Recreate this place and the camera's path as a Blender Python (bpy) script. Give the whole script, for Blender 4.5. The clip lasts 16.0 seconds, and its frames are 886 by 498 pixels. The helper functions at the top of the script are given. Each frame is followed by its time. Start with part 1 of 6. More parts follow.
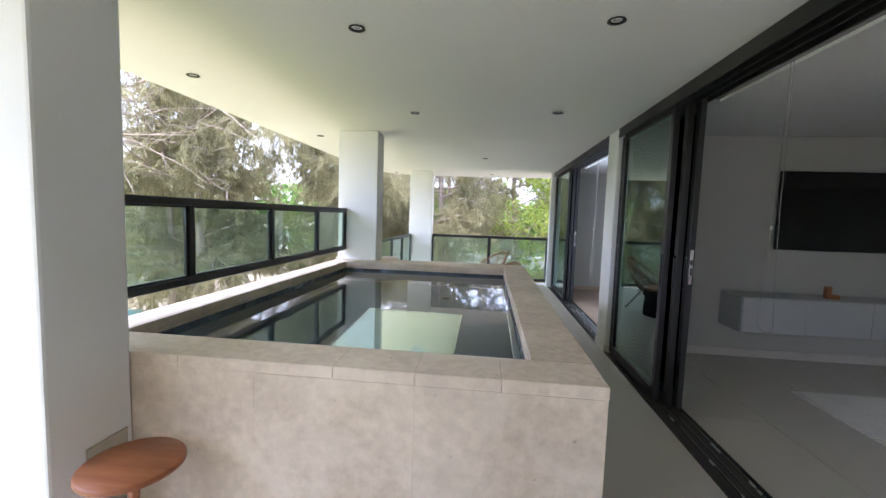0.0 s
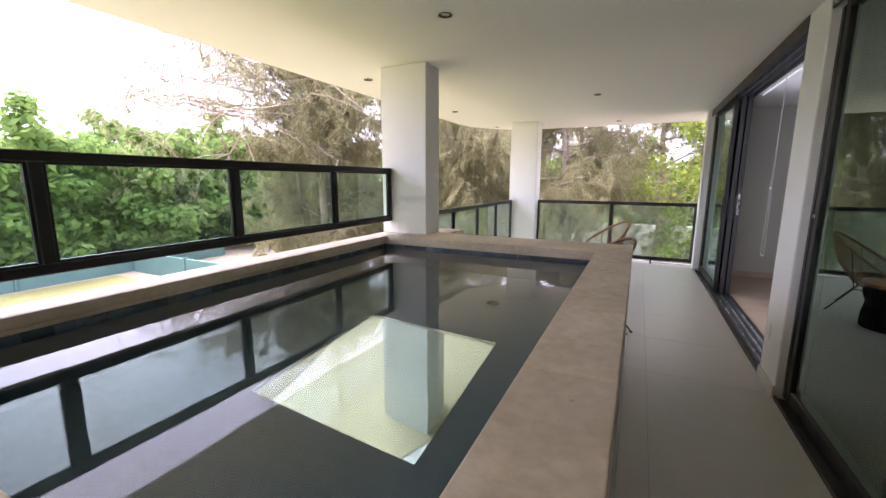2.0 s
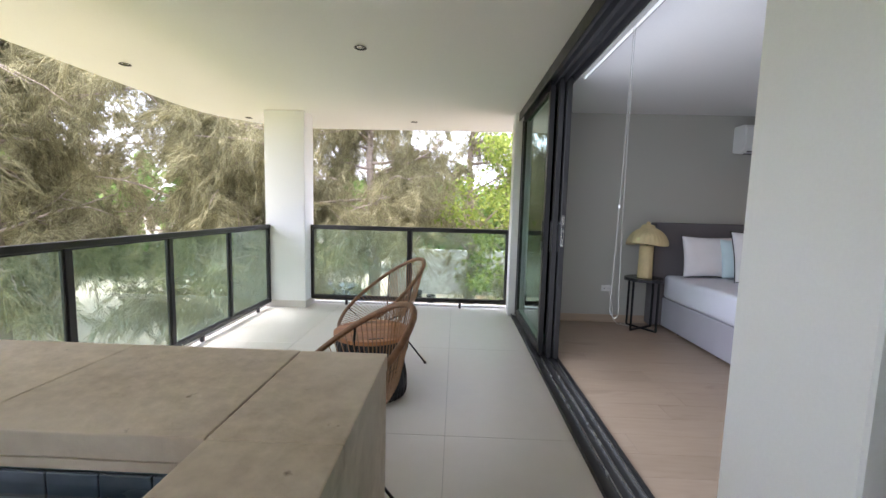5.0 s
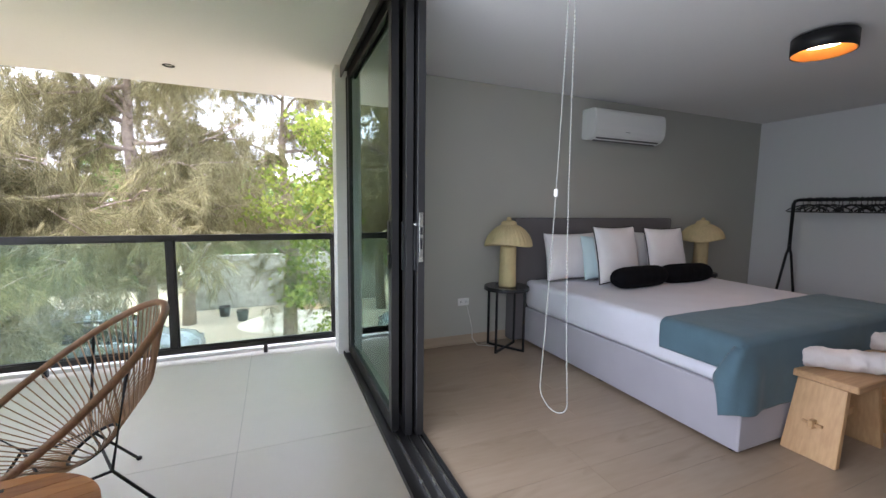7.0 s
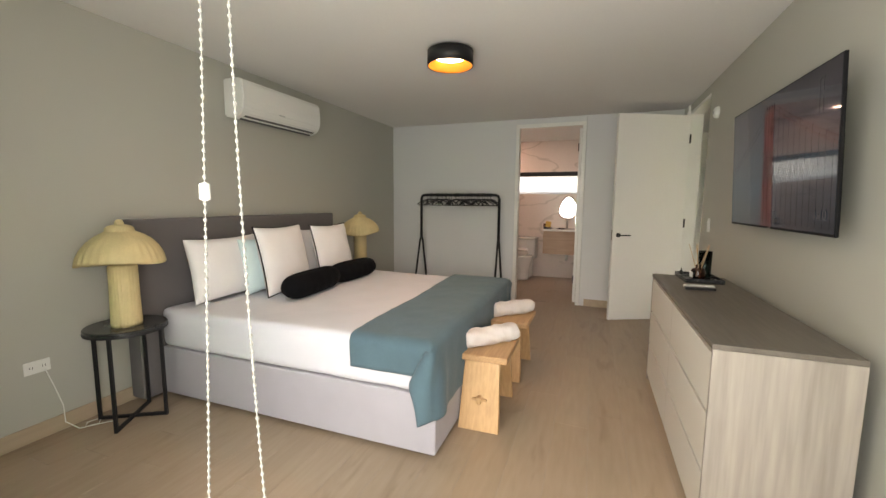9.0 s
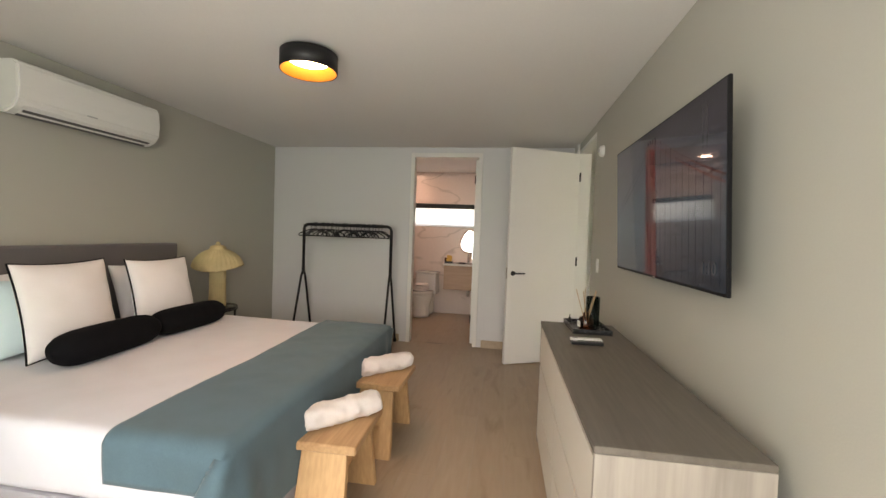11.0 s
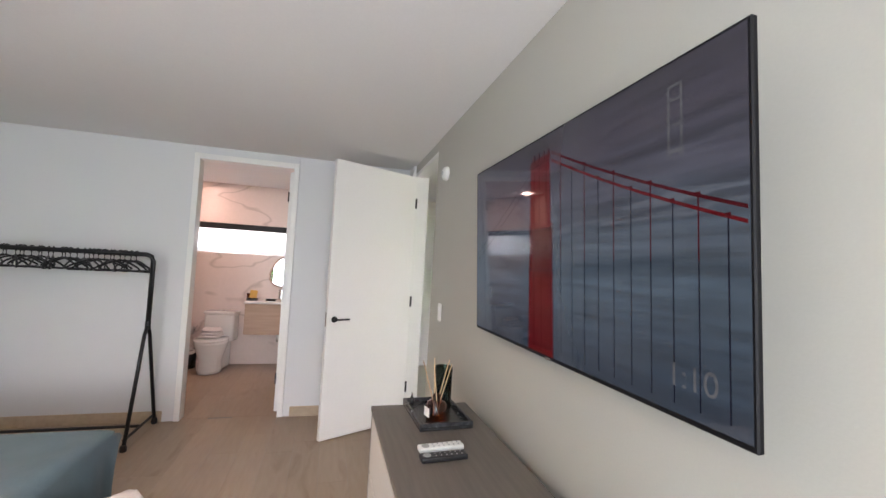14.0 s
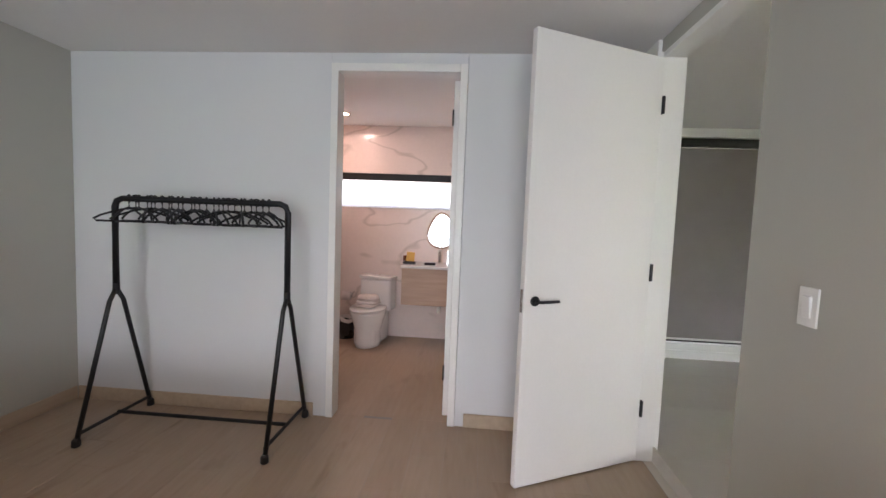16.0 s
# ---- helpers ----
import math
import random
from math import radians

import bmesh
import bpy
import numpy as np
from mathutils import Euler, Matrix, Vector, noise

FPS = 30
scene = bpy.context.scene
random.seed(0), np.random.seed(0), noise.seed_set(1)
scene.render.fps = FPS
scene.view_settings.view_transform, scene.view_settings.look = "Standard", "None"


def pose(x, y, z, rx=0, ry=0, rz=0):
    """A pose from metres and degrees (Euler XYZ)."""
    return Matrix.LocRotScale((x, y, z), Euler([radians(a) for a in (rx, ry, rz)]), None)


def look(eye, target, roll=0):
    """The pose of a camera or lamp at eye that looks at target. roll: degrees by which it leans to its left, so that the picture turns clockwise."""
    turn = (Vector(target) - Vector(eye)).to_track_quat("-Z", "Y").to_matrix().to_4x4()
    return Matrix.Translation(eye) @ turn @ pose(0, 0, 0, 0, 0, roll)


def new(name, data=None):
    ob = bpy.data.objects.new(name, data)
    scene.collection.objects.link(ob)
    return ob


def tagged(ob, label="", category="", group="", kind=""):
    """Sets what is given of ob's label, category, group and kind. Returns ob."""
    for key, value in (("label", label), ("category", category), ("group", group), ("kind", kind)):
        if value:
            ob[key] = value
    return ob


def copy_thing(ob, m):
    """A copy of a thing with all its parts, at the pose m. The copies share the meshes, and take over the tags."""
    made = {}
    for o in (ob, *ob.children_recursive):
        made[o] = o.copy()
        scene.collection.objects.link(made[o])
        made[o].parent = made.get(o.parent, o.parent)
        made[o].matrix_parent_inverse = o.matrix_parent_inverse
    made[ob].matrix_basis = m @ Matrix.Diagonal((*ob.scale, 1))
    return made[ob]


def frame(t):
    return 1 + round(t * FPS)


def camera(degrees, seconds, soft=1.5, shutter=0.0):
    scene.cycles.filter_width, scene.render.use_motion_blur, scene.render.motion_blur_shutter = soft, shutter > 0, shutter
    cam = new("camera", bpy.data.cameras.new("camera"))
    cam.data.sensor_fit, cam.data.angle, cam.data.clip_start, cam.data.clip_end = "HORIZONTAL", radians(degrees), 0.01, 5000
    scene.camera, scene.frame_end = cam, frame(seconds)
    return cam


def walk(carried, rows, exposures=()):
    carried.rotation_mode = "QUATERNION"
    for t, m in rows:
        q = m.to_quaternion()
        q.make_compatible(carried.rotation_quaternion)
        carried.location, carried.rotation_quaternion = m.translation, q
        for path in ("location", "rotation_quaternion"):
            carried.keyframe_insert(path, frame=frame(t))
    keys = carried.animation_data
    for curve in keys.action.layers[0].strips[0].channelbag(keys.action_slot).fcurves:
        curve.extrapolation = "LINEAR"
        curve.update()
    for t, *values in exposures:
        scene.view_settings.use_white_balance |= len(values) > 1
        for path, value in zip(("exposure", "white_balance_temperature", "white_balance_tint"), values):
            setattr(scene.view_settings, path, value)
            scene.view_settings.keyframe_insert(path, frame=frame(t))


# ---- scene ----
cam = camera(95.5, 16.0)
PATH = [
    (0, (0.193, -0.044, 1.498), (-0.025, 1.938, 1.335), 1.9),
    (0.5, (0.429, 0.301, 1.477), (0.02, 2.248, 1.28), 1.3),
    (1, (0.517, 0.72, 1.456), (-0.085, 2.613, 1.223), 0.7),
    (1.5, (0.617, 1.096, 1.447), (-0.173, 2.909, 1.149), 0.3),
    (2, (0.662, 1.412, 1.438), (-0.196, 3.188, 1.102), 0.2),
    (2.5, (0.674, 1.79, 1.431), (-0.083, 3.61, 1.093), 0.6),
    (3, (0.75, 2.194, 1.426), (0.155, 4.078, 1.117), 1.0),
    (3.5, (0.782, 2.633, 1.427), (0.348, 4.567, 1.159), 1.1),
    (4, (0.784, 3.096, 1.44), (0.509, 5.062, 1.197), 1.0),
    (4.2, (0.796, 3.253, 1.41), (0.582, 5.228, 1.181), 1.1),
    (6.3, (0.896, 4.994, 1.314), (1.203, 6.962, 1.133), 1.2),
    (6.5, (0.917, 5.111, 1.322), (1.339, 7.057, 1.136), 1.0),
    (7, (1.029, 5.39, 1.327), (1.799, 7.225, 1.123), 0.7),
    (7.5, (1.123, 5.62, 1.335), (2.306, 7.218, 1.125), 0.7),
    (8, (1.188, 5.796, 1.349), (2.693, 7.094, 1.122), 0.4),
    (8.5, (1.295, 5.907, 1.351), (3.016, 6.897, 1.11), 0.4),
    (9, (1.447, 5.937, 1.365), (3.31, 6.627, 1.136), 0.5),
    (9.5, (1.615, 5.963, 1.371), (3.581, 6.282, 1.191), 0.9),
    (10, (1.746, 5.953, 1.388), (3.738, 6.078, 1.258), 1.0),
    (10.2, (1.813, 5.914, 1.389), (3.805, 6.045, 1.269), 1.2),
    (12.3, (2.333, 5.566, 1.455), (4.249, 6.14, 1.412), 3.1),
    (12.5, (2.379, 5.544, 1.455), (4.335, 5.961, 1.418), 3.4),
    (13, (2.553, 5.608, 1.459), (4.553, 5.606, 1.461), 3.5),
    (13.5, (2.742, 5.706, 1.495), (4.714, 5.373, 1.549), 3.5),
    (14, (2.945, 5.713, 1.507), (4.871, 5.18, 1.594), 3.2),
    (14.5, (3.218, 5.792, 1.479), (5.134, 5.223, 1.529), 2.6),
    (15, (3.551, 5.886, 1.47), (5.509, 5.479, 1.448), 2.2),
    (15.5, (3.947, 5.882, 1.441), (5.941, 5.756, 1.355), 2.3),
    (16, (4.393, 5.979, 1.402), (6.383, 6.13, 1.266), 2.2),
]
EXPOSURES = [(0, 3.2, 5600, 22), (1, 3.2, 5400, 24), (2, 3.05, 6250, 31), (3, 3.2, 6700, 35), (4.2, 3.27, 6100, 26), (6.3, 3.06, 6050, 20), (8, 3.95, 6800, 19), (8.5, 4.15, 7600, 14), (9.5, 4.15, 7950, 15), (12.3, 4.4, 7950, 17), (13, 4.62, 6600, 18), (14, 4.85, 6600, 20), (14.6, 5.2, 6600, 21), (15.3, 5.05, 6550, 18), (16, 4.65, 6450, 20)]
walk(cam, [(t, look(eye, target, roll)) for t, eye, target, roll in PATH], EXPOSURES)

# ---------------------------------------------------------------- daylight: bright overcast
world = bpy.data.worlds.new("world")
scene.world = world
world.use_nodes = True
sky = world.node_tree.nodes.new("ShaderNodeTexSky")
sky.sky_type, sky.sun_disc = "NISHITA", False
sky.sun_elevation, sky.sun_rotation = radians(66), radians(-70)
sky.air_density, sky.dust_density, sky.ozone_density = 1.0, 4.0, 1.0
back = world.node_tree.nodes["Background"]
back.inputs["Strength"].default_value = 0.115
# thin broken cloud over the whole sky
wc_, wn_, wr_, wm_ = (world.node_tree.nodes.new("ShaderNode" + k) for k in ("TexCoord", "TexNoise", "MapRange", "Mix"))
wn_.inputs["Scale"].default_value, wn_.inputs["Detail"].default_value, wn_.inputs["Distortion"].default_value = 3.0, 7, 0.5
wr_.inputs["From Min"].default_value, wr_.inputs["From Max"].default_value = 0.35, 0.65
wr_.inputs["To Min"].default_value, wr_.inputs["To Max"].default_value = 0.45, 0.9
wm_.data_type, wm_.inputs["B"].default_value = "RGBA", (5.6, 5.8, 6.3, 1)
world.node_tree.links.new(wc_.outputs["Generated"], wn_.inputs["Vector"])
world.node_tree.links.new(wn_.outputs[0], wr_.inputs["Value"])
world.node_tree.links.new(wr_.outputs[0], wm_.inputs["Factor"])
world.node_tree.links.new(sky.outputs[0], wm_.inputs["A"])
world.node_tree.links.new(wm_.outputs["Result"], back.inputs["Color"])
sun_data = bpy.data.lights.new("sun", "SUN")
sun_data.energy, sun_data.angle, sun_data.color = 1.05, radians(30), (1.0, 0.96, 0.9)
sun = new("sun", sun_data)
sun.matrix_basis = look((-13, 5, 30), (0, 4, 0))


def opening_light(name, size_x, size_y, at, target, energy, color=(0.93, 0.97, 1.0)):
    """An area lamp added at an opening to boost the sky light entering there."""
    d = bpy.data.lights.new(name, "AREA")
    d.shape, d.size, d.size_y, d.energy, d.color = "RECTANGLE", size_x, size_y, energy, color
    ob = new(name, d)
    ob.matrix_basis = look(at, target)
    return ob


# added lamp: the sky alone leaves the bedroom too dark
opening_light("daylight_boost_bedroom_opening", 2.2, 2.3, (1.60, 6.32, 1.25), (4.0, 6.32, 1.25), 3.9, (0.83, 0.92, 1.0))


def lamp_light(name, at, energy, size, color):
    """A disk lamp that shines straight down from there."""
    d = bpy.data.lights.new(name, "AREA")
    d.shape, d.size, d.energy, d.color = "DISK", size, energy, color
    ob = new(name, d)
    ob.matrix_basis = look(at, (at[0] + 0.001, at[1], 0))
    return ob


lamp_light("bathroom_downlight_light", (8.60, 7.40, 2.478), 0.26, 0.12, (1.0, 0.72, 0.60))
# unseen second lamp, added to fill the bathroom with light
lamp_light("bathroom_added_fill_light", (8.10, 5.60, 2.478), 0.26, 0.12, (1.0, 0.72, 0.60))

# ---------------------------------------------------------------- helpers of this scene
def part(name, bm, material, parent=None, label="", smooth=False):
    me = bpy.data.meshes.new(name)
    bmesh.ops.recalc_face_normals(bm, faces=bm.faces)
    bm.to_mesh(me)
    bm.free()
    if smooth:
        me.polygons.foreach_set("use_smooth", [True] * len(me.polygons))
    me.materials.append(material)
    ob = new(name, me)
    if parent is not None:
        ob.parent = parent
    if label:
        tagged(ob, label)
    return ob


def thing(name, at, label, category, group="", rz=0.0):
    ob = new(name)
    ob.matrix_basis = pose(at[0], at[1], at[2], 0, 0, rz)
    ob.empty_display_size = 0.1
    return tagged(ob, label, category, group)


def bx(x0, x1, y0, y1, z0, z1, bevel=0.0, bm=None, seg=1):
    """A box between two corners, its edges rounded by bevel."""
    own = bmesh.new()
    bmesh.ops.create_cube(own, size=1.0)
    for v in own.verts:
        v.co = Vector(((x0 + x1) / 2 + v.co.x * (x1 - x0), (y0 + y1) / 2 + v.co.y * (y1 - y0), (z0 + z1) / 2 + v.co.z * (z1 - z0)))
    if bevel > 0:
        bmesh.ops.bevel(own, geom=list(own.edges), offset=bevel, segments=seg, affect="EDGES", profile=0.6)
    if bm is None:
        return own
    return merge(bm, own)


def merge(bm, own):
    me = bpy.data.meshes.new("tmp")
    own.to_mesh(me)
    own.free()
    bm.from_mesh(me)
    bpy.data.meshes.remove(me)
    return bm


def tube(points, r, n=8, bm=None, closed=False, r_end=None):
    """A round bar swept along points."""
    bm = bm or bmesh.new()
    pts = [Vector(p) for p in points]
    rings = []
    count = len(pts)
    up = Vector((0.013, 0.027, 1)).normalized()
    for i, p in enumerate(pts):
        a = pts[(i - 1) % count] if (closed or i > 0) else p
        b = pts[(i + 1) % count] if (closed or i < count - 1) else p
        t = (b - a).normalized()
        side = t.cross(up)
        if side.length < 0.05:
            side = t.cross(Vector((1, 0, 0)))
        side.normalize()
        top = side.cross(t)
        rad = r if r_end is None else r + (r_end - r) * i / max(1, count - 1)
        rings.append([bm.verts.new(p + side * math.cos(k * math.tau / n) * rad + top * math.sin(k * math.tau / n) * rad) for k in range(n)])
    for i in range(count if closed else count - 1):
        a, b = rings[i], rings[(i + 1) % count]
        for k in range(n):
            bm.faces.new((a[k], a[(k + 1) % n], b[(k + 1) % n], b[k]))
    if not closed:
        bm.faces.new(rings[0])
        bm.faces.new(rings[-1])
    return bm


def lathe(profile, n=24, at=(0, 0, 0), bm=None, wave=None, caps=True):
    """A shape turned about z from (radius, height) pairs; wave(angle, radius, height) moves a point."""
    bm = bm or bmesh.new()
    rings = []
    for r, z in profile:
        ring = []
        for k in range(n):
            a = k * math.tau / n
            rr, zz = wave(a, r, z) if wave else (r, z)
            ring.append(bm.verts.new((at[0] + rr * math.cos(a), at[1] + rr * math.sin(a), at[2] + zz)))
        rings.append(ring)
    for a, b in zip(rings, rings[1:]):
        for k in range(n):
            bm.faces.new((a[k], a[(k + 1) % n], b[(k + 1) % n], b[k]))
    if caps and profile[0][0] > 1e-4:
        bm.faces.new(rings[0])
    if caps and profile[-1][0] > 1e-4:
        bm.faces.new(rings[-1])
    return bm


def turned(bm, m):
    bmesh.ops.transform(bm, matrix=m, verts=bm.verts)
    return bm


def structure(name, bm, material, label, smooth=False):
    ob = part(name, bm, material, None, label, smooth)
    return tagged(ob, kind="structure")


# ---------------------------------------------------------------- materials
def material(name, color, rough=0.5, metal=0.0, grain=40.0, vary=0.08, bump=0.0, coarse=2.5, stretch=(1, 1, 1), spread=0.0, spec=0.5, dark=None, uneven=0.06):
    """Principled surface with colour varied at two scales, uneven gloss and fine relief."""
    m = bpy.data.materials.new(name)
    m.use_nodes = True
    nt = m.node_tree
    b = nt.nodes["Principled BSDF"]
    tc = nt.nodes.new("ShaderNodeTexCoord")
    mp = nt.nodes.new("ShaderNodeMapping")
    mp.inputs["Scale"].default_value = stretch
    geo = nt.nodes.new("ShaderNodeNewGeometry")
    nt.links.new(geo.outputs["Position"], mp.inputs["Vector"])
    n1, n2 = nt.nodes.new("ShaderNodeTexNoise"), nt.nodes.new("ShaderNodeTexNoise")
    n1.inputs["Scale"].default_value, n1.inputs["Detail"].default_value = grain, 4
    n2.inputs["Scale"].default_value, n2.inputs["Detail"].default_value = coarse, 6
    nt.links.new(mp.outputs[0], n1.inputs["Vector"])
    nt.links.new(mp.outputs[0], n2.inputs["Vector"])
    add = nt.nodes.new("ShaderNodeMath")
    add.operation = "ADD"
    nt.links.new(n1.outputs[0], add.inputs[0])
    nt.links.new(n2.outputs[0], add.inputs[1])
    last = add
    if spread:
        oi = nt.nodes.new("ShaderNodeObjectInfo")
        mul = nt.nodes.new("ShaderNodeMath")
        mul.operation = "MULTIPLY_ADD"
        mul.inputs[1].default_value, mul.inputs[2].default_value = spread, -spread / 2
        nt.links.new(oi.outputs["Random"], mul.inputs[0])
        plus = nt.nodes.new("ShaderNodeMath")
        plus.operation = "ADD"
        nt.links.new(add.outputs[0], plus.inputs[0])
        nt.links.new(mul.outputs[0], plus.inputs[1])
        last = plus
    ramp = nt.nodes.new("ShaderNodeMapRange")
    ramp.inputs["From Min"].default_value, ramp.inputs["From Max"].default_value = 0.6, 1.4
    nt.links.new(last.outputs[0], ramp.inputs["Value"])
    mix = nt.nodes.new("ShaderNodeMix")
    mix.data_type = "RGBA"
    lo = dark or tuple(c * (1 - vary * 1.5) for c in color)
    hi = tuple(min(1, c * (1 + vary)) for c in color)
    mix.inputs["A"].default_value, mix.inputs["B"].default_value = (*lo, 1), (*hi, 1)
    nt.links.new(ramp.outputs[0], mix.inputs["Factor"])
    nt.links.new(mix.outputs["Result"], b.inputs["Base Color"])
    rr = nt.nodes.new("ShaderNodeMapRange")
    rr.inputs["From Min"].default_value, rr.inputs["From Max"].default_value = 0.3, 0.7
    rr.inputs["To Min"].default_value, rr.inputs["To Max"].default_value = max(0.02, rough - uneven), min(1, rough + uneven)
    nt.links.new(n2.outputs[0], rr.inputs["Value"])
    nt.links.new(rr.outputs[0], b.inputs["Roughness"])
    b.inputs["Metallic"].default_value = metal
    b.inputs["Specular IOR Level"].default_value = spec
    if bump:
        bp = nt.nodes.new("ShaderNodeBump")
        bp.inputs["Strength"].default_value, bp.inputs["Distance"].default_value = bump, 0.004
        nt.links.new(n1.outputs[0], bp.inputs["Height"])
        nt.links.new(bp.outputs[0], b.inputs["Normal"])
    return m


def wood(name, light, dark, axis="x", rough=0.5, scale=7.0, spread=0.5):
    """Boards with long grain along one axis, each board a little different."""
    st = {"x": (0.35, 5, 5), "y": (5, 0.35, 5), "z": (5, 5, 0.35)}[axis]
    return material(name, light, rough, 0, scale * 1.6, 0.1, 0.12, scale * 0.35, st, spread, 0.4, dark)


def pane(name, tint, rough=0.0, film=0.0, ior=1.5):
    """Solid glass with a thin uneven film of milky green diffuse colour."""
    m = bpy.data.materials.new(name)
    m.use_nodes = True
    nt = m.node_tree
    b = nt.nodes["Principled BSDF"]
    b.inputs["Base Color"].default_value = (*tint, 1)
    b.inputs["Transmission Weight"].default_value = 1.0
    b.inputs["Roughness"].default_value = rough
    b.inputs["IOR"].default_value = ior
    df, mix = nt.nodes.new("ShaderNodeBsdfDiffuse"), nt.nodes.new("ShaderNodeMixShader")
    df.inputs[0].default_value = (0.40, 0.64, 0.57, 1)
    noise_t = nt.nodes.new("ShaderNodeTexNoise")
    noise_t.inputs["Scale"].default_value, noise_t.inputs["Detail"].default_value = 2.2, 5
    geo = nt.nodes.new("ShaderNodeNewGeometry")
    nt.links.new(geo.outputs["Position"], noise_t.inputs["Vector"])
    mr = nt.nodes.new("ShaderNodeMapRange")
    mr.inputs["To Min"].default_value, mr.inputs["To Max"].default_value = film * 0.5, film * 1.5
    mr.inputs["From Min"].default_value, mr.inputs["From Max"].default_value = 0.3, 0.7
    nt.links.new(noise_t.outputs[0], mr.inputs["Value"])
    nt.links.new(mr.outputs[0], mix.inputs[0])
    nt.links.new(b.outputs[0], mix.inputs[1])
    nt.links.new(df.outputs[0], mix.inputs[2])
    nt.links.new(mix.outputs[0], nt.nodes["Material Output"].inputs["Surface"])
    return m


def sheet_glass(name, tint, ior=1.5):
    """Thin tinted glass: light passes straight through and takes its colour, the surface mirrors."""
    m = bpy.data.materials.new(name)
    m.use_nodes = True
    nt = m.node_tree
    nt.nodes.remove(nt.nodes["Principled BSDF"])
    tr, gl, mx, fr_ = (nt.nodes.new("ShaderNode" + k) for k in ("BsdfTransparent", "BsdfGlossy", "MixShader", "Fresnel"))
    tr.inputs[0].default_value = (*tint, 1)
    gl.inputs["Roughness"].default_value = 0.0
    gl.inputs["Color"].default_value = (0.80, 1.0, 0.92, 1)
    fr_.inputs["IOR"].default_value = ior
    nt.links.new(fr_.outputs[0], mx.inputs[0])
    nt.links.new(tr.outputs[0], mx.inputs[1])
    nt.links.new(gl.outputs[0], mx.inputs[2])
    nt.links.new(mx.outputs[0], nt.nodes["Material Output"].inputs["Surface"])
    return m


def glowing(name, color, strength):
    m = bpy.data.materials.new(name)
    m.use_nodes = True
    b = m.node_tree.nodes["Principled BSDF"]
    b.inputs["Base Color"].default_value = (*color, 1)
    b.inputs["Emission Color"].default_value = (*color, 1)
    b.inputs["Emission Strength"].default_value = strength
    return m


def leafy(name, light, dark, glow=0.35):
    """Leaves: colour differs from clump to clump, some light passes through."""
    m = bpy.data.materials.new(name)
    m.use_nodes = True
    nt = m.node_tree
    nt.nodes.remove(nt.nodes["Principled BSDF"])
    geo = nt.nodes.new("ShaderNodeNewGeometry")
    tex = nt.nodes.new("ShaderNodeTexNoise")
    tex.inputs["Scale"].default_value = 0.9
    nt.links.new(geo.outputs["Position"], tex.inputs["Vector"])
    add = nt.nodes.new("ShaderNodeMath")
    add.operation = "ADD"
    nt.links.new(tex.outputs[0], add.inputs[0])
    nt.links.new(geo.outputs["Random Per Island"], add.inputs[1])
    mr = nt.nodes.new("ShaderNodeMapRange")
    mr.inputs["From Min"].default_value, mr.inputs["From Max"].default_value = 0.45, 1.45
    nt.links.new(add.outputs[0], mr.inputs["Value"])
    mix = nt.nodes.new("ShaderNodeMix")
    mix.data_type = "RGBA"
    mix.inputs["A"].default_value, mix.inputs["B"].default_value = (*dark, 1), (*light, 1)
    nt.links.new(mr.outputs[0], mix.inputs["Factor"])
    d, t, s = nt.nodes.new("ShaderNodeBsdfDiffuse"), nt.nodes.new("ShaderNodeBsdfTranslucent"), nt.nodes.new("ShaderNodeMixShader")
    s.inputs[0].default_value = glow
    nt.links.new(mix.outputs["Result"], d.inputs[0])
    nt.links.new(mix.outputs["Result"], t.inputs[0])
    nt.links.new(d.outputs[0], s.inputs[1])
    nt.links.new(t.outputs[0], s.inputs[2])
    nt.links.new(s.outputs[0], nt.nodes["Material Output"].inputs["Surface"])
    return m


def marble(name):
    m = material(name, (0.74, 0.645, 0.60), 0.2, 0, 30, 0.03, 0, 1.5)
    nt = m.node_tree
    b = nt.nodes["Principled BSDF"]
    geo = nt.nodes.new("ShaderNodeNewGeometry")
    mp = nt.nodes.new("ShaderNodeMapping")
    mp.inputs["Rotation"].default_value = (0.5, 0.2, 0.4)
    mp.inputs["Scale"].default_value = (1.0, 0.8, 1.8)
    nt.links.new(geo.outputs["Position"], mp.inputs["Vector"])
    n = nt.nodes.new("ShaderNodeTexNoise")
    n.inputs["Scale"].default_value, n.inputs["Detail"].default_value, n.inputs["Distortion"].default_value = 0.9, 3, 0.15
    nt.links.new(mp.outputs[0], n.inputs["Vector"])
    vein = nt.nodes.new("ShaderNodeMath")
    vein.operation = "SUBTRACT"
    vein.inputs[1].default_value = 0.5
    nt.links.new(n.outputs[0], vein.inputs[0])
    ab = nt.nodes.new("ShaderNodeMath")
    ab.operation = "ABSOLUTE"
    nt.links.new(vein.outputs[0], ab.inputs[0])
    mr = nt.nodes.new("ShaderNodeMapRange")
    mr.inputs["From Min"].default_value, mr.inputs["From Max"].default_value = 0.0, 0.018
    mr.inputs["To Min"].default_value, mr.inputs["To Max"].default_value = 0.55, 0.0
    nt.links.new(ab.outputs[0], mr.inputs["Value"])
    mix = nt.nodes.new("ShaderNodeMix")
    mix.data_type = "RGBA"
    mix.inputs["B"].default_value = (0.4, 0.34, 0.3, 1)
    src = b.inputs["Base Color"].links[0].from_socket
    nt.links.new(mr.outputs[0], mix.inputs["Factor"])
    nt.links.new(src, mix.inputs["A"])
    nt.links.new(mix.outputs["Result"], b.inputs["Base Color"])
    return m


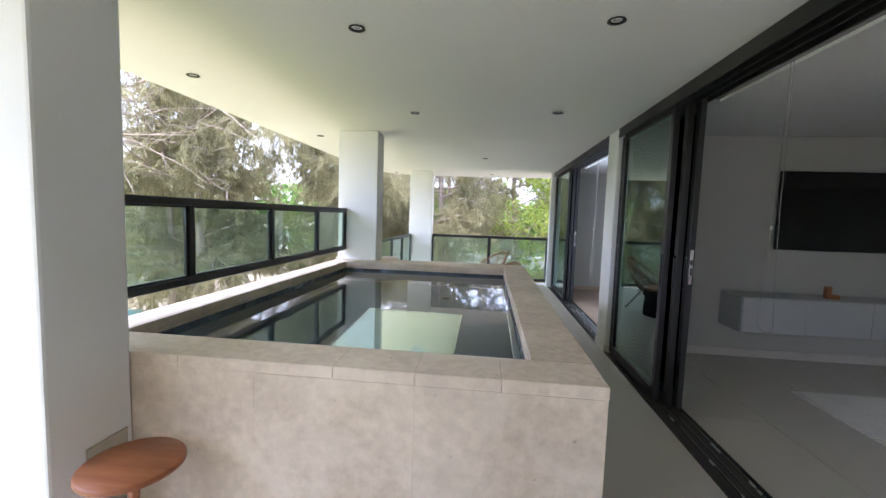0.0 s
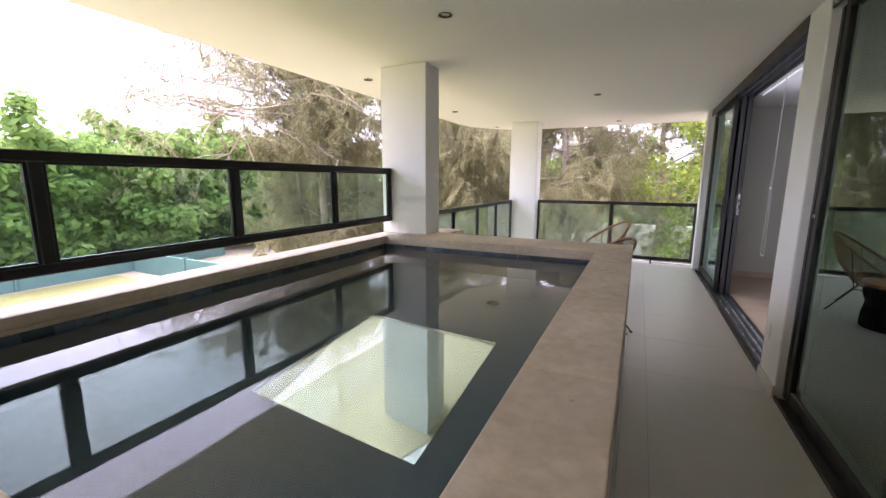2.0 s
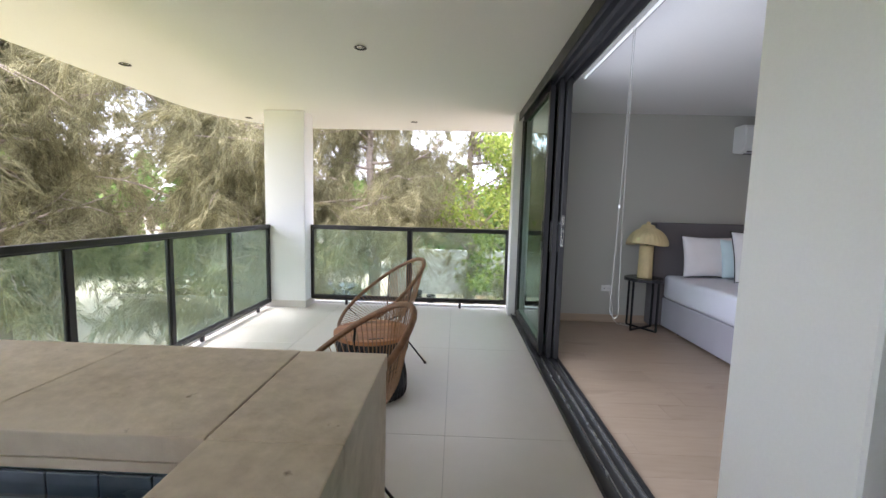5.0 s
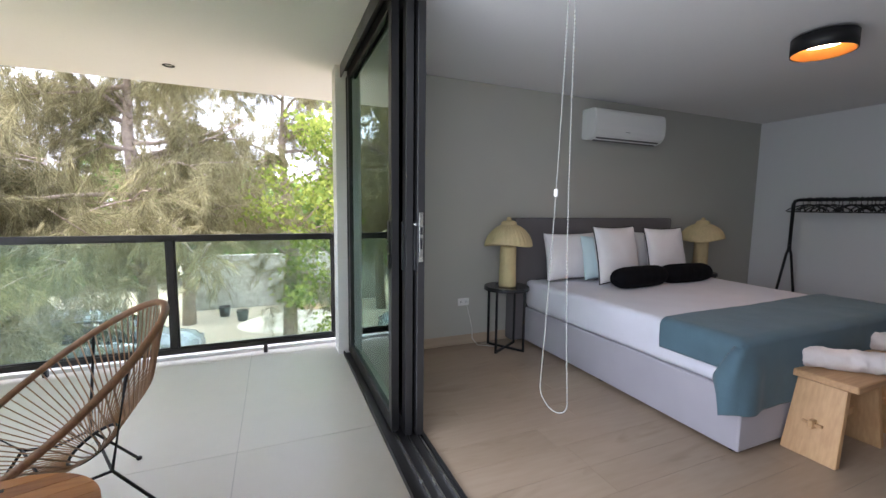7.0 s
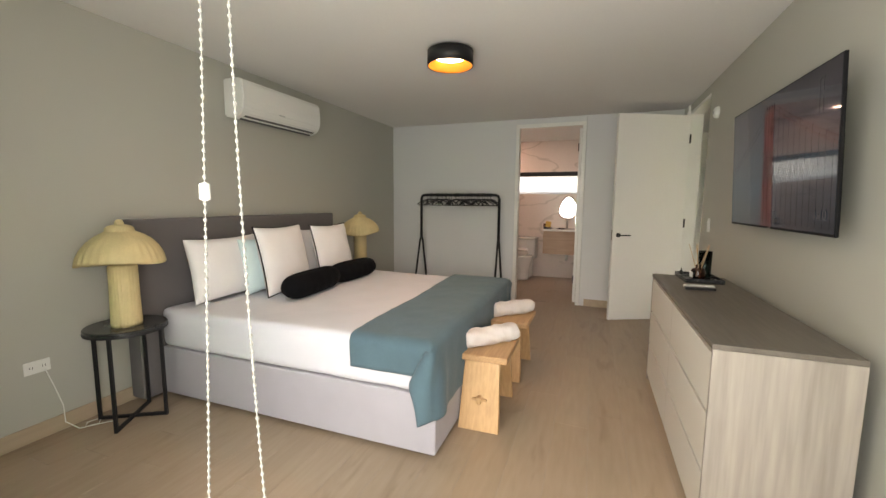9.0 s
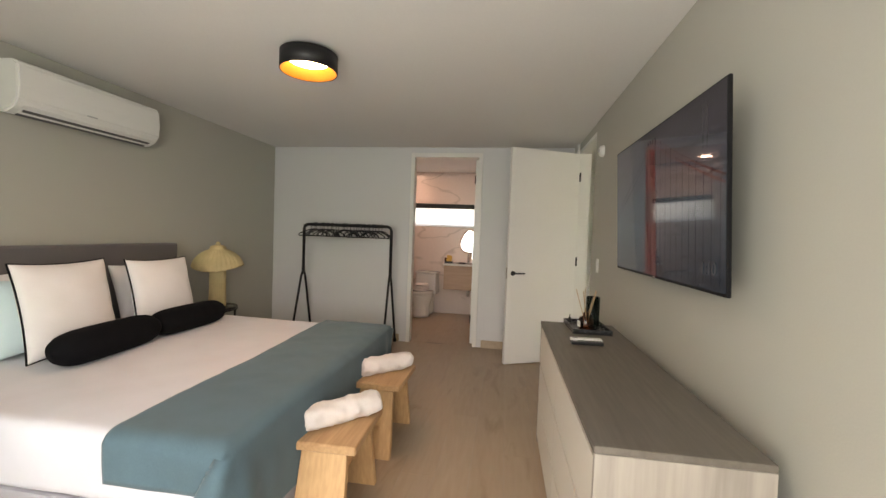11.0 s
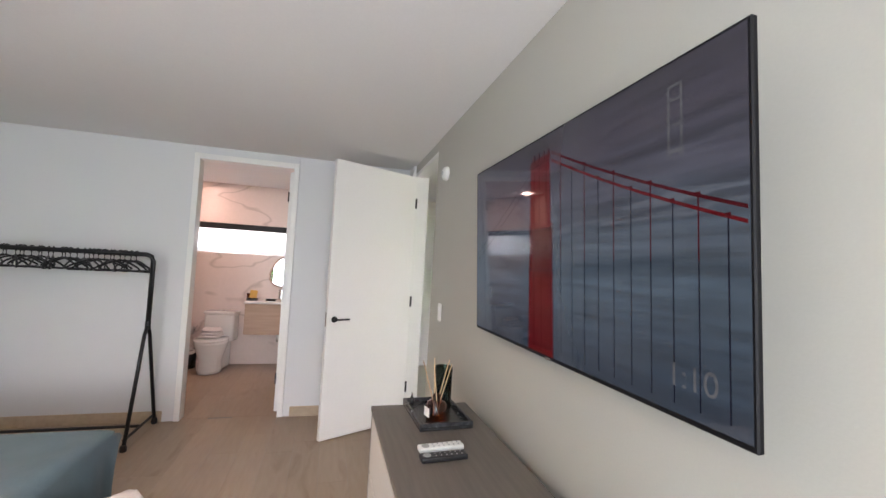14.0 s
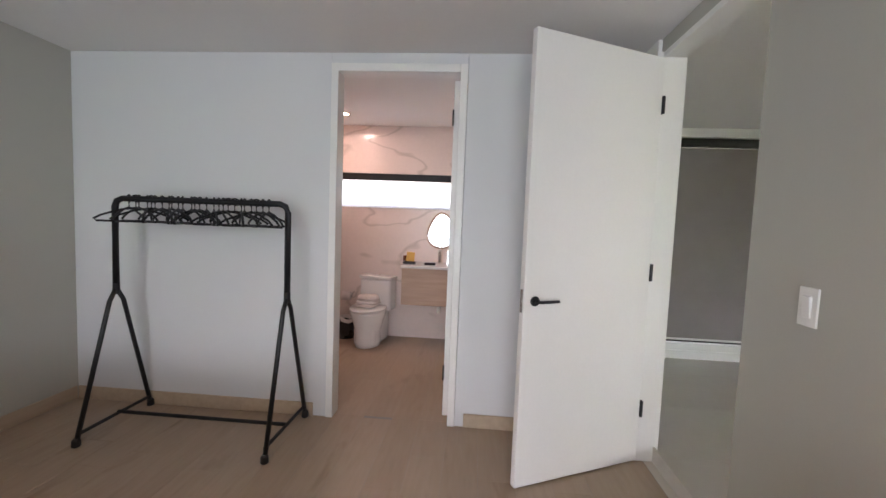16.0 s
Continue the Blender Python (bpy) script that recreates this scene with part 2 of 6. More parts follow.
def travertine(name):
    """Worn beige stone with blotches, grey patina and small pits."""
    m = material(name, (0.66, 0.56, 0.44), 0.62, 0, 26, 0.08, 0.8, 2.2, (1, 1, 1), 0.22, 0.35, (0.46, 0.375, 0.28))
    nt = m.node_tree
    b = nt.nodes["Principled BSDF"]
    geo = nt.nodes.new("ShaderNodeNewGeometry")
    pits = nt.nodes.new("ShaderNodeTexNoise")
    pits.inputs["Scale"].default_value, pits.inputs["Detail"].default_value = 18, 8
    stain = nt.nodes.new("ShaderNodeTexNoise")
    stain.inputs["Scale"].default_value, stain.inputs["Detail"].default_value, stain.inputs["Distortion"].default_value = 3.2, 9, 0.8
    for n in (pits, stain):
        nt.links.new(geo.outputs["Position"], n.inputs["Vector"])
    mr1, mr2 = nt.nodes.new("ShaderNodeMapRange"), nt.nodes.new("ShaderNodeMapRange")
    mr1.inputs["From Min"].default_value, mr1.inputs["From Max"].default_value = 0.69, 0.76
    mr2.inputs["From Min"].default_value, mr2.inputs["From Max"].default_value, mr2.inputs["To Max"].default_value = 0.52, 0.76, 0.55
    nt.links.new(pits.outputs[0], mr1.inputs["Value"])
    nt.links.new(stain.outputs[0], mr2.inputs["Value"])
    src = b.inputs["Base Color"].links[0].from_socket
    a, c = nt.nodes.new("ShaderNodeMix"), nt.nodes.new("ShaderNodeMix")
    for k in (a, c):
        k.data_type = "RGBA"
    a.inputs["B"].default_value, c.inputs["B"].default_value = (0.40, 0.325, 0.25, 1), (0.24, 0.18, 0.13, 1)
    nt.links.new(src, a.inputs["A"])
    nt.links.new(mr2.outputs[0], a.inputs["Factor"])
    nt.links.new(a.outputs["Result"], c.inputs["A"])
    nt.links.new(mr1.outputs[0], c.inputs["Factor"])
    # pale lime bloom in cloudy patches
    bloom, mr3, e = nt.nodes.new("ShaderNodeTexNoise"), nt.nodes.new("ShaderNodeMapRange"), nt.nodes.new("ShaderNodeMix")
    bloom.inputs["Scale"].default_value, bloom.inputs["Detail"].default_value, bloom.inputs["Distortion"].default_value = 1.7, 10, 1.2
    mr3.inputs["From Min"].default_value, mr3.inputs["From Max"].default_value, mr3.inputs["To Max"].default_value = 0.50, 0.68, 0.55
    e.data_type, e.inputs["B"].default_value = "RGBA", (0.73, 0.635, 0.53, 1)
    nt.links.new(geo.outputs["Position"], bloom.inputs["Vector"])
    nt.links.new(bloom.outputs[0], mr3.inputs["Value"])
    nt.links.new(mr3.outputs[0], e.inputs["Factor"])
    nt.links.new(c.outputs["Result"], e.inputs["A"])
    nt.links.new(e.outputs["Result"], b.inputs["Base Color"])
    return m


def plank_wood(name, light, dark, knot):
    """Wide pale boards: soft long clouds, a few darker knots, each board shifted on its own."""
    m = material(name, light, 0.36, 0, 11, 0.05, 0.06, 1.5, (0.45, 3.2, 3.2), 0.30, 0.4, dark)
    nt = m.node_tree
    b = nt.nodes["Principled BSDF"]
    geo, oi, mp, n, mr, mx = (nt.nodes.new("ShaderNode" + k) for k in ("NewGeometry", "ObjectInfo", "Mapping", "TexNoise", "MapRange", "Mix"))
    sc = nt.nodes.new("ShaderNodeMath")
    sc.operation, sc.inputs[1].default_value = "MULTIPLY", 37.0
    nt.links.new(oi.outputs["Random"], sc.inputs[0])
    ad = nt.nodes.new("ShaderNodeVectorMath")
    ad.operation = "ADD"
    nt.links.new(geo.outputs["Position"], ad.inputs[0])
    nt.links.new(sc.outputs[0], ad.inputs[1])
    mp.inputs["Scale"].default_value = (1.1, 4.5, 1)
    nt.links.new(ad.outputs[0], mp.inputs["Vector"])
    n.inputs["Scale"].default_value, n.inputs["Detail"].default_value, n.inputs["Distortion"].default_value = 1.6, 4, 0.7
    nt.links.new(mp.outputs[0], n.inputs["Vector"])
    mr.inputs["From Min"].default_value, mr.inputs["From Max"].default_value, mr.inputs["To Max"].default_value = 0.60, 0.78, 0.75
    nt.links.new(n.outputs[0], mr.inputs["Value"])
    mx.data_type, mx.inputs["B"].default_value = "RGBA", (*knot, 1)
    nt.links.new(b.inputs["Base Color"].links[0].from_socket, mx.inputs["A"])
    nt.links.new(mr.outputs[0], mx.inputs["Factor"])
    nt.links.new(mx.outputs["Result"], b.inputs["Base Color"])
    return m


def woven(name, color, scale=700.0, rough=0.9, vary=0.06):
    m = material(name, color, rough, 0, scale, vary, 0.25, 5, (1, 1, 1), 0, 0.2)
    m.node_tree.nodes["Principled BSDF"].inputs["Sheen Weight"].default_value = 0.15
    return m


WHITE = material("white_paint", (0.80, 0.80, 0.78), 0.75, 0, 120, 0.02, 0.08, 1.2)
CEIL = material("ceiling_paint", (0.80, 0.79, 0.77), 0.85, 0, 90, 0.02, 0.06, 0.8)
GREYWALL = material("grey_wall_paint", (0.455, 0.45, 0.40), 0.55, 0, 140, 0.02, 0.08, 0.9, spec=0.35)
PALEWALL = material("pale_wall_paint", (0.68, 0.685, 0.69), 0.6, 0, 140, 0.02, 0.08, 0.9, spec=0.35)
LACQUER = material("white_door_lacquer", (0.80, 0.79, 0.76), 0.38, 0, 60, 0.015, 0.0, 2)
TILE = material("porcelain_floor_tile", (0.585, 0.55, 0.49), 0.34, 0, 9, 0.02, 0.0, 1.1, (1, 1, 1), 0.1, 0.45, None, 0.015)
GROUT = material("grout", (0.30, 0.29, 0.27), 0.9, 0, 200, 0.1, 0.2)
PLANK = plank_wood("wood_look_plank", (0.37, 0.285, 0.21), (0.32, 0.24, 0.17), (0.21, 0.15, 0.10))
SKIRT = wood("plank_skirting", (0.47, 0.37, 0.27), (0.40, 0.31, 0.22), "x", 0.4, 3, 0.2)
STONE = travertine("travertine")
BASIN = material("dark_pool_plaster", (0.13, 0.185, 0.215), 0.5, 0, 30, 0.15, 0.1, 2)
MOSAIC = material("blue_grey_mosaic", (0.10, 0.13, 0.17), 0.25, 0, 20, 0.2, 0, 9, (1, 1, 1), 0.9)
ALU = material("anthracite_aluminium", (0.028, 0.027, 0.027), 0.38, 0.25, 300, 0.06, 0.02, 5)
BLACK = material("black_metal", (0.012, 0.012, 0.013), 0.45, 0.2, 200, 0.1, 0.03, 6)
BLACKPLASTIC = material("black_plastic", (0.014, 0.014, 0.015), 0.3, 0, 100, 0.1, 0, 5)
STEEL = material("brushed_steel", (0.62, 0.62, 0.60), 0.25, 1.0, 150, 0.05, 0.03, 5)
PLASTIC = material("white_plastic", (0.78, 0.78, 0.75), 0.35, 0, 60, 0.01, 0, 3)
RAILGLASS = pane("green_tinted_rail_glass", (0.76, 0.92, 0.85), 0.0, 0.055)
DOORGLASS = sheet_glass("green_tinted_door_glass", (0.80, 0.93, 0.83), 2.5)
CLEAR = pane("clear_glass", (0.93, 0.95, 0.95), 0.0, 0.02)
GROUND = material("dry_earth", (0.36, 0.305, 0.225), 0.95, 0, 6, 0.2, 0.4, 0.35)
LAWN = material("lawn_grass", (0.20, 0.195, 0.075), 0.95, 0, 8, 0.25, 0.4, 0.4, dark=(0.14, 0.15, 0.05))
BARK = material("grey_brown_bark", (0.34, 0.275, 0.215), 0.9, 0, 12, 0.25, 0.6, 2)
NEEDLE = leafy("casuarina_needles", (0.42, 0.385, 0.22), (0.125, 0.12, 0.065), 0.45)
LEAF = leafy("broad_leaves", (0.30, 0.43, 0.13), (0.13, 0.22, 0.07), 0.5)
LIME = leafy("lime_green_leaves", (0.37, 0.42, 0.10), (0.15, 0.22, 0.05), 0.5)

# ---------------------------------------------------------------- plan
CH = 2.515        # balcony ceiling
CR = 2.495        # room ceilings
FX0, FX1 = 1.575, 1.80   # facade, outer and inner face
HEAD = 8.85       # wall behind the bed
TVW = 4.95        # wall with the television, bedroom face
EAST = 7.08       # wall with the bathroom door
GZ = -3.1         # ground outside
POOLZ = 0.91

# ---------------------------------------------------------------- shell
for n, d in (("balcony_slab", (-1.62, FX0, -4.0, 1.6)), ("balcony_slab_north", (-1.62, FX0, 4.7, 9.34)), ("balcony_slab_side", (0.42, FX0, 1.602, 4.698))):
    structure(n, bx(*d, -0.28, -0.012), WHITE, "white rendered concrete balcony slab")
structure("balcony_kerb", bx(-1.62, FX0, 9.345, 9.40, -0.28, 0.03, 0.004), WHITE, "white painted kerb at the balcony edge")
structure("balcony_kerb_side", bx(-1.70, -1.63, 5.56, 9.40, -0.28, 0.03, 0.004), WHITE, "white painted kerb along the balcony side")
structure("room_slab", bx(FX0 + 0.002, 9.3, -4.0, 9.2, -0.28, -0.012), WHITE, "concrete floor slab of the rooms")
roof = bmesh.new()
ring = [(-2.60, -4.0), (1.70, -4.0), (1.70, 10.25), (-1.45, 10.25), (-1.8, 10.12), (-2.1, 9.92), (-2.35, 9.65), (-2.53, 9.3), (-2.60, 8.9)]
low = [roof.verts.new((x, y, CH)) for x, y in ring]
high = [roof.verts.new((x, y, CH + 0.32)) for x, y in ring]
roof.faces.new(low)
roof.faces.new(high)
for k in range(len(ring)):
    j = (k + 1) % len(ring)
    roof.faces.new((low[k], low[j], high[j], high[k]))
structure("ceiling_balcony", roof, CEIL, "smooth off-white painted balcony ceiling with a rounded corner")
structure("ceiling_rooms", bx(1.703, 9.3, -4.0, 9.2, CR, CR + 0.34), CEIL, "off-white painted ceiling of the rooms")

structure("wall_head", bx(1.72, 9.3, HEAD, 9.2, 0, CR - 0.002), GREYWALL, "grey painted wall behind the bed")
structure("wall_end_return", bx(1.535, 1.718, 8.99, 9.2, 0, CH - 0.003), WHITE, "white rendered end of the facade")
structure("wall_tv", bx(1.82, 5.98, 4.85, TVW, 0, CR - 0.002), GREYWALL, "warm grey painted partition with the television")
structure("wall_tv_lintel", bx(5.982, 6.868, 4.853, TVW - 0.003, 2.412, CR - 0.002), GREYWALL, "warm grey painted strip above the room door")
structure("wall_corner_pier", bx(6.87, EAST + 0.1, 4.85, 4.967, 0, CR - 0.002), WHITE, "white painted wall stub beside the room door")
structure("wall_east_north", bx(EAST, EAST + 0.1, 6.972, HEAD - 0.002, 0, CR - 0.002), PALEWALL, "pale blue-grey painted wall behind the clothes rack")
structure("wall_east_south", bx(EAST, EAST + 0.1, 4.969, 6.06, 0, CR - 0.002), PALEWALL, "pale blue-grey painted wall beside the bathroom door")
structure("wall_east_lintel", bx(EAST, EAST + 0.1, 6.062, 6.970, 2.422, CR - 0.002), PALEWALL, "pale painted strip above the bathroom door")
structure("pier", bx(FX0, 1.818, 4.64, 5.00, 0, CH - 0.003, 0.006), WHITE, "white plastered pier between the two sliding doors")
# gap from x 2.4 to 3.3 is unseen, added to light the living room
structure("wall_living_back", bx(1.82, 2.4, -4.2, -4.0, 0, CR - 0.002), WHITE, "white wall closing the living room")
structure("wall_living_back_side", bx(3.3, 9.3, -4.2, -4.0, 0, CR - 0.002), WHITE, "white wall closing the living room")
structure("wall_living_back_head", bx(2.402, 3.298, -4.2, -4.0, 2.3, CR - 0.002), WHITE, "white wall above an unseen gap added to light the living room")
structure("wall_living_east", bx(8.93, 9.08, -4.0, 1.698, 0, CR - 0.002), WHITE, "white wall closing the living room side")
# hall window wall, with its opening
HX = 8.93
structure("wall_hall_window_sill", bx(HX, HX + 0.15, 1.7, 4.85, 0, 0.17), WHITE, "white painted wall under the hall window")
structure("wall_hall_window_head", bx(HX, HX + 0.15, 1.7, 4.85, 2.40, CR - 0.002), WHITE, "white painted wall above the hall window")
structure("wall_hall_window_side", bx(HX, HX + 0.15, 4.05, 4.85, 0.172, 2.398), WHITE, "white painted wall beside the hall window")
structure("wall_hall_window_side_b", bx(HX, HX + 0.15, 1.7, 2.7, 0.172, 2.398), WHITE, "white painted wall beside the hall window")
structure("wall_bath_south", bx(EAST + 0.102, 9.3, 4.85, 4.967, 0, CR - 0.002), WHITE, "white wall between hall and bathroom")
# bathroom
BX = 9.12
MARBLE = marble("veined_marble_tile")
structure("wall_bath_low", bx(BX, BX + 0.15, 4.969, HEAD, 0, 1.535), MARBLE, "veined cream marble tiles below the bathroom window")
structure("wall_bath_high", bx(BX, BX + 0.15, 4.969, HEAD, 1.94, CR - 0.002), MARBLE, "veined cream marble tiles above the bathroom window")
structure("wall_bath_side", bx(BX, BX + 0.15, 4.969, 5.5, 1.537, 1.938), MARBLE, "veined cream marble tiles beside the bathroom window")
structure("wall_bath_side_b", bx(BX, BX + 0.15, 8.0, HEAD, 1.537, 1.938), MARBLE, "veined cream marble tiles beside the bathroom window")
structure("wall_bath_left", bx(EAST + 0.102, BX - 0.002, 7.72, 7.84, 0, CR - 0.002), MARBLE, "veined cream marble tiles on the bathroom side wall")


def column(x0, x1, y0, y1, name, z0=0.0):
    structure(name, bx(x0, x1, y0, y1, z0, CH - 0.003, 0.012, None, 2), WHITE, "white plastered square column")


column(-1.80, -1.225, 1.075, 1.398, "column_1")
column(-1.69, -1.19, 4.865, 5.15, "column_2", POOLZ + 0.002)
column(-1.61, -1.095, 9.06, 9.38, "column_3")
structure("column_3_skirting", bx(-1.62, -1.085, 9.05, 9.39, 0.0, 0.09, 0.003), TILE, "grey tile skirting round the column")
structure("pier_skirting", bx(FX0 - 0.012, 1.80, 4.632, 5.008, 0.0, 0.085, 0.003), TILE, "grey tile skirting round the pier")


def skirting(name, x0, x1, y0, y1, mat=SKIRT, h=0.095):
    structure(name, bx(x0, x1, y0, y1, 0.0, h, 0.003), mat, "wood-look tile skirting")


skirting("baseboard_head", 1.83, EAST - 0.014, HEAD - 0.013, HEAD - 0.001)
skirting("baseboard_tv", 1.83, 5.98, TVW + 0.001, TVW + 0.013)
skirting("baseboard_east_north", EAST - 0.013, EAST - 0.001, 7.06, HEAD - 0.014)
skirting("baseboard_east_south", EAST - 0.013, EAST - 0.001, 5.0, 6.0)
skirting("baseboard_living", 1.83, 7.1, 4.837, 4.849, TILE)
skirting("baseboard_hall", HX - 0.013, HX - 0.001, 1.8, 4.8, WHITE)


# ---------------------------------------------------------------- pool
pool = thing("plunge_pool", (-0.48, 3.2, 0), "raised plunge pool clad in worn beige travertine slabs", "pool")
PX0, PX1, PY0, PY1 = -1.70, 0.65, 1.40, 5.08      # outer faces
IX0, IX1, IY0, IY1 = -1.50, 0.395, 1.635, 4.62     # inner edge of the coping
PM = Matrix.Translation((0.48, -3.2, 0))


def pool_piece(name, bm, mat, label=""):
    return part(name, turned(bm, PM), mat, pool, label)


def slabs(along, a0, a1, b0, b1, z0, z1, cuts, name):
    """Stone slabs in a row with open joints, along x or y."""
    edges = [a0, *cuts, a1]
    for k, (p, q) in enumerate(zip(edges, edges[1:])):
        g = 0.0003 if name == "coping_slab" else 0.0002
        dz = random.uniform(-0.0006, 0.0006)
        dims = (p + g, q - g, b0, b1) if along == "x" else (b0, b1, p + g, q - g)
        pool_piece(name, bx(*dims, z0, z1 + dz, 0.0045 if name == "coping_slab" else 0.0007, None, 2), STONE)


CT = 0.05
slabs("x", PX0, PX1, PY0, IY0, POOLZ - CT, POOLZ, (-1.02, -0.376, -0.056, 0.268), "coping_slab")
slabs("y", IY0 + 0.002, PY1, IX1, PX1, POOLZ - CT, POOLZ, (2.5, 3.3, 4.1, 4.62), "coping_slab")
slabs("y", IY0 + 0.002, PY1, PX0, IX0, POOLZ - CT, POOLZ, (2.5, 3.3, 4.1), "coping_slab")
slabs("x", IX0 + 0.002, IX1 - 0.002, IY1, PY1, POOLZ - CT, POOLZ, (-1.05, -0.6, -0.1), "coping_slab")
slabs("x", PX0 - 0.1, -1.04, PY1 + 0.002, 5.45, POOLZ - CT, POOLZ, (), "coping_slab")
slabs("x", PX0, PX1 - 0.003, PY0 + 0.003, PY0 + 0.05, 0.002, POOLZ - CT - 0.001, (-0.70, -0.056), "wall_slab")
slabs("y", PY0 + 0.052, PY1 - 0.003, PX1 - 0.05, PX1 - 0.003, 0.002, POOLZ - CT - 0.001, (2.1, 2.9, 3.7, 4.5), "wall_slab")
slabs("x", PX0, PX1 - 0.052, PY1 - 0.05, PY1 - 0.012, 0.002, POOLZ - CT - 0.001, (-1.0, -0.3), "wall_slab")
slabs("y", PY1, 5.44, -1.1, -1.055, 0.002, POOLZ - CT - 0.001, (), "wall_slab")
slabs("x", -1.7, -1.102, 5.40, 5.44, 0.002, POOLZ - CT - 0.001, (), "wall_slab")
# bedding mortar behind the slabs, a hair back from their faces
for d in ((PX0, PX1 - 0.005, PY0 + 0.005, PY0 + 0.049, 0.0, POOLZ - CT - 0.0015), (PX1 - 0.0495, PX1 - 0.005, PY0 + 0.0505, PY1 - 0.005, 0.0, POOLZ - CT - 0.0015),
          (PX0 + 0.004, PX1 - 0.004, PY0 + 0.004, IY0 - 0.004, POOLZ - CT, POOLZ - 0.002), (IX1 + 0.004, PX1 - 0.004, IY0 + 0.006, PY1 - 0.004, POOLZ - CT, POOLZ - 0.002),
          (IX0 + 0.006, IX1 - 0.006, IY1 + 0.004, PY1 - 0.004, POOLZ - CT, POOLZ - 0.002)):
    pool_piece("mortar_bed", bx(*d), STONE)
PF = 0.12   # pool floor
SX0, SX1, SY0, SY1 = -0.85, 0.0, 2.55, 3.48   # glass panel in the pool floor
pool_piece("inner_wall", bx(PX0, IX0 - 0.01, PY0 + 0.055, PY1 - 0.055, -0.2, POOLZ - CT - 0.003), BASIN, "dark plastered pool wall")
pool_piece("inner_wall", bx(IX1 + 0.01, PX1 - 0.055, PY0 + 0.055, PY1 - 0.055, -0.2, POOLZ - CT - 0.003), BASIN)
pool_piece("inner_wall", bx(IX0 - 0.008, IX1 + 0.008, PY0 + 0.055, IY0 - 0.01, -0.2, POOLZ - CT - 0.003), BASIN)
pool_piece("inner_wall", bx(IX0 - 0.008, IX1 + 0.008, IY1 + 0.01, PY1 - 0.055, -0.2, POOLZ - CT - 0.003), BASIN)
for d in ((IX0, SX0, IY0, IY1), (SX1, IX1, IY0, IY1), (SX0, SX1, IY0, SY0), (SX0, SX1, SY1, IY1)):
    pool_piece("pool_floor", bx(*d, PF - 0.05, PF), BASIN)
pool_piece("floor_window", bx(SX0 + 0.002, SX1 - 0.002, SY0 + 0.002, SY1 - 0.002, PF - 0.03, PF - 0.004), pane("teal_pool_glass", (0.25, 0.34, 0.32), 0.0, 0.10), "thick clear glass panel in the pool floor").visible_shadow = False
# rendered face under the coping inside, and the mosaic band at the waterline
WL = 0.815
for dims in ((IX0 - 0.008, IX1 + 0.008, IY1 - 0.002, IY1 + 0.008), (IX0 - 0.008, IX1 + 0.008, IY0 - 0.008, IY0 + 0.002)):
    pool_piece("inner_lining", bx(*dims, WL + 0.025, POOLZ - CT - 0.001), STONE)
for dims in ((IX0 - 0.008, IX0 + 0.002, IY0 + 0.003, IY1 - 0.003), (IX1 - 0.002, IX1 + 0.008, IY0 + 0.003, IY1 - 0.003)):
    pool_piece("inner_lining", bx(*dims, WL + 0.025, POOLZ - CT - 0.001), STONE)
for k in range(19):
    for y in (IY1 - 0.006, IY0 + 0.006):
        ob = pool_piece("mosaic_tile", bx(IX0 + k * 0.1 + 0.001, IX0 + k * 0.1 + 0.098, y - 0.004, y + 0.004, WL - 0.06, WL + 0.022, 0.001), MOSAIC)
for k in range(29):
    for x in (IX0 + 0.004, IX1 - 0.004):
        pool_piece("mosaic_tile", bx(x - 0.004, x + 0.004, IY0 + 0.01 + k * 0.1, IY0 + 0.107 + k * 0.1, WL - 0.06, WL + 0.022, 0.001), MOSAIC)
pool_piece("skimmer_slot", bx(-1.28, -1.06, IY1 - 0.012, IY1 + 0.006, WL - 0.01, WL + 0.024, 0.002), BLACKPLASTIC, "black skimmer slot")
for x, y in ((-0.2, 4.0), (-0.1, 1.95)):
    pool_piece("drain", lathe([(0.045, 0), (0.045, 0.008), (0.03, 0.012), (0.0, 0.012)], 16, (x, y, PF)), BLACKPLASTIC)
WATER = bpy.data.materials.new("pool_water")
WATER.use_nodes = True
wb = WATER.node_tree.nodes["Principled BSDF"]
wb.inputs["Transmission Weight"].default_value, wb.inputs["IOR"].default_value, wb.inputs["Roughness"].default_value = 1.0, 1.33, 0.0
wb.inputs["Base Color"].default_value = (0.86, 0.95, 0.96, 1)
wn, wbump, wg = WATER.node_tree.nodes.new("ShaderNodeTexNoise"), WATER.node_tree.nodes.new("ShaderNodeBump"), WATER.node_tree.nodes.new("ShaderNodeNewGeometry")
wn.inputs["Scale"].default_value = 2.2
wbump.inputs["Strength"].default_value, wbump.inputs["Distance"].default_value = 0.05, 0.02
WATER.node_tree.links.new(wg.outputs["Position"], wn.inputs["Vector"])
WATER.node_tree.links.new(wn.outputs[0], wbump.inputs["Height"])
WATER.node_tree.links.new(wbump.outputs[0], wb.inputs["Normal"])
water = bmesh.new()
water.faces.new([water.verts.new(c) for c in ((IX0, IY0, WL), (IX1, IY0, WL), (IX1, IY1, WL), (IX0, IY1, WL))])
structure("water", water, WATER, "still clear water filling the dark plunge pool").visible_shadow = False


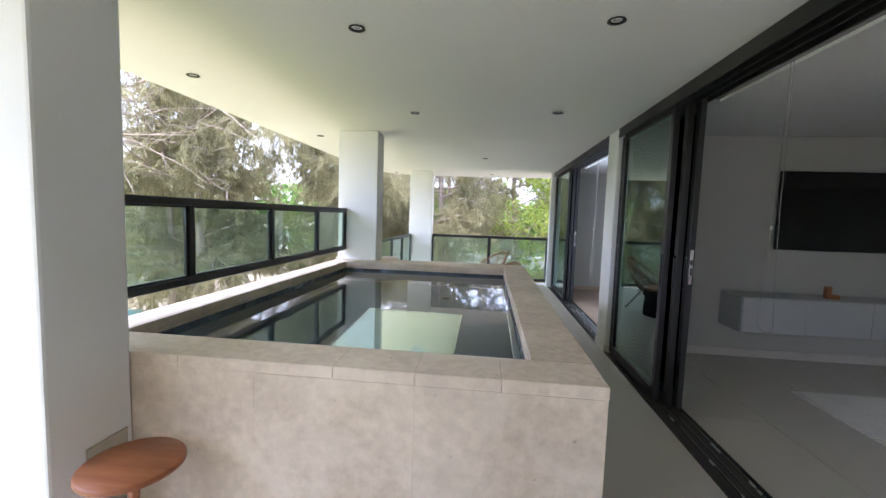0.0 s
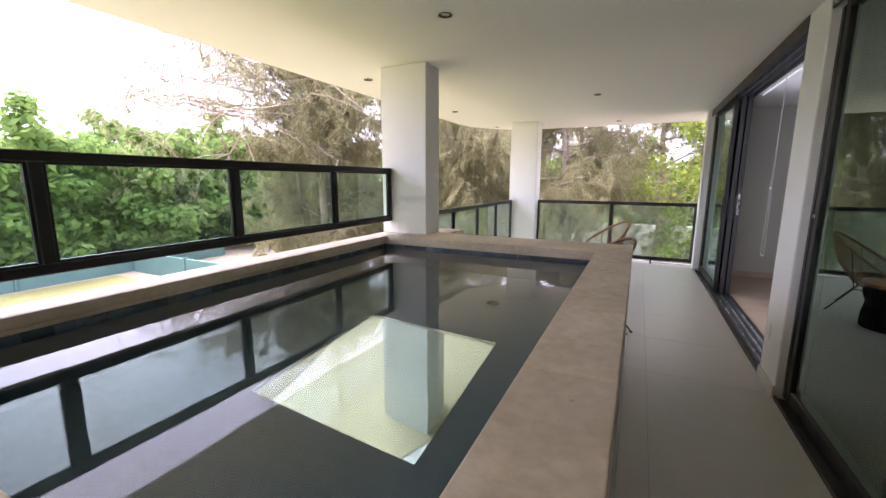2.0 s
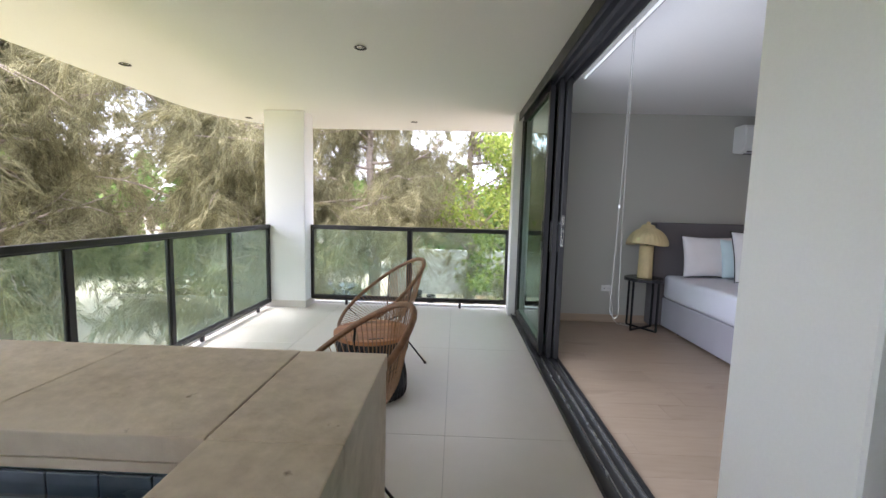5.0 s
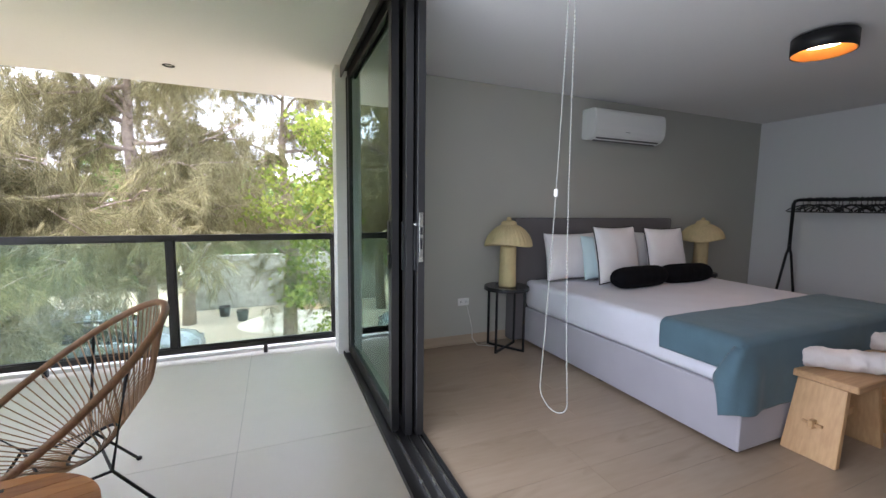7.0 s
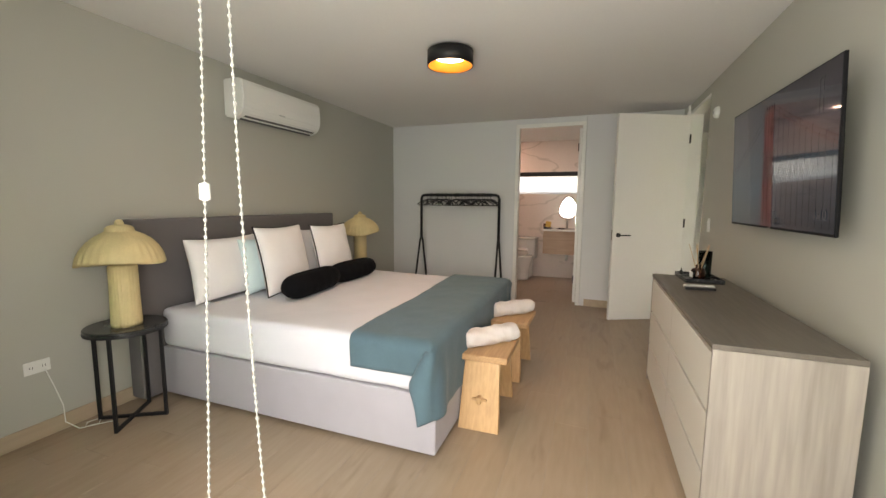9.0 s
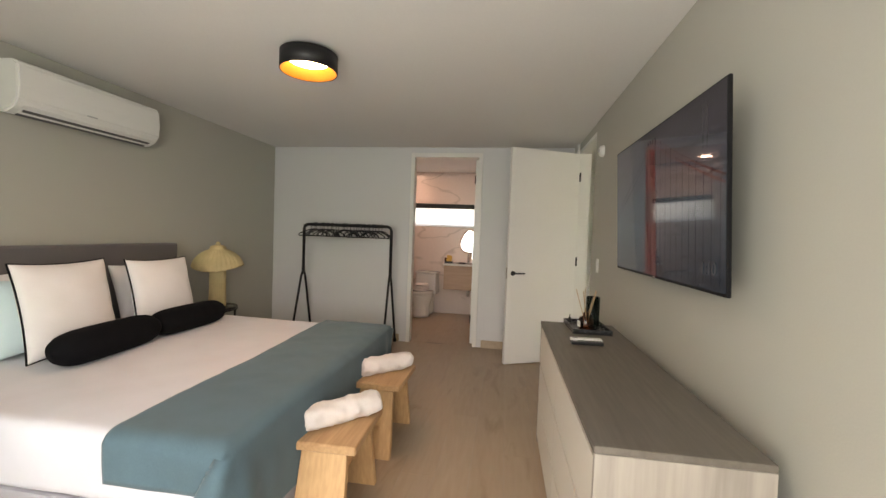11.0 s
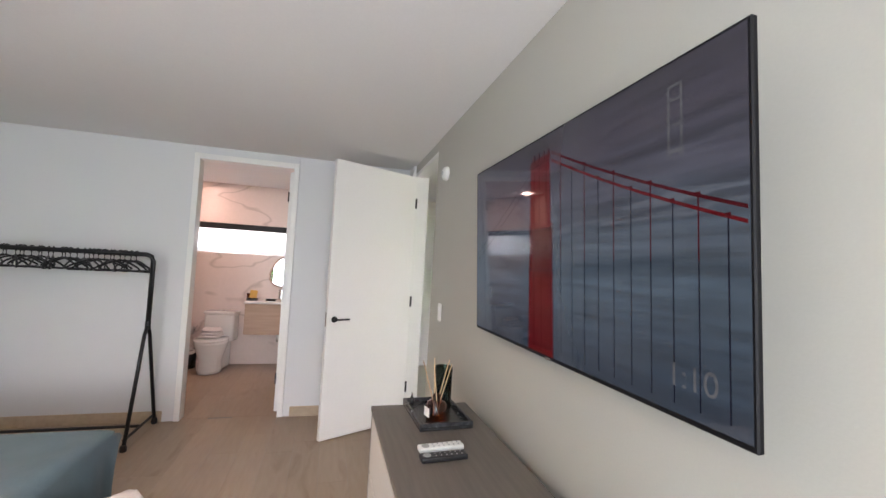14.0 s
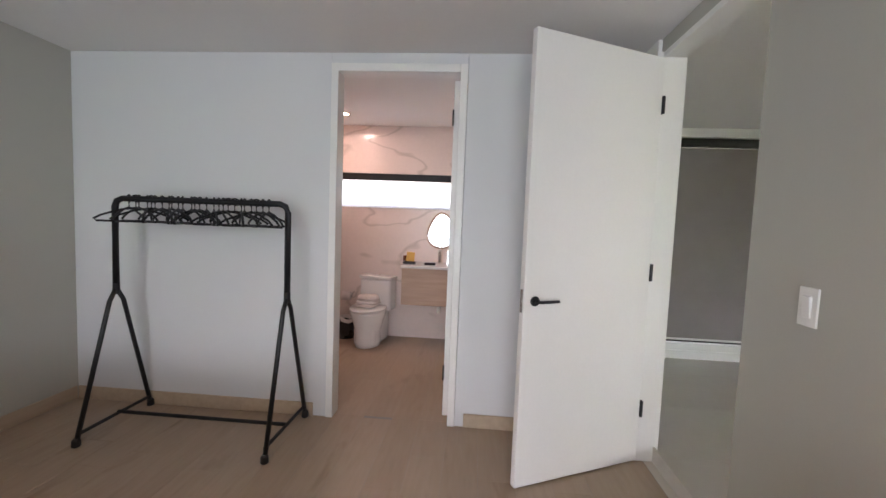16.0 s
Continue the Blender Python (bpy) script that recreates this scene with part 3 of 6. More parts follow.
# ---------------------------------------------------------------- railings
def railing(points, z0, z1, posts, label, foot=None):
    """Black metal railing along a straight line, with glass between its posts."""
    (xa, ya), (xb, yb) = points
    length = math.hypot(xb - xa, yb - ya)
    r = thing("glass_railing", (xa, ya, 0), label, "railing", "glass railings", math.degrees(math.atan2(yb - ya, xb - xa)))
    w = 0.026
    part("top_rail", bx(0, length, -w, w, z1 - 0.045, z1, 0.004), ALU, r)
    part("bottom_rail", bx(0, length, -w, w, z0, z0 + 0.045, 0.004), ALU, r)
    for s in posts:
        part("post", bx(s - 0.022, s + 0.022, -w + 0.003, w - 0.003, z0 + 0.046, z1 - 0.046, 0.003), ALU, r)
    for a, b in zip(posts, posts[1:]):
        part("pane", bx(a + 0.024, b - 0.024, -0.004, 0.004, z0 + 0.047, z1 - 0.047), RAILGLASS, r, "green-tinted glass pane").visible_shadow = False
        bead = bmesh.new()
        for q in (a + 0.024, b - 0.036):
            bx(q, q + 0.012, -0.012, 0.012, z0 + 0.046, z1 - 0.046, 0, bead)
        for q in (z0 + 0.045, z1 - 0.057):
            bx(a + 0.037, b - 0.037, -0.012, 0.012, q, q + 0.012, 0, bead)
        part("glazing_bead", bead, ALU, r)
    if foot:
        for s in foot:
            part("foot", bx(s - 0.016, s + 0.016, -0.016, 0.016, 0.0, z0 - 0.001, 0.002), ALU, r)
    return r


railing(((-1.60, 1.40), (-1.60, 4.863)), 1.035, 1.555, (0.02, 0.80, 1.72, 2.625, 3.44), "black metal railing with green-tinted glass above the pool edge")
railing(((-1.57, 5.44), (-1.57, 9.056)), 0.06, 1.075, (0.02, 0.9, 1.8, 2.7, 3.59), "black metal balcony railing with green-tinted glass panes", (0.45, 2.2, 3.3))
railing(((-1.115, 9.285), (1.60, 9.285)), 0.075, 1.078, (0.02, 1.35, 2.66), "black metal balcony railing with green-tinted glass panes", (0.5, 2.04))


# ---------------------------------------------------------------- sliding doors
def sliding_door(name, y0, y1, leaves, label):
    """Three-track aluminium door between y0 and y1; leaves: (track, near end, far end, lock at end)."""
    d = thing(name, (FX0, y0, 0), label, "sliding door", "sliding glass doors")
    L = y1 - y0
    sill = bx(0.0, 0.225, 0, L, -0.01, 0.008)
    for k in range(3):
        part("track_rail", bx(0.068 + k * 0.060, 0.076 + k * 0.060, 0, L, 0.0085, 0.021), STEEL, d, "bare aluminium running rail")
    bx(0.0, 0.012, 0, L, 0.008, 0.026, 0, sill)
    bx(0.213, 0.225, 0, L, 0.008, 0.026, 0, sill)
    part("threshold", sill, ALU, d, "grooved dark aluminium threshold")
    head = bx(0.0, 0.225, 0, L, CH - 0.045, CH - 0.003)
    for k in range(4):
        bx(0.0 + k * 0.0710, 0.012 + k * 0.0710, 0, L, CH - 0.10, CH - 0.045, 0, head)
    part("head_track", head, ALU, d, "grooved dark aluminium head track")
    for q in (0, L - 0.04):
        part("jamb", bx(0.045, 0.225, q, q + 0.04, 0.027, CH - 0.101, 0.003), ALU, d)
    for track, a, b, lock in leaves:
        x = 0.072 + track * 0.060
        a, b = a - y0, b - y0
        zb, zt = 0.024, CH - 0.06
        sw = 0.062
        for q in (a, b - sw):
            part("stile", bx(x - 0.022, x + 0.022, q, q + sw, zb, zt, 0.003), ALU, d)
        part("leaf_rail", bx(x - 0.021, x + 0.021, a + sw, b - sw, zb, zb + 0.085, 0.003), ALU, d)
        part("leaf_rail", bx(x - 0.021, x + 0.021, a + sw, b - sw, zt - 0.07, zt, 0.003), ALU, d)
        part("pane", bx(x - 0.006, x + 0.006, a + sw, b - sw, zb + 0.085, zt - 0.07), DOORGLASS, d, "green-tinted glass pane")
        if lock is not None:
            q = a if lock == 0 else b
            s = -1 if lock == 0 else 1
            plate = part("lock_plate", bx(x - 0.012, x + 0.012, min(q, q + s * 0.004), max(q, q + s * 0.004), 1.03, 1.30, 0.001), STEEL, d, "steel lock plate")
            pocket = bx(x - 0.006, x + 0.006, min(q + s * 0.004, q + s * 0.006), max(q + s * 0.004, q + s * 0.006), 1.10, 1.16)
            bx(x - 0.006, x + 0.006, min(q + s * 0.004, q + s * 0.006), max(q + s * 0.004, q + s * 0.006), 1.18, 1.22, 0, pocket)
            part("lock_slot", pocket, BLACKPLASTIC, plate)
            kn = turned(lathe([(0.014, 0), (0.014, 0.006), (0.009, 0.012), (0, 0.013)], 14), pose(x - 0.022, q - s * 0.03, 1.235, 0, -90, 0))
            part("lock_knob", kn, STEEL, d)
        part("pull", bx(x - 0.034, x - 0.021, (a + 0.018), (a + 0.046), 0.98, 1.25, 0.004), BLACKPLASTIC, d)
    return d


sliding_door("sliding_door", 5.01, 8.988, ((0, 7.55, 8.94, None), (1, 7.48, 8.90, None), (2, 7.46, 8.86, 0)), "open anthracite aluminium sliding door of the bedroom")
# south of y 0.6 the opening is an unseen addition that darkens column_1
sliding_door("sliding_door", -2.2, 4.63, ((0, 3.40, 4.59, 1), (1, 3.30, 4.55, None), (2, 3.25, 4.5, 0)), "half-open anthracite aluminium sliding door of the living room")
structure("wall_facade_south", bx(FX0, 1.82, -4.0, -2.202, 0, CH - 0.003), WHITE, "white rendered facade")
structure("wall_balcony_south", bx(-2.86, 1.575, -4.2, -4.0, 0, CH - 0.003), WHITE, "white wall closing the balcony")


# ---------------------------------------------------------------- balcony things
def downlight(x, y, z=CH, lit=False):
    d = thing("downlight", (x, y, z), "round black recessed ceiling downlight, switched off", "light", "ceiling downlights")
    part("ring", lathe([(0.030, 0.0), (0.044, -0.002), (0.047, -0.007), (0.034, -0.006), (0.028, 0.0)], 24, caps=False), BLACK, d, "", True)
    part("lens", lathe([(0.0, -0.002), (0.016, -0.003), (0.018, -0.0005)], 16), STEEL, d)


for x, y in ((-0.577, 4.0), (0.806, 3.97), (0.093, 7.05), (-2.07, 7.49), (-2.11, 2.91), (-2.08, 5.21), (0.23, 9.62), (-2.05, 9.55), (-0.57, 2.19), (0.796, 2.16), (-2.1, 0.6)):
    downlight(x, y)

TEAK = wood("oiled_teak", (0.42, 0.19, 0.075), (0.27, 0.105, 0.04), "x", 0.42, 8, 0.7)
MAHOGANY = wood("reddish_wood", (0.36, 0.14, 0.06), (0.22, 0.07, 0.03), "x", 0.35, 8, 0.3)
CORD = material("brown_plastic_cord", (0.30, 0.17, 0.09), 0.5, 0, 150, 0.2, 0.05, 8)
ROPE = material("woven_brown_rim", (0.25, 0.13, 0.065), 0.55, 0, 260, 0.35, 0.5, 30)
RIBBED = material("black_resin", (0.012, 0.012, 0.014), 0.45, 0, 100, 0.15, 0.1, 6)

# side table
table = thing("side_table", (0.265, 6.745, 0), "round outdoor table with slatted teak top on a black ribbed drum", "table")
R, HT = 0.272, 0.455
for k in range(9):
    y0, y1 = -R + k * 2 * R / 9 + 0.0012, -R + (k + 1) * 2 * R / 9 - 0.0012
    slat = bmesh.new()
    outline = []
    steps = 5
    ys = [y0 + (y1 - y0) * s / steps for s in range(steps + 1)]
    right = [(math.sqrt(max(1e-6, R * R - y * y)), y) for y in ys]
    left = [(-x, y) for x, y in reversed(right)]
    lo = [slat.verts.new((x, y, HT - 0.026)) for x, y in right + left]
    hi = [slat.verts.new((x, y, HT)) for x, y in right + left]
    slat.faces.new(lo)
    slat.faces.new(hi)
    for i in range(len(lo)):
        j = (i + 1) % len(lo)
        slat.faces.new((lo[i], lo[j], hi[j], hi[i]))
    part("slat", turned(slat, pose(0, 0, 0, 0, 0, 18)), TEAK, table)
for s in (-1, 1):
    part("finger_slot", turned(bx(-0.05, 0.05, s * 0.205 - 0.012, s * 0.205 + 0.012, HT - 0.004, HT + 0.0015, 0.003), pose(0, 0, 0, 0, 0, 18)), BLACK, table, "dark finger slot")


def drum_wave(a, r, z):
    return (r + 0.008 * (1 if math.sin(a * 36) > 0 else -1) * (0.5 + 0.5 * math.sin(z * 120)), z) if r > 0.1 else (r, z)


part("drum", lathe([(0.235, 0.002)] + [(0.24 + 0.012 * math.sin(k * 0.9), 0.01 + 0.0405 * k) for k in range(11)] + [(0.2, HT - 0.03)], 144, (0, 0, 0), None, drum_wave), RIBBED, table, "black ribbed drum")


def acapulco(at, rz):
    """Egg-shaped cord chair: a tilted oval rim, a small hub ring, cords between them and three-rod legs."""
    ch = thing("acapulco_chair", at, "outdoor lounge chair of brown cord on a black steel frame", "chair", "balcony lounge chairs", rz)

    def rim(a):
        # long axis runs from the front lip up to the back
        s, w = math.cos(a), math.sin(a)
        x = -0.01 + 0.37 * s
        z = 0.58 - 0.29 * s
        wide = 0.37 * (1 + 0.05 * s)
        bend = 0.055 * w * w
        return Vector((x + bend * 0.5, wide * w, z + bend * -0.4))

    def hub(a):
        return Vector((-0.10 + 0.085 * math.cos(a), 0.085 * math.sin(a), 0.30 - 0.05 * math.cos(a)))

    part("rim", tube([rim(k * math.tau / 48) for k in range(48)], 0.0155, 8, None, True), ROPE, ch, "woven brown rim", True)
    part("hub_ring", tube([hub(k * math.tau / 24) for k in range(24)], 0.007, 6, None, True), BLACK, ch, "", True)
    for k in range(84):
        a = k * math.tau / 84
        p, q = rim(a), hub(a + 0.04 * math.sin(3 * a))
        mid = (p + q) / 2 + Vector((-0.03, 0, -0.035)) * (1 - 0.3 * math.cos(a))
        part("cord", tube([p, mid, q], 0.0032, 4), CORD, ch)
    for s in (-1, 1):
        part("leg", tube([rim(s * 0.95) + Vector((0, 0, 0.0)), (0.10, s * 0.23, 0.27), (0.25, s * 0.30, 0.006)], 0.007, 7), BLACK, ch, "", True)
        part("leg", tube([rim(math.pi - s * 1.05), (-0.12, s * 0.22, 0.27), (-0.31, s * 0.29, 0.006)], 0.007, 7), BLACK, ch, "", True)
        part("side_stretcher", tube([(0.10, s * 0.23, 0.27), (0, s * 0.20, 0.255), (-0.12, s * 0.22, 0.27)], 0.006, 6), BLACK, ch)
        for x in (0.25, -0.31):
            part("rubber_foot", lathe([(0.009, 0), (0.013, 0.004), (0.013, 0.014), (0.009, 0.018), (0, 0.018)], 10, (x, s * (0.30 if x > 0 else 0.29), 0)), BLACKPLASTIC, ch)
    part("cross_stretcher", tube([(0.10, -0.23, 0.27), (0.07, 0, 0.245), (0.10, 0.23, 0.27)], 0.006, 6), BLACK, ch)
    part("cross_stretcher", tube([(-0.12, -0.22, 0.27), (-0.13, 0, 0.25), (-0.12, 0.22, 0.27)], 0.006, 6), BLACK, ch)
    return ch


one = acapulco((0.20, 7.42, 0), 207)
two = copy_thing(one, pose(0.29, 5.66, 0, 0, 0, 204))

# stool beside the near column
stool = thing("round_stool", (-1.022, 1.187, 0), "small round reddish wooden stool with a turned leg", "stool")
part("seat", lathe([(0.0, 0.572), (0.150, 0.572), (0.162, 0.579), (0.162, 0.592), (0.155, 0.599), (0, 0.601)], 48), MAHOGANY, stool, "", True)
part("leg", lathe([(0.02, 0.03), (0.028, 0.1), (0.018, 0.2), (0.026, 0.3), (0.016, 0.42), (0.02, 0.51), (0.03, 0.545), (0.05, 0.571)], 18), MAHOGANY, stool, "", True)
for k in range(3):
    a = k * math.tau / 3 + 0.4
    part("foot", tube([(0, 0, 0.09), (0.09 * math.cos(a), 0.09 * math.sin(a), 0.07), (0.15 * math.cos(a), 0.15 * math.sin(a), 0.012)], 0.014, 7, None, False, 0.011), MAHOGANY, stool, "", True)
brk = thing("wall_bracket", (-1.224, 1.29, 0.28), "beige painted angle bracket fixed to the column", "bracket")
part("plate", bx(0.0, 0.006, -0.09, 0.08, 0.0, 0.33, 0.002), material("beige_metal", (0.45, 0.42, 0.33), 0.5, 0.2), brk)
part("bolt", turned(lathe([(0.009, 0), (0.009, 0.006), (0, 0.008)], 8), pose(0.006, 0, 0.28, 0, 90, 0)), STEEL, brk)
# wall socket on the pier
sock = thing("outdoor_socket", (FX0, 4.90, 0.33), "white outdoor socket plate on the pier", "socket")
part("plate", bx(-0.008, 0.0, -0.035, 0.035, 0.0, 0.115, 0.003), PLASTIC, sock)
part("flap", bx(-0.011, -0.008, -0.02, 0.02, 0.02, 0.095, 0.001), PLASTIC, sock)


# ---------------------------------------------------------------- blinds with bead chains
BEAD = material("pale_grey_plastic", (0.29, 0.285, 0.26), 0.7, 0, 60, 0.02)


def blind(name, y0, y1, at_y, low, z=2.42, x=1.90, label="rolled-up grey roller blind with a white bead chain"):
    b = thing(name, (x, y0, z), label, "blind", "roller blinds")
    part("cassette", bx(-0.035, 0.035, 0, y1 - y0, 0.0, 0.07, 0.006), BEAD, b)
    part("hem_bar", bx(-0.006, 0.006, 0.02, y1 - y0 - 0.02, -0.022, -0.001, 0.003), PLASTIC, b)
    y = at_y - y0
    chain = bmesh.new()
    left = [(-0.035, y - 0.004 - 0.040 * (k / 40) ** 4, -0.01 + (low - z + 0.05) * k / 40) for k in range(41)]
    right = [(-0.035, y + 0.020 + 0.068 * (k / 40) ** 2, -0.01 + (low - z + 0.05) * k / 40) for k in range(41)]
    a0, a1 = left[-1], right[-1]
    mid, half = (a0[1] + a1[1]) / 2, (a1[1] - a0[1]) / 2
    bottom = [(-0.035, mid - half * math.cos(q * math.pi / 10), a0[2] - 0.05 * math.sin(q * math.pi / 10)) for q in range(1, 10)]
    line = left + bottom + right[::-1]
    part("chain_cord", tube(line, 0.0009, 5), BEAD, b)
    beads, step, carry = [], 0.0105, 0.0
    for p, q in zip(line, line[1:]):
        p, q = Vector(p), Vector(q)
        ln = (q - p).length
        s = carry
        while s < ln:
            beads.append(p + (q - p) * (s / ln))
            s += step
        carry = s - ln
    for c in beads:
        lathe([(0, -0.003), (0.0017, -0.0021), (0.0023, 0.0), (0.0017, 0.0021), (0, 0.003)], 7, c, chain)
    part("bead_chain", chain, BEAD, b, "white bead chain")
    part("connector", lathe([(0.0, -0.012), (0.006, -0.009), (0.006, 0.009), (0.0, 0.012)], 10, right[25]), PLASTIC, b)
    return b


blind("roller_blind", 5.15, 7.35, 6.335, 0.715, 2.42, 1.845)
blind("roller_blind", 0.9, 3.2, 2.42, 0.90, 2.42, 1.845)

# ---------------------------------------------------------------- living room seen from the balcony
tv2 = thing("television", (4.25, 4.845, 1.25), "large black wall-mounted television, switched off", "television")
SCREEN = material("dark_tv_screen", (0.006, 0.006, 0.007), 0.12, 0, 50, 0.05, 0, 2)
part("panel", bx(-0.90, 0.55, -0.075, -0.04, 0, 0.86, 0.004), BLACKPLASTIC, tv2)
part("screen", bx(-0.892, 0.542, -0.0765, -0.0752, 0.012, 0.852), SCREEN, tv2, "dark glossy screen")
part("mount", bx(-0.2, 0.2, -0.04, -0.001, 0.25, 0.6), BLACK, tv2)
cab = thing("media_cabinet", (3.79, 4.62, 0.38), "pale grey floating media cabinet", "cabinet")
GREYLAC = material("grey_lacquer", (0.42, 0.43, 0.42), 0.4, 0, 50, 0.02, 0, 2)
part("body", bx(-0.92, 0.95, -0.17, 0.225, 0, 0.38, 0.003), GREYLAC, cab)
for k in range(3):
    part("drawer_front", bx(-0.915 + k * 0.62, -0.30 + k * 0.62, -0.188, -0.171, 0.006, 0.374, 0.002), GREYLAC, cab)
orn = thing("ornament", (3.80, 4.6, 0.761), "small brown wooden ornament on the media cabinet", "ornament")
part("block", bx(-0.03, 0.02, -0.03, 0.03, 0.0, 0.13, 0.008), MAHOGANY, orn)
part("disc", lathe([(0.0, 0), (0.05, 0.0), (0.05, 0.04), (0, 0.045)], 20, (0.06, 0, 0)), TEAK, orn)
rug = thing("rug", (4.08, 3.14, 0), "off-white fringed cotton rug on the tiled floor", "rug")
WOOL = woven("off_white_wool", (0.80, 0.78, 0.74), 300)
part("pile", bx(-1.02, 1.3, -0.9, 0.72, 0.0, 0.012, 0.004), WOOL, rug)
fr = bmesh.new()
for k in range(60):
    y = -0.89 + k * 0.0272
    tube([(-1.02, y, 0.006), (-1.08, y + random.uniform(-0.01, 0.01), 0.004)], 0.004, 4, fr)
part("fringe", fr, WOOL, rug, "knotted fringe")

# blue float in the pool's corner
fl = thing("pool_float", (0.29, 1.715, 0.805), "small blue floating dispenser in the corner of the pool", "float")
part("dome", lathe([(0.0, 0.032), (0.03, 0.03), (0.055, 0.022), (0.06, 0.012), (0.058, -0.01)], 28), material("blue_plastic", (0.03, 0.14, 0.55), 0.35, 0, 60, 0.02), fl, "", True)
part("collar", lathe([(0.06, 0.011), (0.064, 0.010), (0.064, 0.004), (0.06, 0.003)], 28), PLASTIC, fl, "white collar", True)


# ---------------------------------------------------------------- bedroom
def soft(sx, sy, sz, power=0.45, nu=28, nv=14, seed=0, puff=0.012):
    """A cushion: a rounded box with a pinched edge and uneven stuffing."""
    bm = bmesh.new()
    rows = []
    for i in range(nv + 1):
        v = -math.pi / 2 + math.pi * i / nv
        row = []
        for k in range(nu):
            u = k * math.tau / nu
            cv, sv = math.cos(v), math.sin(v)
            cu, su = math.cos(u), math.sin(u)
            f = lambda t, e: math.copysign(abs(t) ** e, t)
            x, y, z = f(cu, power) * f(cv, 0.8), f(su, power) * f(cv, 0.8), f(sv, 1.0)
            w = noise.noise(Vector((x * 1.7 + seed, y * 1.7, z * 1.5)))
            row.append(bm.verts.new((x * sx / 2, y * sy / 2, z * sz / 2 * (1 + 0.18 * w) + puff * w)))
        rows.append(row)
    for a, b in zip(rows, rows[1:]):
        for k in range(nu):
            bm.faces.new((a[k], a[(k + 1) % nu], b[(k + 1) % nu], b[k]))
    bmesh.ops.remove_doubles(bm, verts=bm.verts, dist=0.0008)
    return bm


LINEN = woven("white_linen", (0.76, 0.74, 0.74), 500)
SHEET = woven("white_bed_sheet", (0.665, 0.665, 0.72), 600)
GREYFAB = woven("grey_bed_upholstery", (0.40, 0.385, 0.42), 450)
DARKFAB = woven("dark_grey_headboard_fabric", (0.135, 0.125, 0.125), 450)
TEAL = woven("teal_knit_throw", (0.082, 0.14, 0.17), 260, 0.95, 0.14)
VELVET = material("black_velvet", (0.006, 0.006, 0.007), 0.95, 0, 400, 0.1, 0.2, 5, spec=0.1)
PALEBLUE = woven("pale_blue_pillowcase", (0.58, 0.70, 0.72), 500)
TOWEL = woven("white_terry_towel", (0.70, 0.645, 0.62), 240, 0.95, 0.1)
OAK = wood("pale_oak", (0.58, 0.37, 0.19), (0.45, 0.26, 0.12), "z", 0.5, 8, 0.5)
OAKTOP = wood("pale_oak_top", (0.54, 0.34, 0.18), (0.40, 0.23, 0.11), "x", 0.5, 8, 0.5)
GREYOAK = wood("grey_oak_veneer", (0.38, 0.34, 0.30), (0.245, 0.215, 0.19), "z", 0.5, 5, 0.2)
DARKOAK = wood("taupe_wood_top", (0.155, 0.135, 0.115), (0.11, 0.095, 0.08), "x", 0.45, 7, 0.1)
CREAM = material("cream_lacquer", (0.66, 0.63, 0.575), 0.45, 0, 60, 0.015, 0, 2)
RATTAN = material("pale_woven_rattan", (0.62, 0.50, 0.27), 0.7, 0, 220, 0.12, 0.5, 12)
DARKSTONE = material("black_marble", (0.03, 0.03, 0.03), 0.25, 0, 20, 0.4, 0, 6, dark=(0.012, 0.012, 0.012))

BX0, BX1, BY0, BY1 = 3.30, 5.22, 6.66, 8.69
bed = thing("bed", (4.26, 7.7, 0), "king-size bed with grey upholstered base and tall dark grey headboard", "bed")
BM_ = Matrix.Translation((-4.26, -7.7, 0))


def bed_part(name, bm, mat, label="", smooth=False, parent=None):
    return part(name, turned(bm, BM_), mat, parent or bed, label, smooth)


bed_part("base", bx(BX0, BX1, BY0, BY1, 0.028, 0.36, 0.012, None, 2), GREYFAB, "light grey upholstered base")
bed_part("headboard", bx(3.17, 5.315, BY1 + 0.012, BY1 + 0.150, 0.02, 1.238, 0.022, None, 3), DARKFAB, "dark grey upholstered headboard")
for x, y in ((BX0 + 0.06, BY0 + 0.06), (BX1 - 0.06, BY0 + 0.06), (BX0 + 0.06, BY1 - 0.3), (BX1 - 0.06, BY1 - 0.3), (BX0 + 0.06, 7.7), (BX1 - 0.06, 7.7)):
    bed_part("leg", lathe([(0.018, 0), (0.022, 0.004), (0.022, 0.028), (0, 0.029)], 12, (x, y, 0)), BLACKPLASTIC)
for x in (BX0 + 0.006, BX1 - 0.006):
    bed_part("corner_seam", tube([(x, BY0 + 0.0015, 0.035), (x, BY0 + 0.0015, 0.355)], 0.003, 6), GREYFAB)
matt = bx(BX0 - 0.012, BX1 + 0.012, BY0 + 0.02, BY1 - 0.002, 0.362, 0.635, 0.06, None, 4)
bmesh.ops.subdivide_edges(matt, edges=[e for e in matt.edges if e.calc_length() > 0.3], cuts=26, use_grid_fill=True)
for v in matt.verts:
    n = noise.noise(v.co * 2.3) * 0.010 + noise.noise(v.co * 7.0) * 0.003
    v.co.z += n if v.co.z > 0.5 else 0
    v.co.x += (noise.noise(Vector((v.co.y * 5, v.co.z * 1.5, 3))) * 0.008) if abs(v.co.x - 4.26) > 0.9 else 0
bed_part("mattress", matt, SHEET, "white made-up mattress", True)

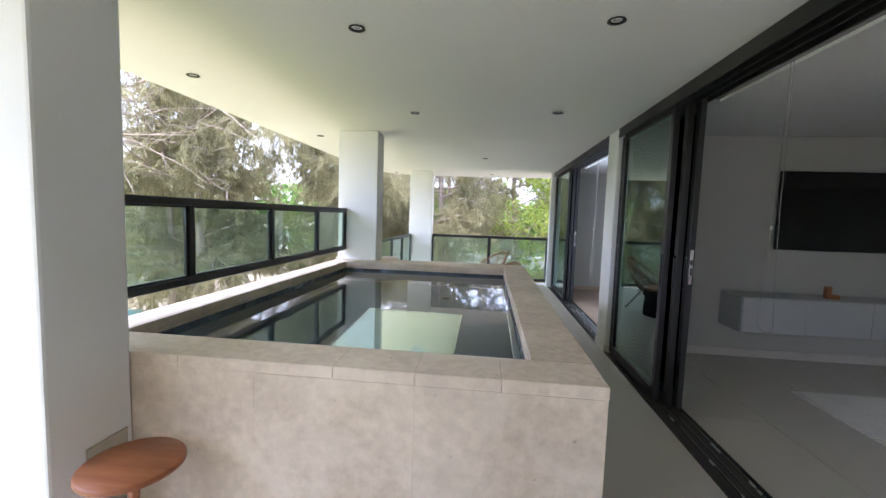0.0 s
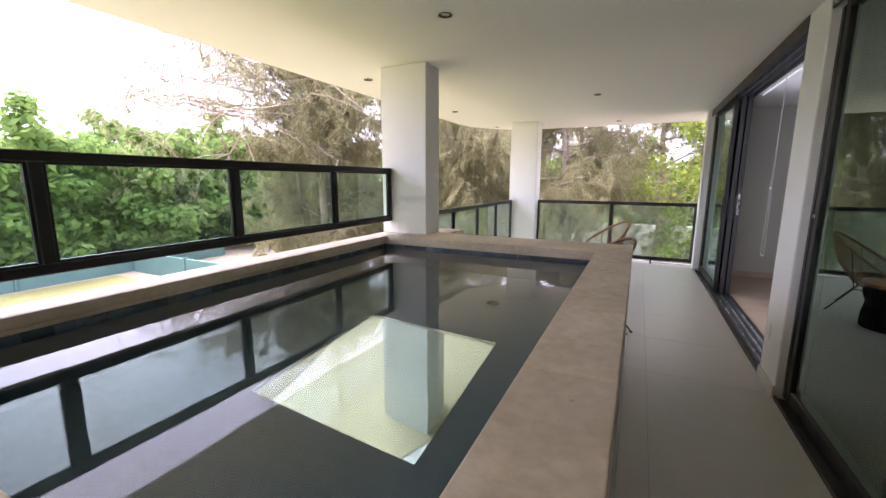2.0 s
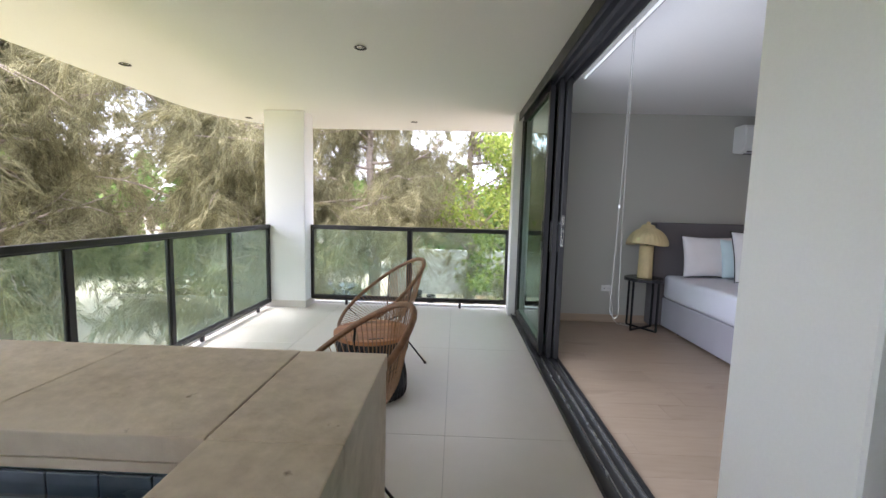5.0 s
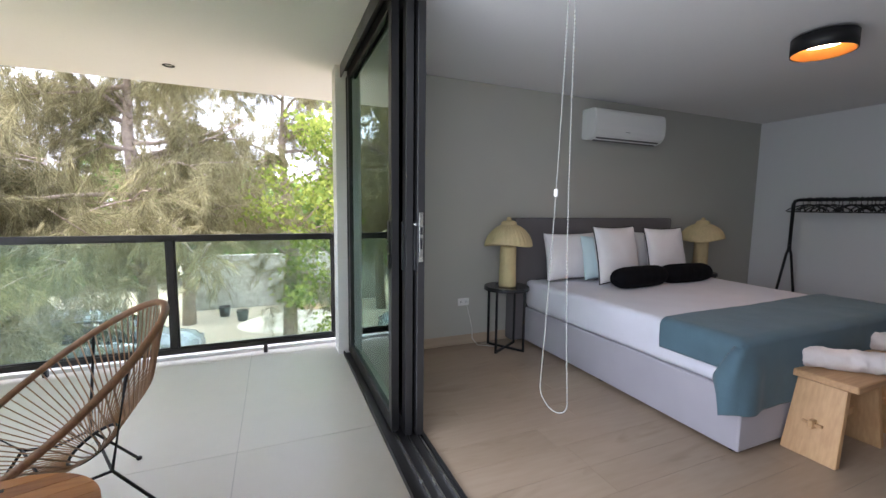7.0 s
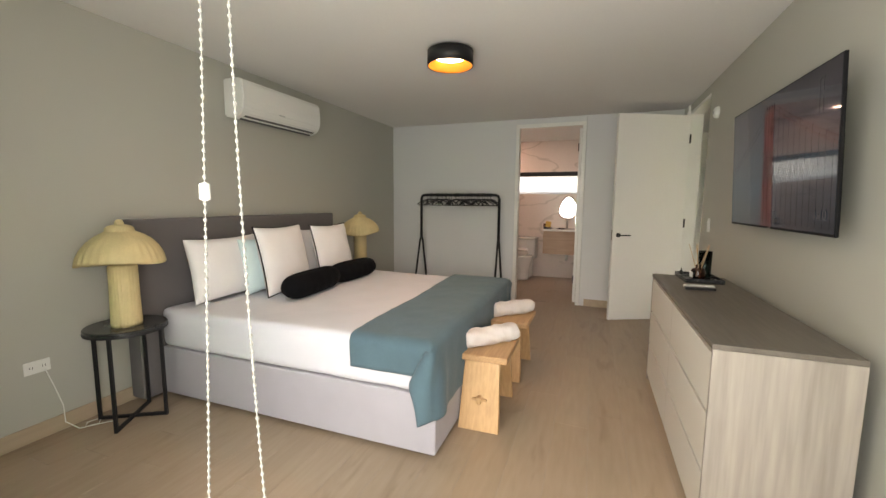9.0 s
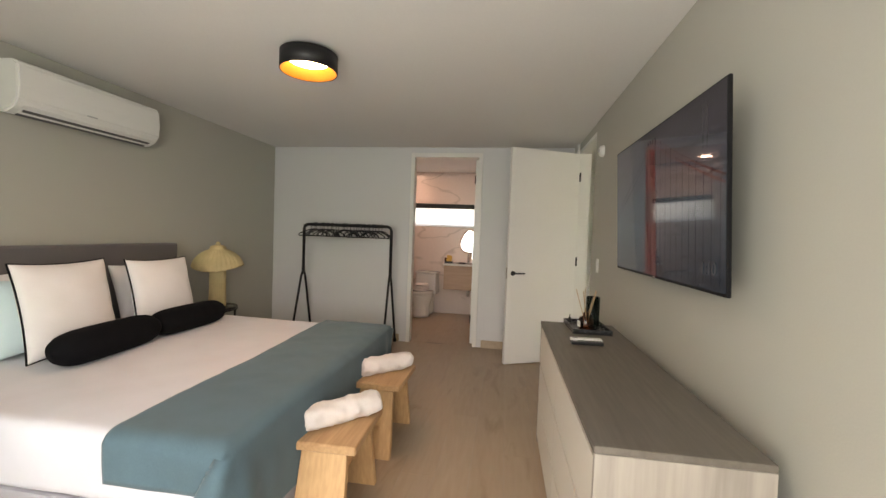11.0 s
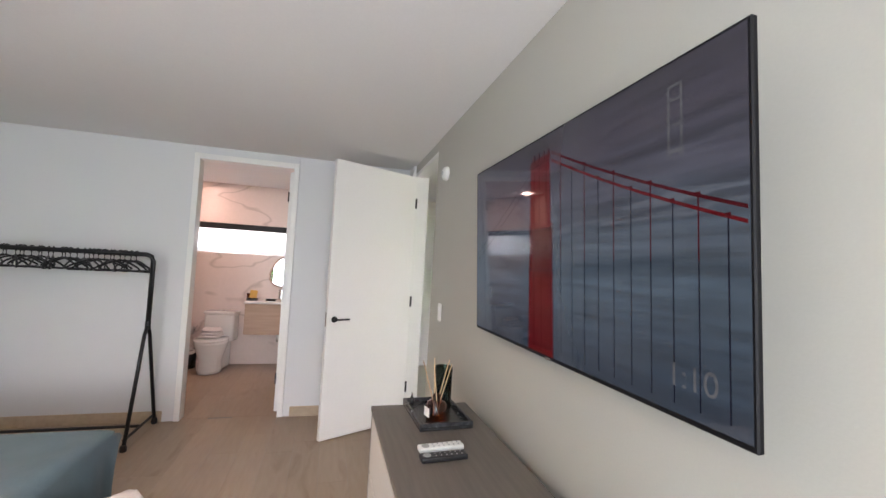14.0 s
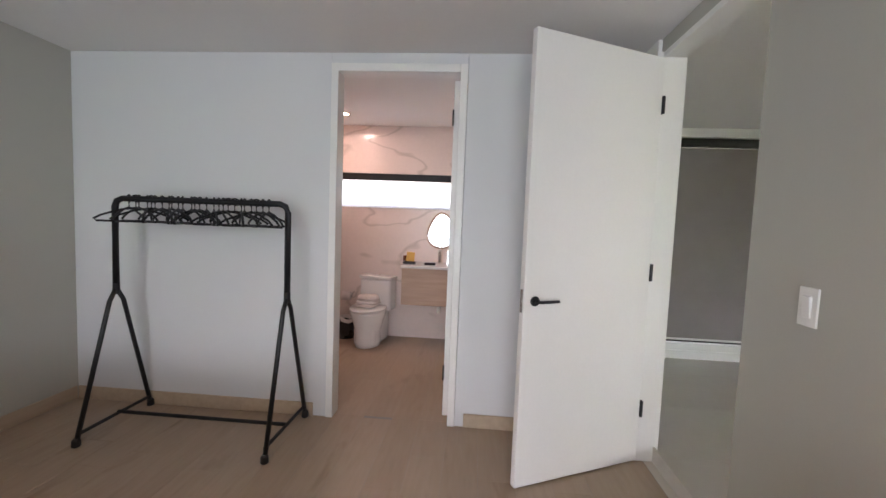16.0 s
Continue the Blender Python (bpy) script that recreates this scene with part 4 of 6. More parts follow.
# throw over the foot of the bed: lies flat, hangs over both sides and the foot, its corners folded out in soft ears
thr = bmesh.new()
NU, NV = 110, 74
grid = []
TX0, TX1 = BX0 - 0.020, BX1 + 0.020
SIDE, FOOT, HEADEDGE, TOPZ = 0.165, 0.385, 7.20, 0.650
FY = BY0 + 0.008
RND = 0.045
for j in range(NV + 1):
    row = []
    for i in range(NU + 1):
        u = -SIDE + (TX1 - TX0 + 2 * SIDE) * i / NU
        w = TX1 - TX0
        p = max(0.0, -u, u - w)                  # hangs past the side
        sgn = -1 if u < 0 else 1
        edge = HEADEDGE - 0.05 * (1 - min(1, max(0, u / w))) + 0.008 * math.sin(u * 5)
        v = (edge - FY + FOOT) * j / NV
        q = max(0.0, v - (edge - FY))            # hangs past the foot
        x = TX0 + min(max(u, 0), w)
        y = edge - min(v, edge - FY)
        ripple = noise.noise(Vector((u * 3.1, v * 3.1, 1.0))) * 0.007 + noise.noise(Vector((u * 9, v * 9, 5.0))) * 0.0025
        if p == 0 and q == 0:
            e = min(u, w - u, edge - FY - v)
            z = TOPZ + ripple - (RND * (1 - e / RND) ** 2 * 0.35 if e < RND else 0)
            pos = Vector((x, y, z))
        elif p > 0 and q > 0:
            r, th = math.hypot(p, q), math.atan2(p, q) / (math.pi / 2)
            lap = math.sin(th * math.pi)
            pos = Vector((x + sgn * (0.012 * th + (0.030 + 0.10 * r) * lap + 0.018 * math.sin(th * math.tau)),
                          y - 0.014 * (1 - th) + (0.46 * r * lap - 0.035 * math.sin(th * math.tau)) * min(1, th * 1.6 + 0.2),
                          TOPZ - 0.016 - r * (1 - 0.06 * lap)))
        elif p > 0:
            near = max(0.0, 1 - (edge - FY - v) / 0.30)
            pos = Vector((x + sgn * (0.012 + ripple * min(1, p * 9) + 0.010 * near * math.sin(p * 30)), y, TOPZ - 0.016 - p))
        else:
            near = max(0.0, 1 - min(u, w - u) / 0.4)
            fold = 0.010 * math.sin(u * 11 + 1.5 * math.sin(u * 4)) + 0.012 * near * math.sin(u * 26)
            pos = Vector((x, y - 0.012 - (0.010 + fold + ripple) * min(1, q * 5), TOPZ - 0.016 - q))
        row.append(thr.verts.new(pos))
    grid.append(row)
for j in range(NV):
    for i in range(NU):
        thr.faces.new((grid[j][i], grid[j][i + 1], grid[j + 1][i + 1], grid[j + 1][i]))
throw = thing("throw_blanket", (4.26, 6.95, 0.64), "teal knitted throw draped over the foot of the bed", "blanket")
tb = part("cloth", turned(thr, Matrix.Translation((-4.26, -6.95, -0.64))), TEAL, throw, "", True)
sm = tb.modifiers.new("thickness", "SOLIDIFY")
sm.thickness, sm.offset = 0.007, 1


def pad(sx, sy, sz, bow=0.07, n=18, seed=0):
    """A stuffed case: sides drawn in between four pointed corners, plump in the middle."""
    bm = bmesh.new()
    sheets = []
    for side in (1, -1):
        rows = []
        for j in range(n + 1):
            row = []
            for i in range(n + 1):
                u, v = math.sin((i / n - 0.5) * math.pi), math.sin((j / n - 0.5) * math.pi)
                x = u * sx / 2 * (1 - bow * (1 - v * v))
                y = v * sy / 2 * (1 - bow * (1 - u * u))
                w = noise.noise(Vector((u * 1.6 + seed * 3.1, v * 1.6, side)))
                crease = noise.noise(Vector((u * 5 + seed, v * 5, side * 2))) * 0.006
                full = max(0.0, (1 - u * u) * (1 - v * v)) ** 0.42
                row.append(bm.verts.new((x, y, side * (sz / 2 * (1 + 0.2 * w) + crease) * full)))
            rows.append(row)
        for a, b in zip(rows, rows[1:]):
            for k in range(n):
                bm.faces.new((a[k], a[k + 1], b[k + 1], b[k]))
        sheets.append(rows)
    bmesh.ops.remove_doubles(bm, verts=bm.verts, dist=0.0006)
    return bm


def cushion(name, at, size, tilt, rz, mat, label, cat="pillow", piping=None, seed=0):
    c = new(name)
    c.matrix_basis = pose(at[0], at[1], at[2], 0, 0, rz) @ pose(0, 0, 0, 90 - tilt, 0, 0)
    tagged(c, label, cat, "pillows on the bed")
    sx, sy, sz = size
    part("case", pad(sx, sy, sz, 0.07, 18, seed), mat, c, "", True)
    if piping:
        edge = []
        for a, b in (((-1, -1), (1, -1)), ((1, -1), (1, 1)), ((1, 1), (-1, 1)), ((-1, 1), (-1, -1))):
            for k in range(12):
                u, v = a[0] + (b[0] - a[0]) * k / 12, a[1] + (b[1] - a[1]) * k / 12
                edge.append((u * sx / 2 * (1 - 0.07 * (1 - v * v)) * 1.004, v * sy / 2 * (1 - 0.07 * (1 - u * u)) * 1.004, 0))
        part("piping", tube(edge, 0.0055, 6, None, True), piping, c, "black piping", True)
    return c


cushion("pillow", (3.71, 8.52, 0.87), (0.62, 0.46, 0.19), 11, 0, LINEN, "plump white pillow leaning on the headboard", seed=1)
cushion("pillow", (4.86, 8.50, 0.875), (0.66, 0.46, 0.17), 16, 0, LINEN, "plump white pillow leaning on the headboard", seed=2)
cushion("pillow", (3.98, 8.40, 0.865), (0.46, 0.43, 0.14), 13, -2, PALEBLUE, "pale blue pillow behind a white cushion", seed=3)
cushion("cushion", (4.04, 8.27, 0.905), (0.53, 0.54, 0.17), 13, 2, LINEN, "square white cushion with black piping", "cushion", VELVET, 4)
cushion("cushion", (4.72, 8.29, 0.895), (0.51, 0.52, 0.17), 13, -2, LINEN, "square white cushion with black piping", "cushion", VELVET, 5)


def bolster(at, length, r, rz, seed):
    b = thing("bolster", at, "black velvet bolster cushion lying on the bed", "cushion", "bolsters", rz)
    body = bmesh.new()
    rows = []
    for i in range(25):
        s = -1 + 2 * i / 24
        rad = r * (1 - abs(s) ** 7) ** 0.5 * (0.97 + 0.03 * math.cos(s * 2))
        rows.append([body.verts.new((s * length / 2, rad * math.cos(k * math.tau / 20) * (1 + 0.03 * math.sin(i * 1.7 + seed)), r * 0.92 + rad * 0.93 * math.sin(k * math.tau / 20))) for k in range(20)])
    for a, c in zip(rows, rows[1:]):
        for k in range(20):
            body.faces.new((a[k], a[(k + 1) % 20], c[(k + 1) % 20], c[k]))
    part("cover", body, VELVET, b, "", True)


bolster((4.07, 8.02, 0.632), 0.66, 0.105, 4, 0)
bolster((4.72, 8.06, 0.632), 0.64, 0.10, -2, 1)


def nightstand(x, y):
    n = thing("nightstand", (x, y, 0), "small round black marble-topped table on a black metal frame", "table", "nightstands")
    part("top", lathe([(0.0, 0.585), (0.205, 0.585), (0.21, 0.589), (0.21, 0.602), (0.205, 0.606), (0, 0.606)], 40), DARKSTONE, n)
    part("rim", lathe([(0.2, 0.572), (0.212, 0.572), (0.212, 0.588), (0.2, 0.588), (0.2, 0.572)], 40, caps=False), BLACK, n)
    for k in range(4):
        a = k * math.pi / 2 + 0.55
        c, s = math.cos(a) * 0.185, math.sin(a) * 0.185
        part("leg", turned(bx(-0.009, 0.009, -0.009, 0.009, 0.0, 0.572, 0.001), pose(c, s, 0, 0, 0, math.degrees(a))), BLACK, n)
    for k in range(2):
        part("foot_bar", turned(bx(-0.176, 0.176, -0.009, 0.009, 0.001 + k * 0.0005, 0.02, 0.001), pose(0, 0, 0, 0, 0, math.degrees(0.55) + 90 * k)), BLACK, n)
    return n


def table_lamp(x, y, rz):
    l = thing("table_lamp", (x, y, 0.607), "pale woven rattan mushroom lamp, switched off, on a nightstand", "lamp", "bedside lamps", rz)

    def ribs(a, r, z):
        return (r * (1 + 0.018 * math.sin(a * 26)), z)

    def hood(a, r, z):
        sag = max(0, (r - 0.06) / 0.2)
        return (r * (1 + 0.014 * math.sin(a * 30) + 0.03 * sag * math.sin(2 * a + 0.6)), z + 0.026 * sag * sag * math.sin(2 * a + 1.2) - 0.012 * sag * math.sin(a))

    part("base", lathe([(0.0, 0.0), (0.076, 0.0), (0.078, 0.02), (0.074, 0.18), (0.073, 0.36), (0.062, 0.375), (0, 0.376)], 104, (0, 0, 0), None, ribs), RATTAN, l, "ribbed rattan column", True)
    part("stem", lathe([(0.02, 0.37), (0.02, 0.46), (0.06, 0.47), (0, 0.48)], 14), BLACK, l)
    part("shade", lathe([(0.212, 0.386), (0.224, 0.386), (0.222, 0.402), (0.212, 0.44), (0.190, 0.482), (0.158, 0.52), (0.118, 0.55), (0.082, 0.568), (0.072, 0.574), (0.07, 0.592), (0.055, 0.605), (0.03, 0.612), (0.0, 0.613)], 120, (0, 0, 0), None, hood), RATTAN, l, "ribbed rattan shade with a wavy rim", True)
    part("finial", lathe([(0.018, 0.605), (0.024, 0.62), (0.016, 0.64), (0.0, 0.645)], 14), RATTAN, l, "", True)
    return l


nightstand(3.03, 8.60)
nightstand(5.66, 8.60)
table_lamp(3.02, 8.575, 20)
table_lamp(5.67, 8.575, 100)

ac = thing("air_conditioner", (4.545, HEAD, 2.045), "white split air conditioner high on the grey wall", "air conditioner")
acb = bmesh.new()
prof = [(0.0, 0.02), (-0.10, 0.0), (-0.17, 0.03), (-0.205, 0.08), (-0.215, 0.16), (-0.205, 0.29), (-0.17, 0.318), (0.0, 0.32)]
ends = [[acb.verts.new((s * 0.50, y, z)) for y, z in prof] for s in (-1, 1)]
for f_ in ends:
    acb.faces.new(f_)
for k in range(len(prof)):
    j = (k + 1) % len(prof)
    acb.faces.new((ends[0][k], ends[0][j], ends[1][j], ends[1][k]))
bmesh.ops.bevel(acb, geom=list(acb.edges), offset=0.012, segments=2, affect="EDGES")
part("body", acb, PLASTIC, ac)
# the slot's shade is put in as a dark grey strip
part("vent", turned(bx(-0.44, 0.44, -0.035, 0.035, -0.004, 0.004, 0.001), pose(0, -0.135, 0.012, -22, 0, 0)), material("vent_shadow_grey", (0.10, 0.10, 0.10), 0.6), ac, "dark strip painted as the shade in the outlet slot")
part("flap", turned(bx(-0.45, 0.45, -0.04, 0.03, -0.003, 0.003, 0.001), pose(0, -0.158, 0.024, -38, 0, 0)), PLASTIC, ac)
part("badge", bx(-0.1, -0.03, -0.2165, -0.2155, 0.085, 0.093), GREYLAC, ac)


def wall_plate(name, x, y, z, label, cat, face, w=0.07, h=0.115, holes=True):
    """A small plate on a wall; face: the way it looks, in degrees."""
    p = thing(name, (x, y, z), label, cat, "", face)
    part("plate", bx(-w / 2, w / 2, -0.007, 0, 0, h, 0.002), PLASTIC, p)
    if holes:
        for s in (-1, 1):
            part("socket_face", bx(s * w * 0.24 - w * 0.17, s * w * 0.24 + w * 0.17, -0.009, -0.0072, h * 0.25, h * 0.75, 0.001), PLASTIC, p)
            for q in (-0.006, 0.006):
                part("slot", bx(s * w * 0.24 + q - 0.0014, s * w * 0.24 + q + 0.0014, -0.0096, -0.0091, h * 0.42, h * 0.6), BLACKPLASTIC, p)
    else:
        part("rocker", turned(bx(-w * 0.22, w * 0.22, -0.005, 0.005, -h * 0.28, h * 0.28, 0.002), pose(0, -0.008, h / 2, 5, 0, 0)), PLASTIC, p)
    return p


wall_plate("wall_outlet", 2.70, HEAD, 0.385, "white double outlet low on the wall", "outlet", 0, 0.118, 0.072)
wall_plate("light_switch", 5.69, TVW, 1.125, "white rocker light switch beside the doorway", "switch", 180, 0.072, 0.12, False)
cable = thing("lamp_cable", (2.74, HEAD, 0), "thin clear lamp cable running from the outlet to the floor", "cable")
part("cord", tube([(-0.01, -0.012, 0.40), (0.02, -0.02, 0.28), (0.05, -0.025, 0.15), (0.04, -0.05, 0.06), (0.08, -0.10, 0.006), (0.16, -0.14, 0.005), (0.2, -0.08, 0.005), (0.14, -0.06, 0.005), (0.10, -0.12, 0.01), (0.22, -0.2, 0.006)], 0.003, 6), PLASTIC, cable, "", True)

lamp = thing("ceiling_lamp", (4.385, 6.98, CR), "black drum ceiling lamp with a glowing warm gold inside", "lamp")
GOLD = material("gold_lining", (0.76, 0.33, 0.06), 0.4, 0.6, 60, 0.04)
part("shell", lathe([(0.11, -0.022), (0.170, -0.022), (0.170, -0.126), (0.165, -0.126), (0.1645, -0.03), (0.11, -0.026)], 56, caps=False), BLACK, lamp, "matt black drum", True)
part("lining", lathe([(0.164, -0.034), (0.164, -0.1255), (0.161, -0.1255), (0.161, -0.034), (0.02, -0.031)], 56, caps=False), GOLD, lamp, "gold lining", True)
part("diffuser", lathe([(0.0, -0.062), (0.118, -0.062), (0.128, -0.056), (0.128, -0.036)], 48), glowing("warm_diffuser", (1.0, 0.66, 0.44), 3.6), lamp, "glowing warm diffuser", True)
part("canopy", lathe([(0.0, -0.0005), (0.112, -0.0005), (0.112, -0.0245), (0.0, -0.0245)], 40), BLACK, lamp, "", True)

# dresser under the television
DX0, DX1, DY0, DY1, DZ = 3.20, 4.87, TVW + 0.07, 5.485, 0.838
dr = thing("dresser", (4.035, 5.23, 0), "six-drawer dresser with cream fronts, grey oak sides and taupe top", "dresser")
DM = Matrix.Translation((-4.035, -5.23, 0))


def dpart(name, bm, mat, label="", parent=None):
    return part(name, turned(bm, DM), mat, parent or dr, label)


dpart("top", bx(DX0, DX1, DY0, DY1, DZ - 0.022, DZ, 0.002), DARKOAK, "taupe wood top")
dpart("side", bx(DX0, DX0 + 0.02, DY0, DY1 - 0.004, 0.0, DZ - 0.0225, 0.001), GREYOAK, "grey oak side")
dpart("side", bx(DX1 - 0.02, DX1, DY0, DY1 - 0.004, 0.0, DZ - 0.0225, 0.001), GREYOAK)
dpart("carcass", bx(DX0 + 0.021, DX1 - 0.021, DY0, DY1 - 0.03, 0.005, DZ - 0.023), BLACK, "dark carcass")
dpart("plinth", bx(DX0 + 0.021, DX1 - 0.021, DY1 - 0.06, DY1 - 0.022, 0.0, 0.05), CREAM)
for c in range(2):
    for r_ in range(3):
        x0 = DX0 + 0.022 + c * 0.814
        z0 = 0.055 + r_ * 0.252
        dpart("drawer_front", bx(x0, x0 + 0.808, DY1 - 0.028, DY1 - 0.004, z0, z0 + 0.236, 0.0015), CREAM)

tv = thing("television", (4.04, TVW - 0.037, 1.25), "black wall-mounted television showing a red suspension bridge in mist", "television")
tv.matrix_basis = pose(4.04, TVW - 0.037, 1.25, -2.9, 0, 0)
TX, TZ = 0.622, 0.695
BEZEL = material("black_tv_casing", (0.005, 0.005, 0.006), 0.55, 0, 100, 0.1, 0, 5, spec=0.2)
part("panel", bx(-TX, TX, 0.134, 0.148, 0, TZ, 0.003), BEZEL, tv)
part("housing", bx(-0.5, 0.5, 0.075, 0.1335, 0.03, 0.42, 0.01), BEZEL, tv)
part("wall_mount", bx(-0.22, 0.22, 0.030, 0.074, 0.12, 0.52), BLACK, tv)
part("badge", bx(-0.016, 0.016, 0.1482, 0.1505, 0.0, 0.008), STEEL, tv)


# picture on the screen: faint blue-grey haze with a bridge in red shapes
def screen_mat(name, color, strength, shade=1.0):
    m = material(name, tuple(c * 0.04 for c in color), 0.05, 0, 3, 0.2, 0, 1.2, uneven=0.01, spec=0.3)
    b = m.node_tree.nodes["Principled BSDF"]
    tex, mrn, geo = (m.node_tree.nodes.new("ShaderNode" + k) for k in ("TexNoise", "MapRange", "NewGeometry"))
    mpp = m.node_tree.nodes.new("ShaderNodeMapping")
    mpp.inputs["Scale"].default_value = (2.4, 1, 34)
    m.node_tree.links.new(geo.outputs["Position"], mpp.inputs["Vector"])
    m.node_tree.links.new(mpp.outputs[0], tex.inputs["Vector"])
    tex.inputs["Scale"].default_value, tex.inputs["Detail"].default_value = 1.6, 5
    mrn.inputs["To Min"].default_value, mrn.inputs["To Max"].default_value = strength * 0.62, strength * 1.38
    mrn.inputs["From Min"].default_value, mrn.inputs["From Max"].default_value = 0.3, 0.7
    m.node_tree.links.new(tex.outputs[0], mrn.inputs["Value"])
    m.node_tree.links.new(mrn.outputs[0], b.inputs["Emission Strength"])
    b.inputs["Emission Color"].default_value = (*color, 1)
    return m


PICTURE = screen_mat("screen_sea_and_mist", (0.5, 0.5, 0.5), 0.0070)
pn = PICTURE.node_tree
pg, ps, pm, pc = (pn.nodes.new("ShaderNode" + k) for k in ("NewGeometry", "SeparateXYZ", "MapRange", "ValToRGB"))
pn.links.new(pg.outputs["Position"], ps.inputs[0])
# the bands of sky and sea waver with the clouds and swell
pw, pmp, pa = (pn.nodes.new("ShaderNode" + k) for k in ("TexNoise", "Mapping", "Math"))
pmp.inputs["Scale"].default_value = (2.2, 1, 16)
pw.inputs["Scale"].default_value, pw.inputs["Detail"].default_value, pw.inputs["Distortion"].default_value = 1.5, 8, 0.6
pn.links.new(pg.outputs["Position"], pmp.inputs["Vector"])
pn.links.new(pmp.outputs[0], pw.inputs["Vector"])
pa.operation, pa.inputs[1].default_value = "MULTIPLY_ADD", 0.16
pn.links.new(pw.outputs[0], pa.inputs[0])
pn.links.new(ps.outputs["Z"], pa.inputs[2])
pn.links.new(pa.outputs[0], pm.inputs["Value"])
pm.inputs["From Min"].default_value, pm.inputs["From Max"].default_value = 1.33, 2.03
pn.links.new(pm.outputs[0], pc.inputs[0])
pc.color_ramp.elements[0].color, pc.color_ramp.elements[1].color = (0.07, 0.12, 0.19, 1), (0.06, 0.06, 0.10, 1)
for at_, col in ((0.16, (0.10, 0.18, 0.27, 1)), (0.34, (0.20, 0.33, 0.45, 1)), (0.40, (0.13, 0.22, 0.31, 1)), (0.47, (0.26, 0.37, 0.48, 1)), (0.54, (0.15, 0.22, 0.31, 1)),
                 (0.565, (0.34, 0.42, 0.52, 1)), (0.58, (0.15, 0.20, 0.28, 1)), (0.66, (0.25, 0.27, 0.37, 1)), (0.74, (0.14, 0.15, 0.22, 1)), (0.82, (0.20, 0.19, 0.27, 1))):
    pc.color_ramp.elements.new(at_).color = col
pn.links.new(pc.outputs[0], pn.nodes["Principled BSDF"].inputs["Emission Color"])
RED, DIMRED = screen_mat("screen_red", (0.60, 0.035, 0.055), 0.0037), screen_mat("screen_dim_red", (0.30, 0.02, 0.04), 0.0045)
NAVY = screen_mat("screen_dark_blue", (0.06, 0.06, 0.11), 0.005)
S = 0.1486
part("screen", bx(-TX + 0.007, TX - 0.007, 0.148, S, 0.012, TZ - 0.007), PICTURE, tv, "misty grey-blue sea and sky on the screen")


def flat(points, mat, name, layer=1):
    bm = bmesh.new()
    y = S + 0.0004 * layer
    bm.faces.new([bm.verts.new((x, y, z)) for x, z in points])
    part(name, bm, mat, tv)


flat([(0.125, 0.012), (-0.03, 0.012), (-0.026, 0.27), (0.12, 0.27)], RED, "picture_tower", 2)
flat([(0.12, 0.271), (-0.026, 0.271), (-0.024, 0.40), (0.115, 0.40)], DIMRED, "picture_tower", 2)
flat([(0.112, 0.401), (-0.016, 0.401), (-0.010, 0.61), (0.108, 0.60)], RED, "picture_tower", 2)
flat([(0.112, 0.601), (-0.014, 0.611), (-0.014, 0.632), (0.112, 0.622)], DIMRED, "picture_tower", 2)


def cable_z(x):
    q = -0.015 - x
    return 0.635 - 0.48 * q + 0.12 * q * q


xs = [-0.018 - 0.054 * k for k in range(12)]
for a, b in zip(xs, xs[1:]):
    for d, mt in ((0.0, DIMRED), (-0.024, RED)):
        flat([(a, cable_z(a) + d), (b, cable_z(b) + d), (b, cable_z(b) + d - 0.007), (a, cable_z(a) + d - 0.007)], mt, "picture_cable", 1)
for k in range(10):
    x = -0.07 - 0.0565 * k
    top_, cut = cable_z(x) - (0.03 if k % 2 else 0.006), 0.30
    flat([(x - 0.0016, cut), (x + 0.0016, cut), (x + 0.0016, top_), (x - 0.0016, top_)], NAVY if k % 2 else DIMRED, "picture_hanger", 1)
    flat([(x - 0.0016, 0.03), (x + 0.0016, 0.03), (x + 0.0016, cut - 0.0005), (x - 0.0016, cut - 0.0005)], NAVY, "picture_hanger", 1)
    flat([(x - 0.006, top_ + 0.003), (x + 0.006, top_ + 0.003), (x + 0.005, top_ + 0.009), (x - 0.005, top_ + 0.009)], DIMRED, "picture_clamp", 3)
# stepped panels and ledges of the tower
for x0_, x1_, z0_, z1_ in ((0.085, 0.090, 0.41, 0.59), (0.052, 0.056, 0.41, 0.60), (0.010, 0.015, 0.41, 0.60), (0.086, 0.092, 0.03, 0.26), (0.04, 0.046, 0.03, 0.26), (-0.018, -0.012, 0.03, 0.26)):
    flat([(x0_, z0_), (x1_, z0_), (x1_, z1_), (x0_, z1_)], DIMRED, "picture_panel_line", 3)
for z_ in (0.268, 0.395, 0.408):
    flat([(-0.029, z_), (0.124, z_), (0.124, z_ + 0.006), (-0.029, z_ + 0.006)], RED if z_ > 0.4 else NAVY, "picture_ledge", 4)
for x_ in (0.08, 0.05, 0.018, -0.010):
    flat([(x_, 0.62), (x_ + 0.012, 0.62), (x_ + 0.009, 0.645), (x_ + 0.003, 0.645)], DIMRED, "picture_finial", 4)
for d in (0.0, 0.03):
    flat([(0.10, 0.60 - d), (0.605, 0.335 - d), (0.605, 0.329 - d), (0.10, 0.593 - d)], NAVY, "picture_cable", 1)

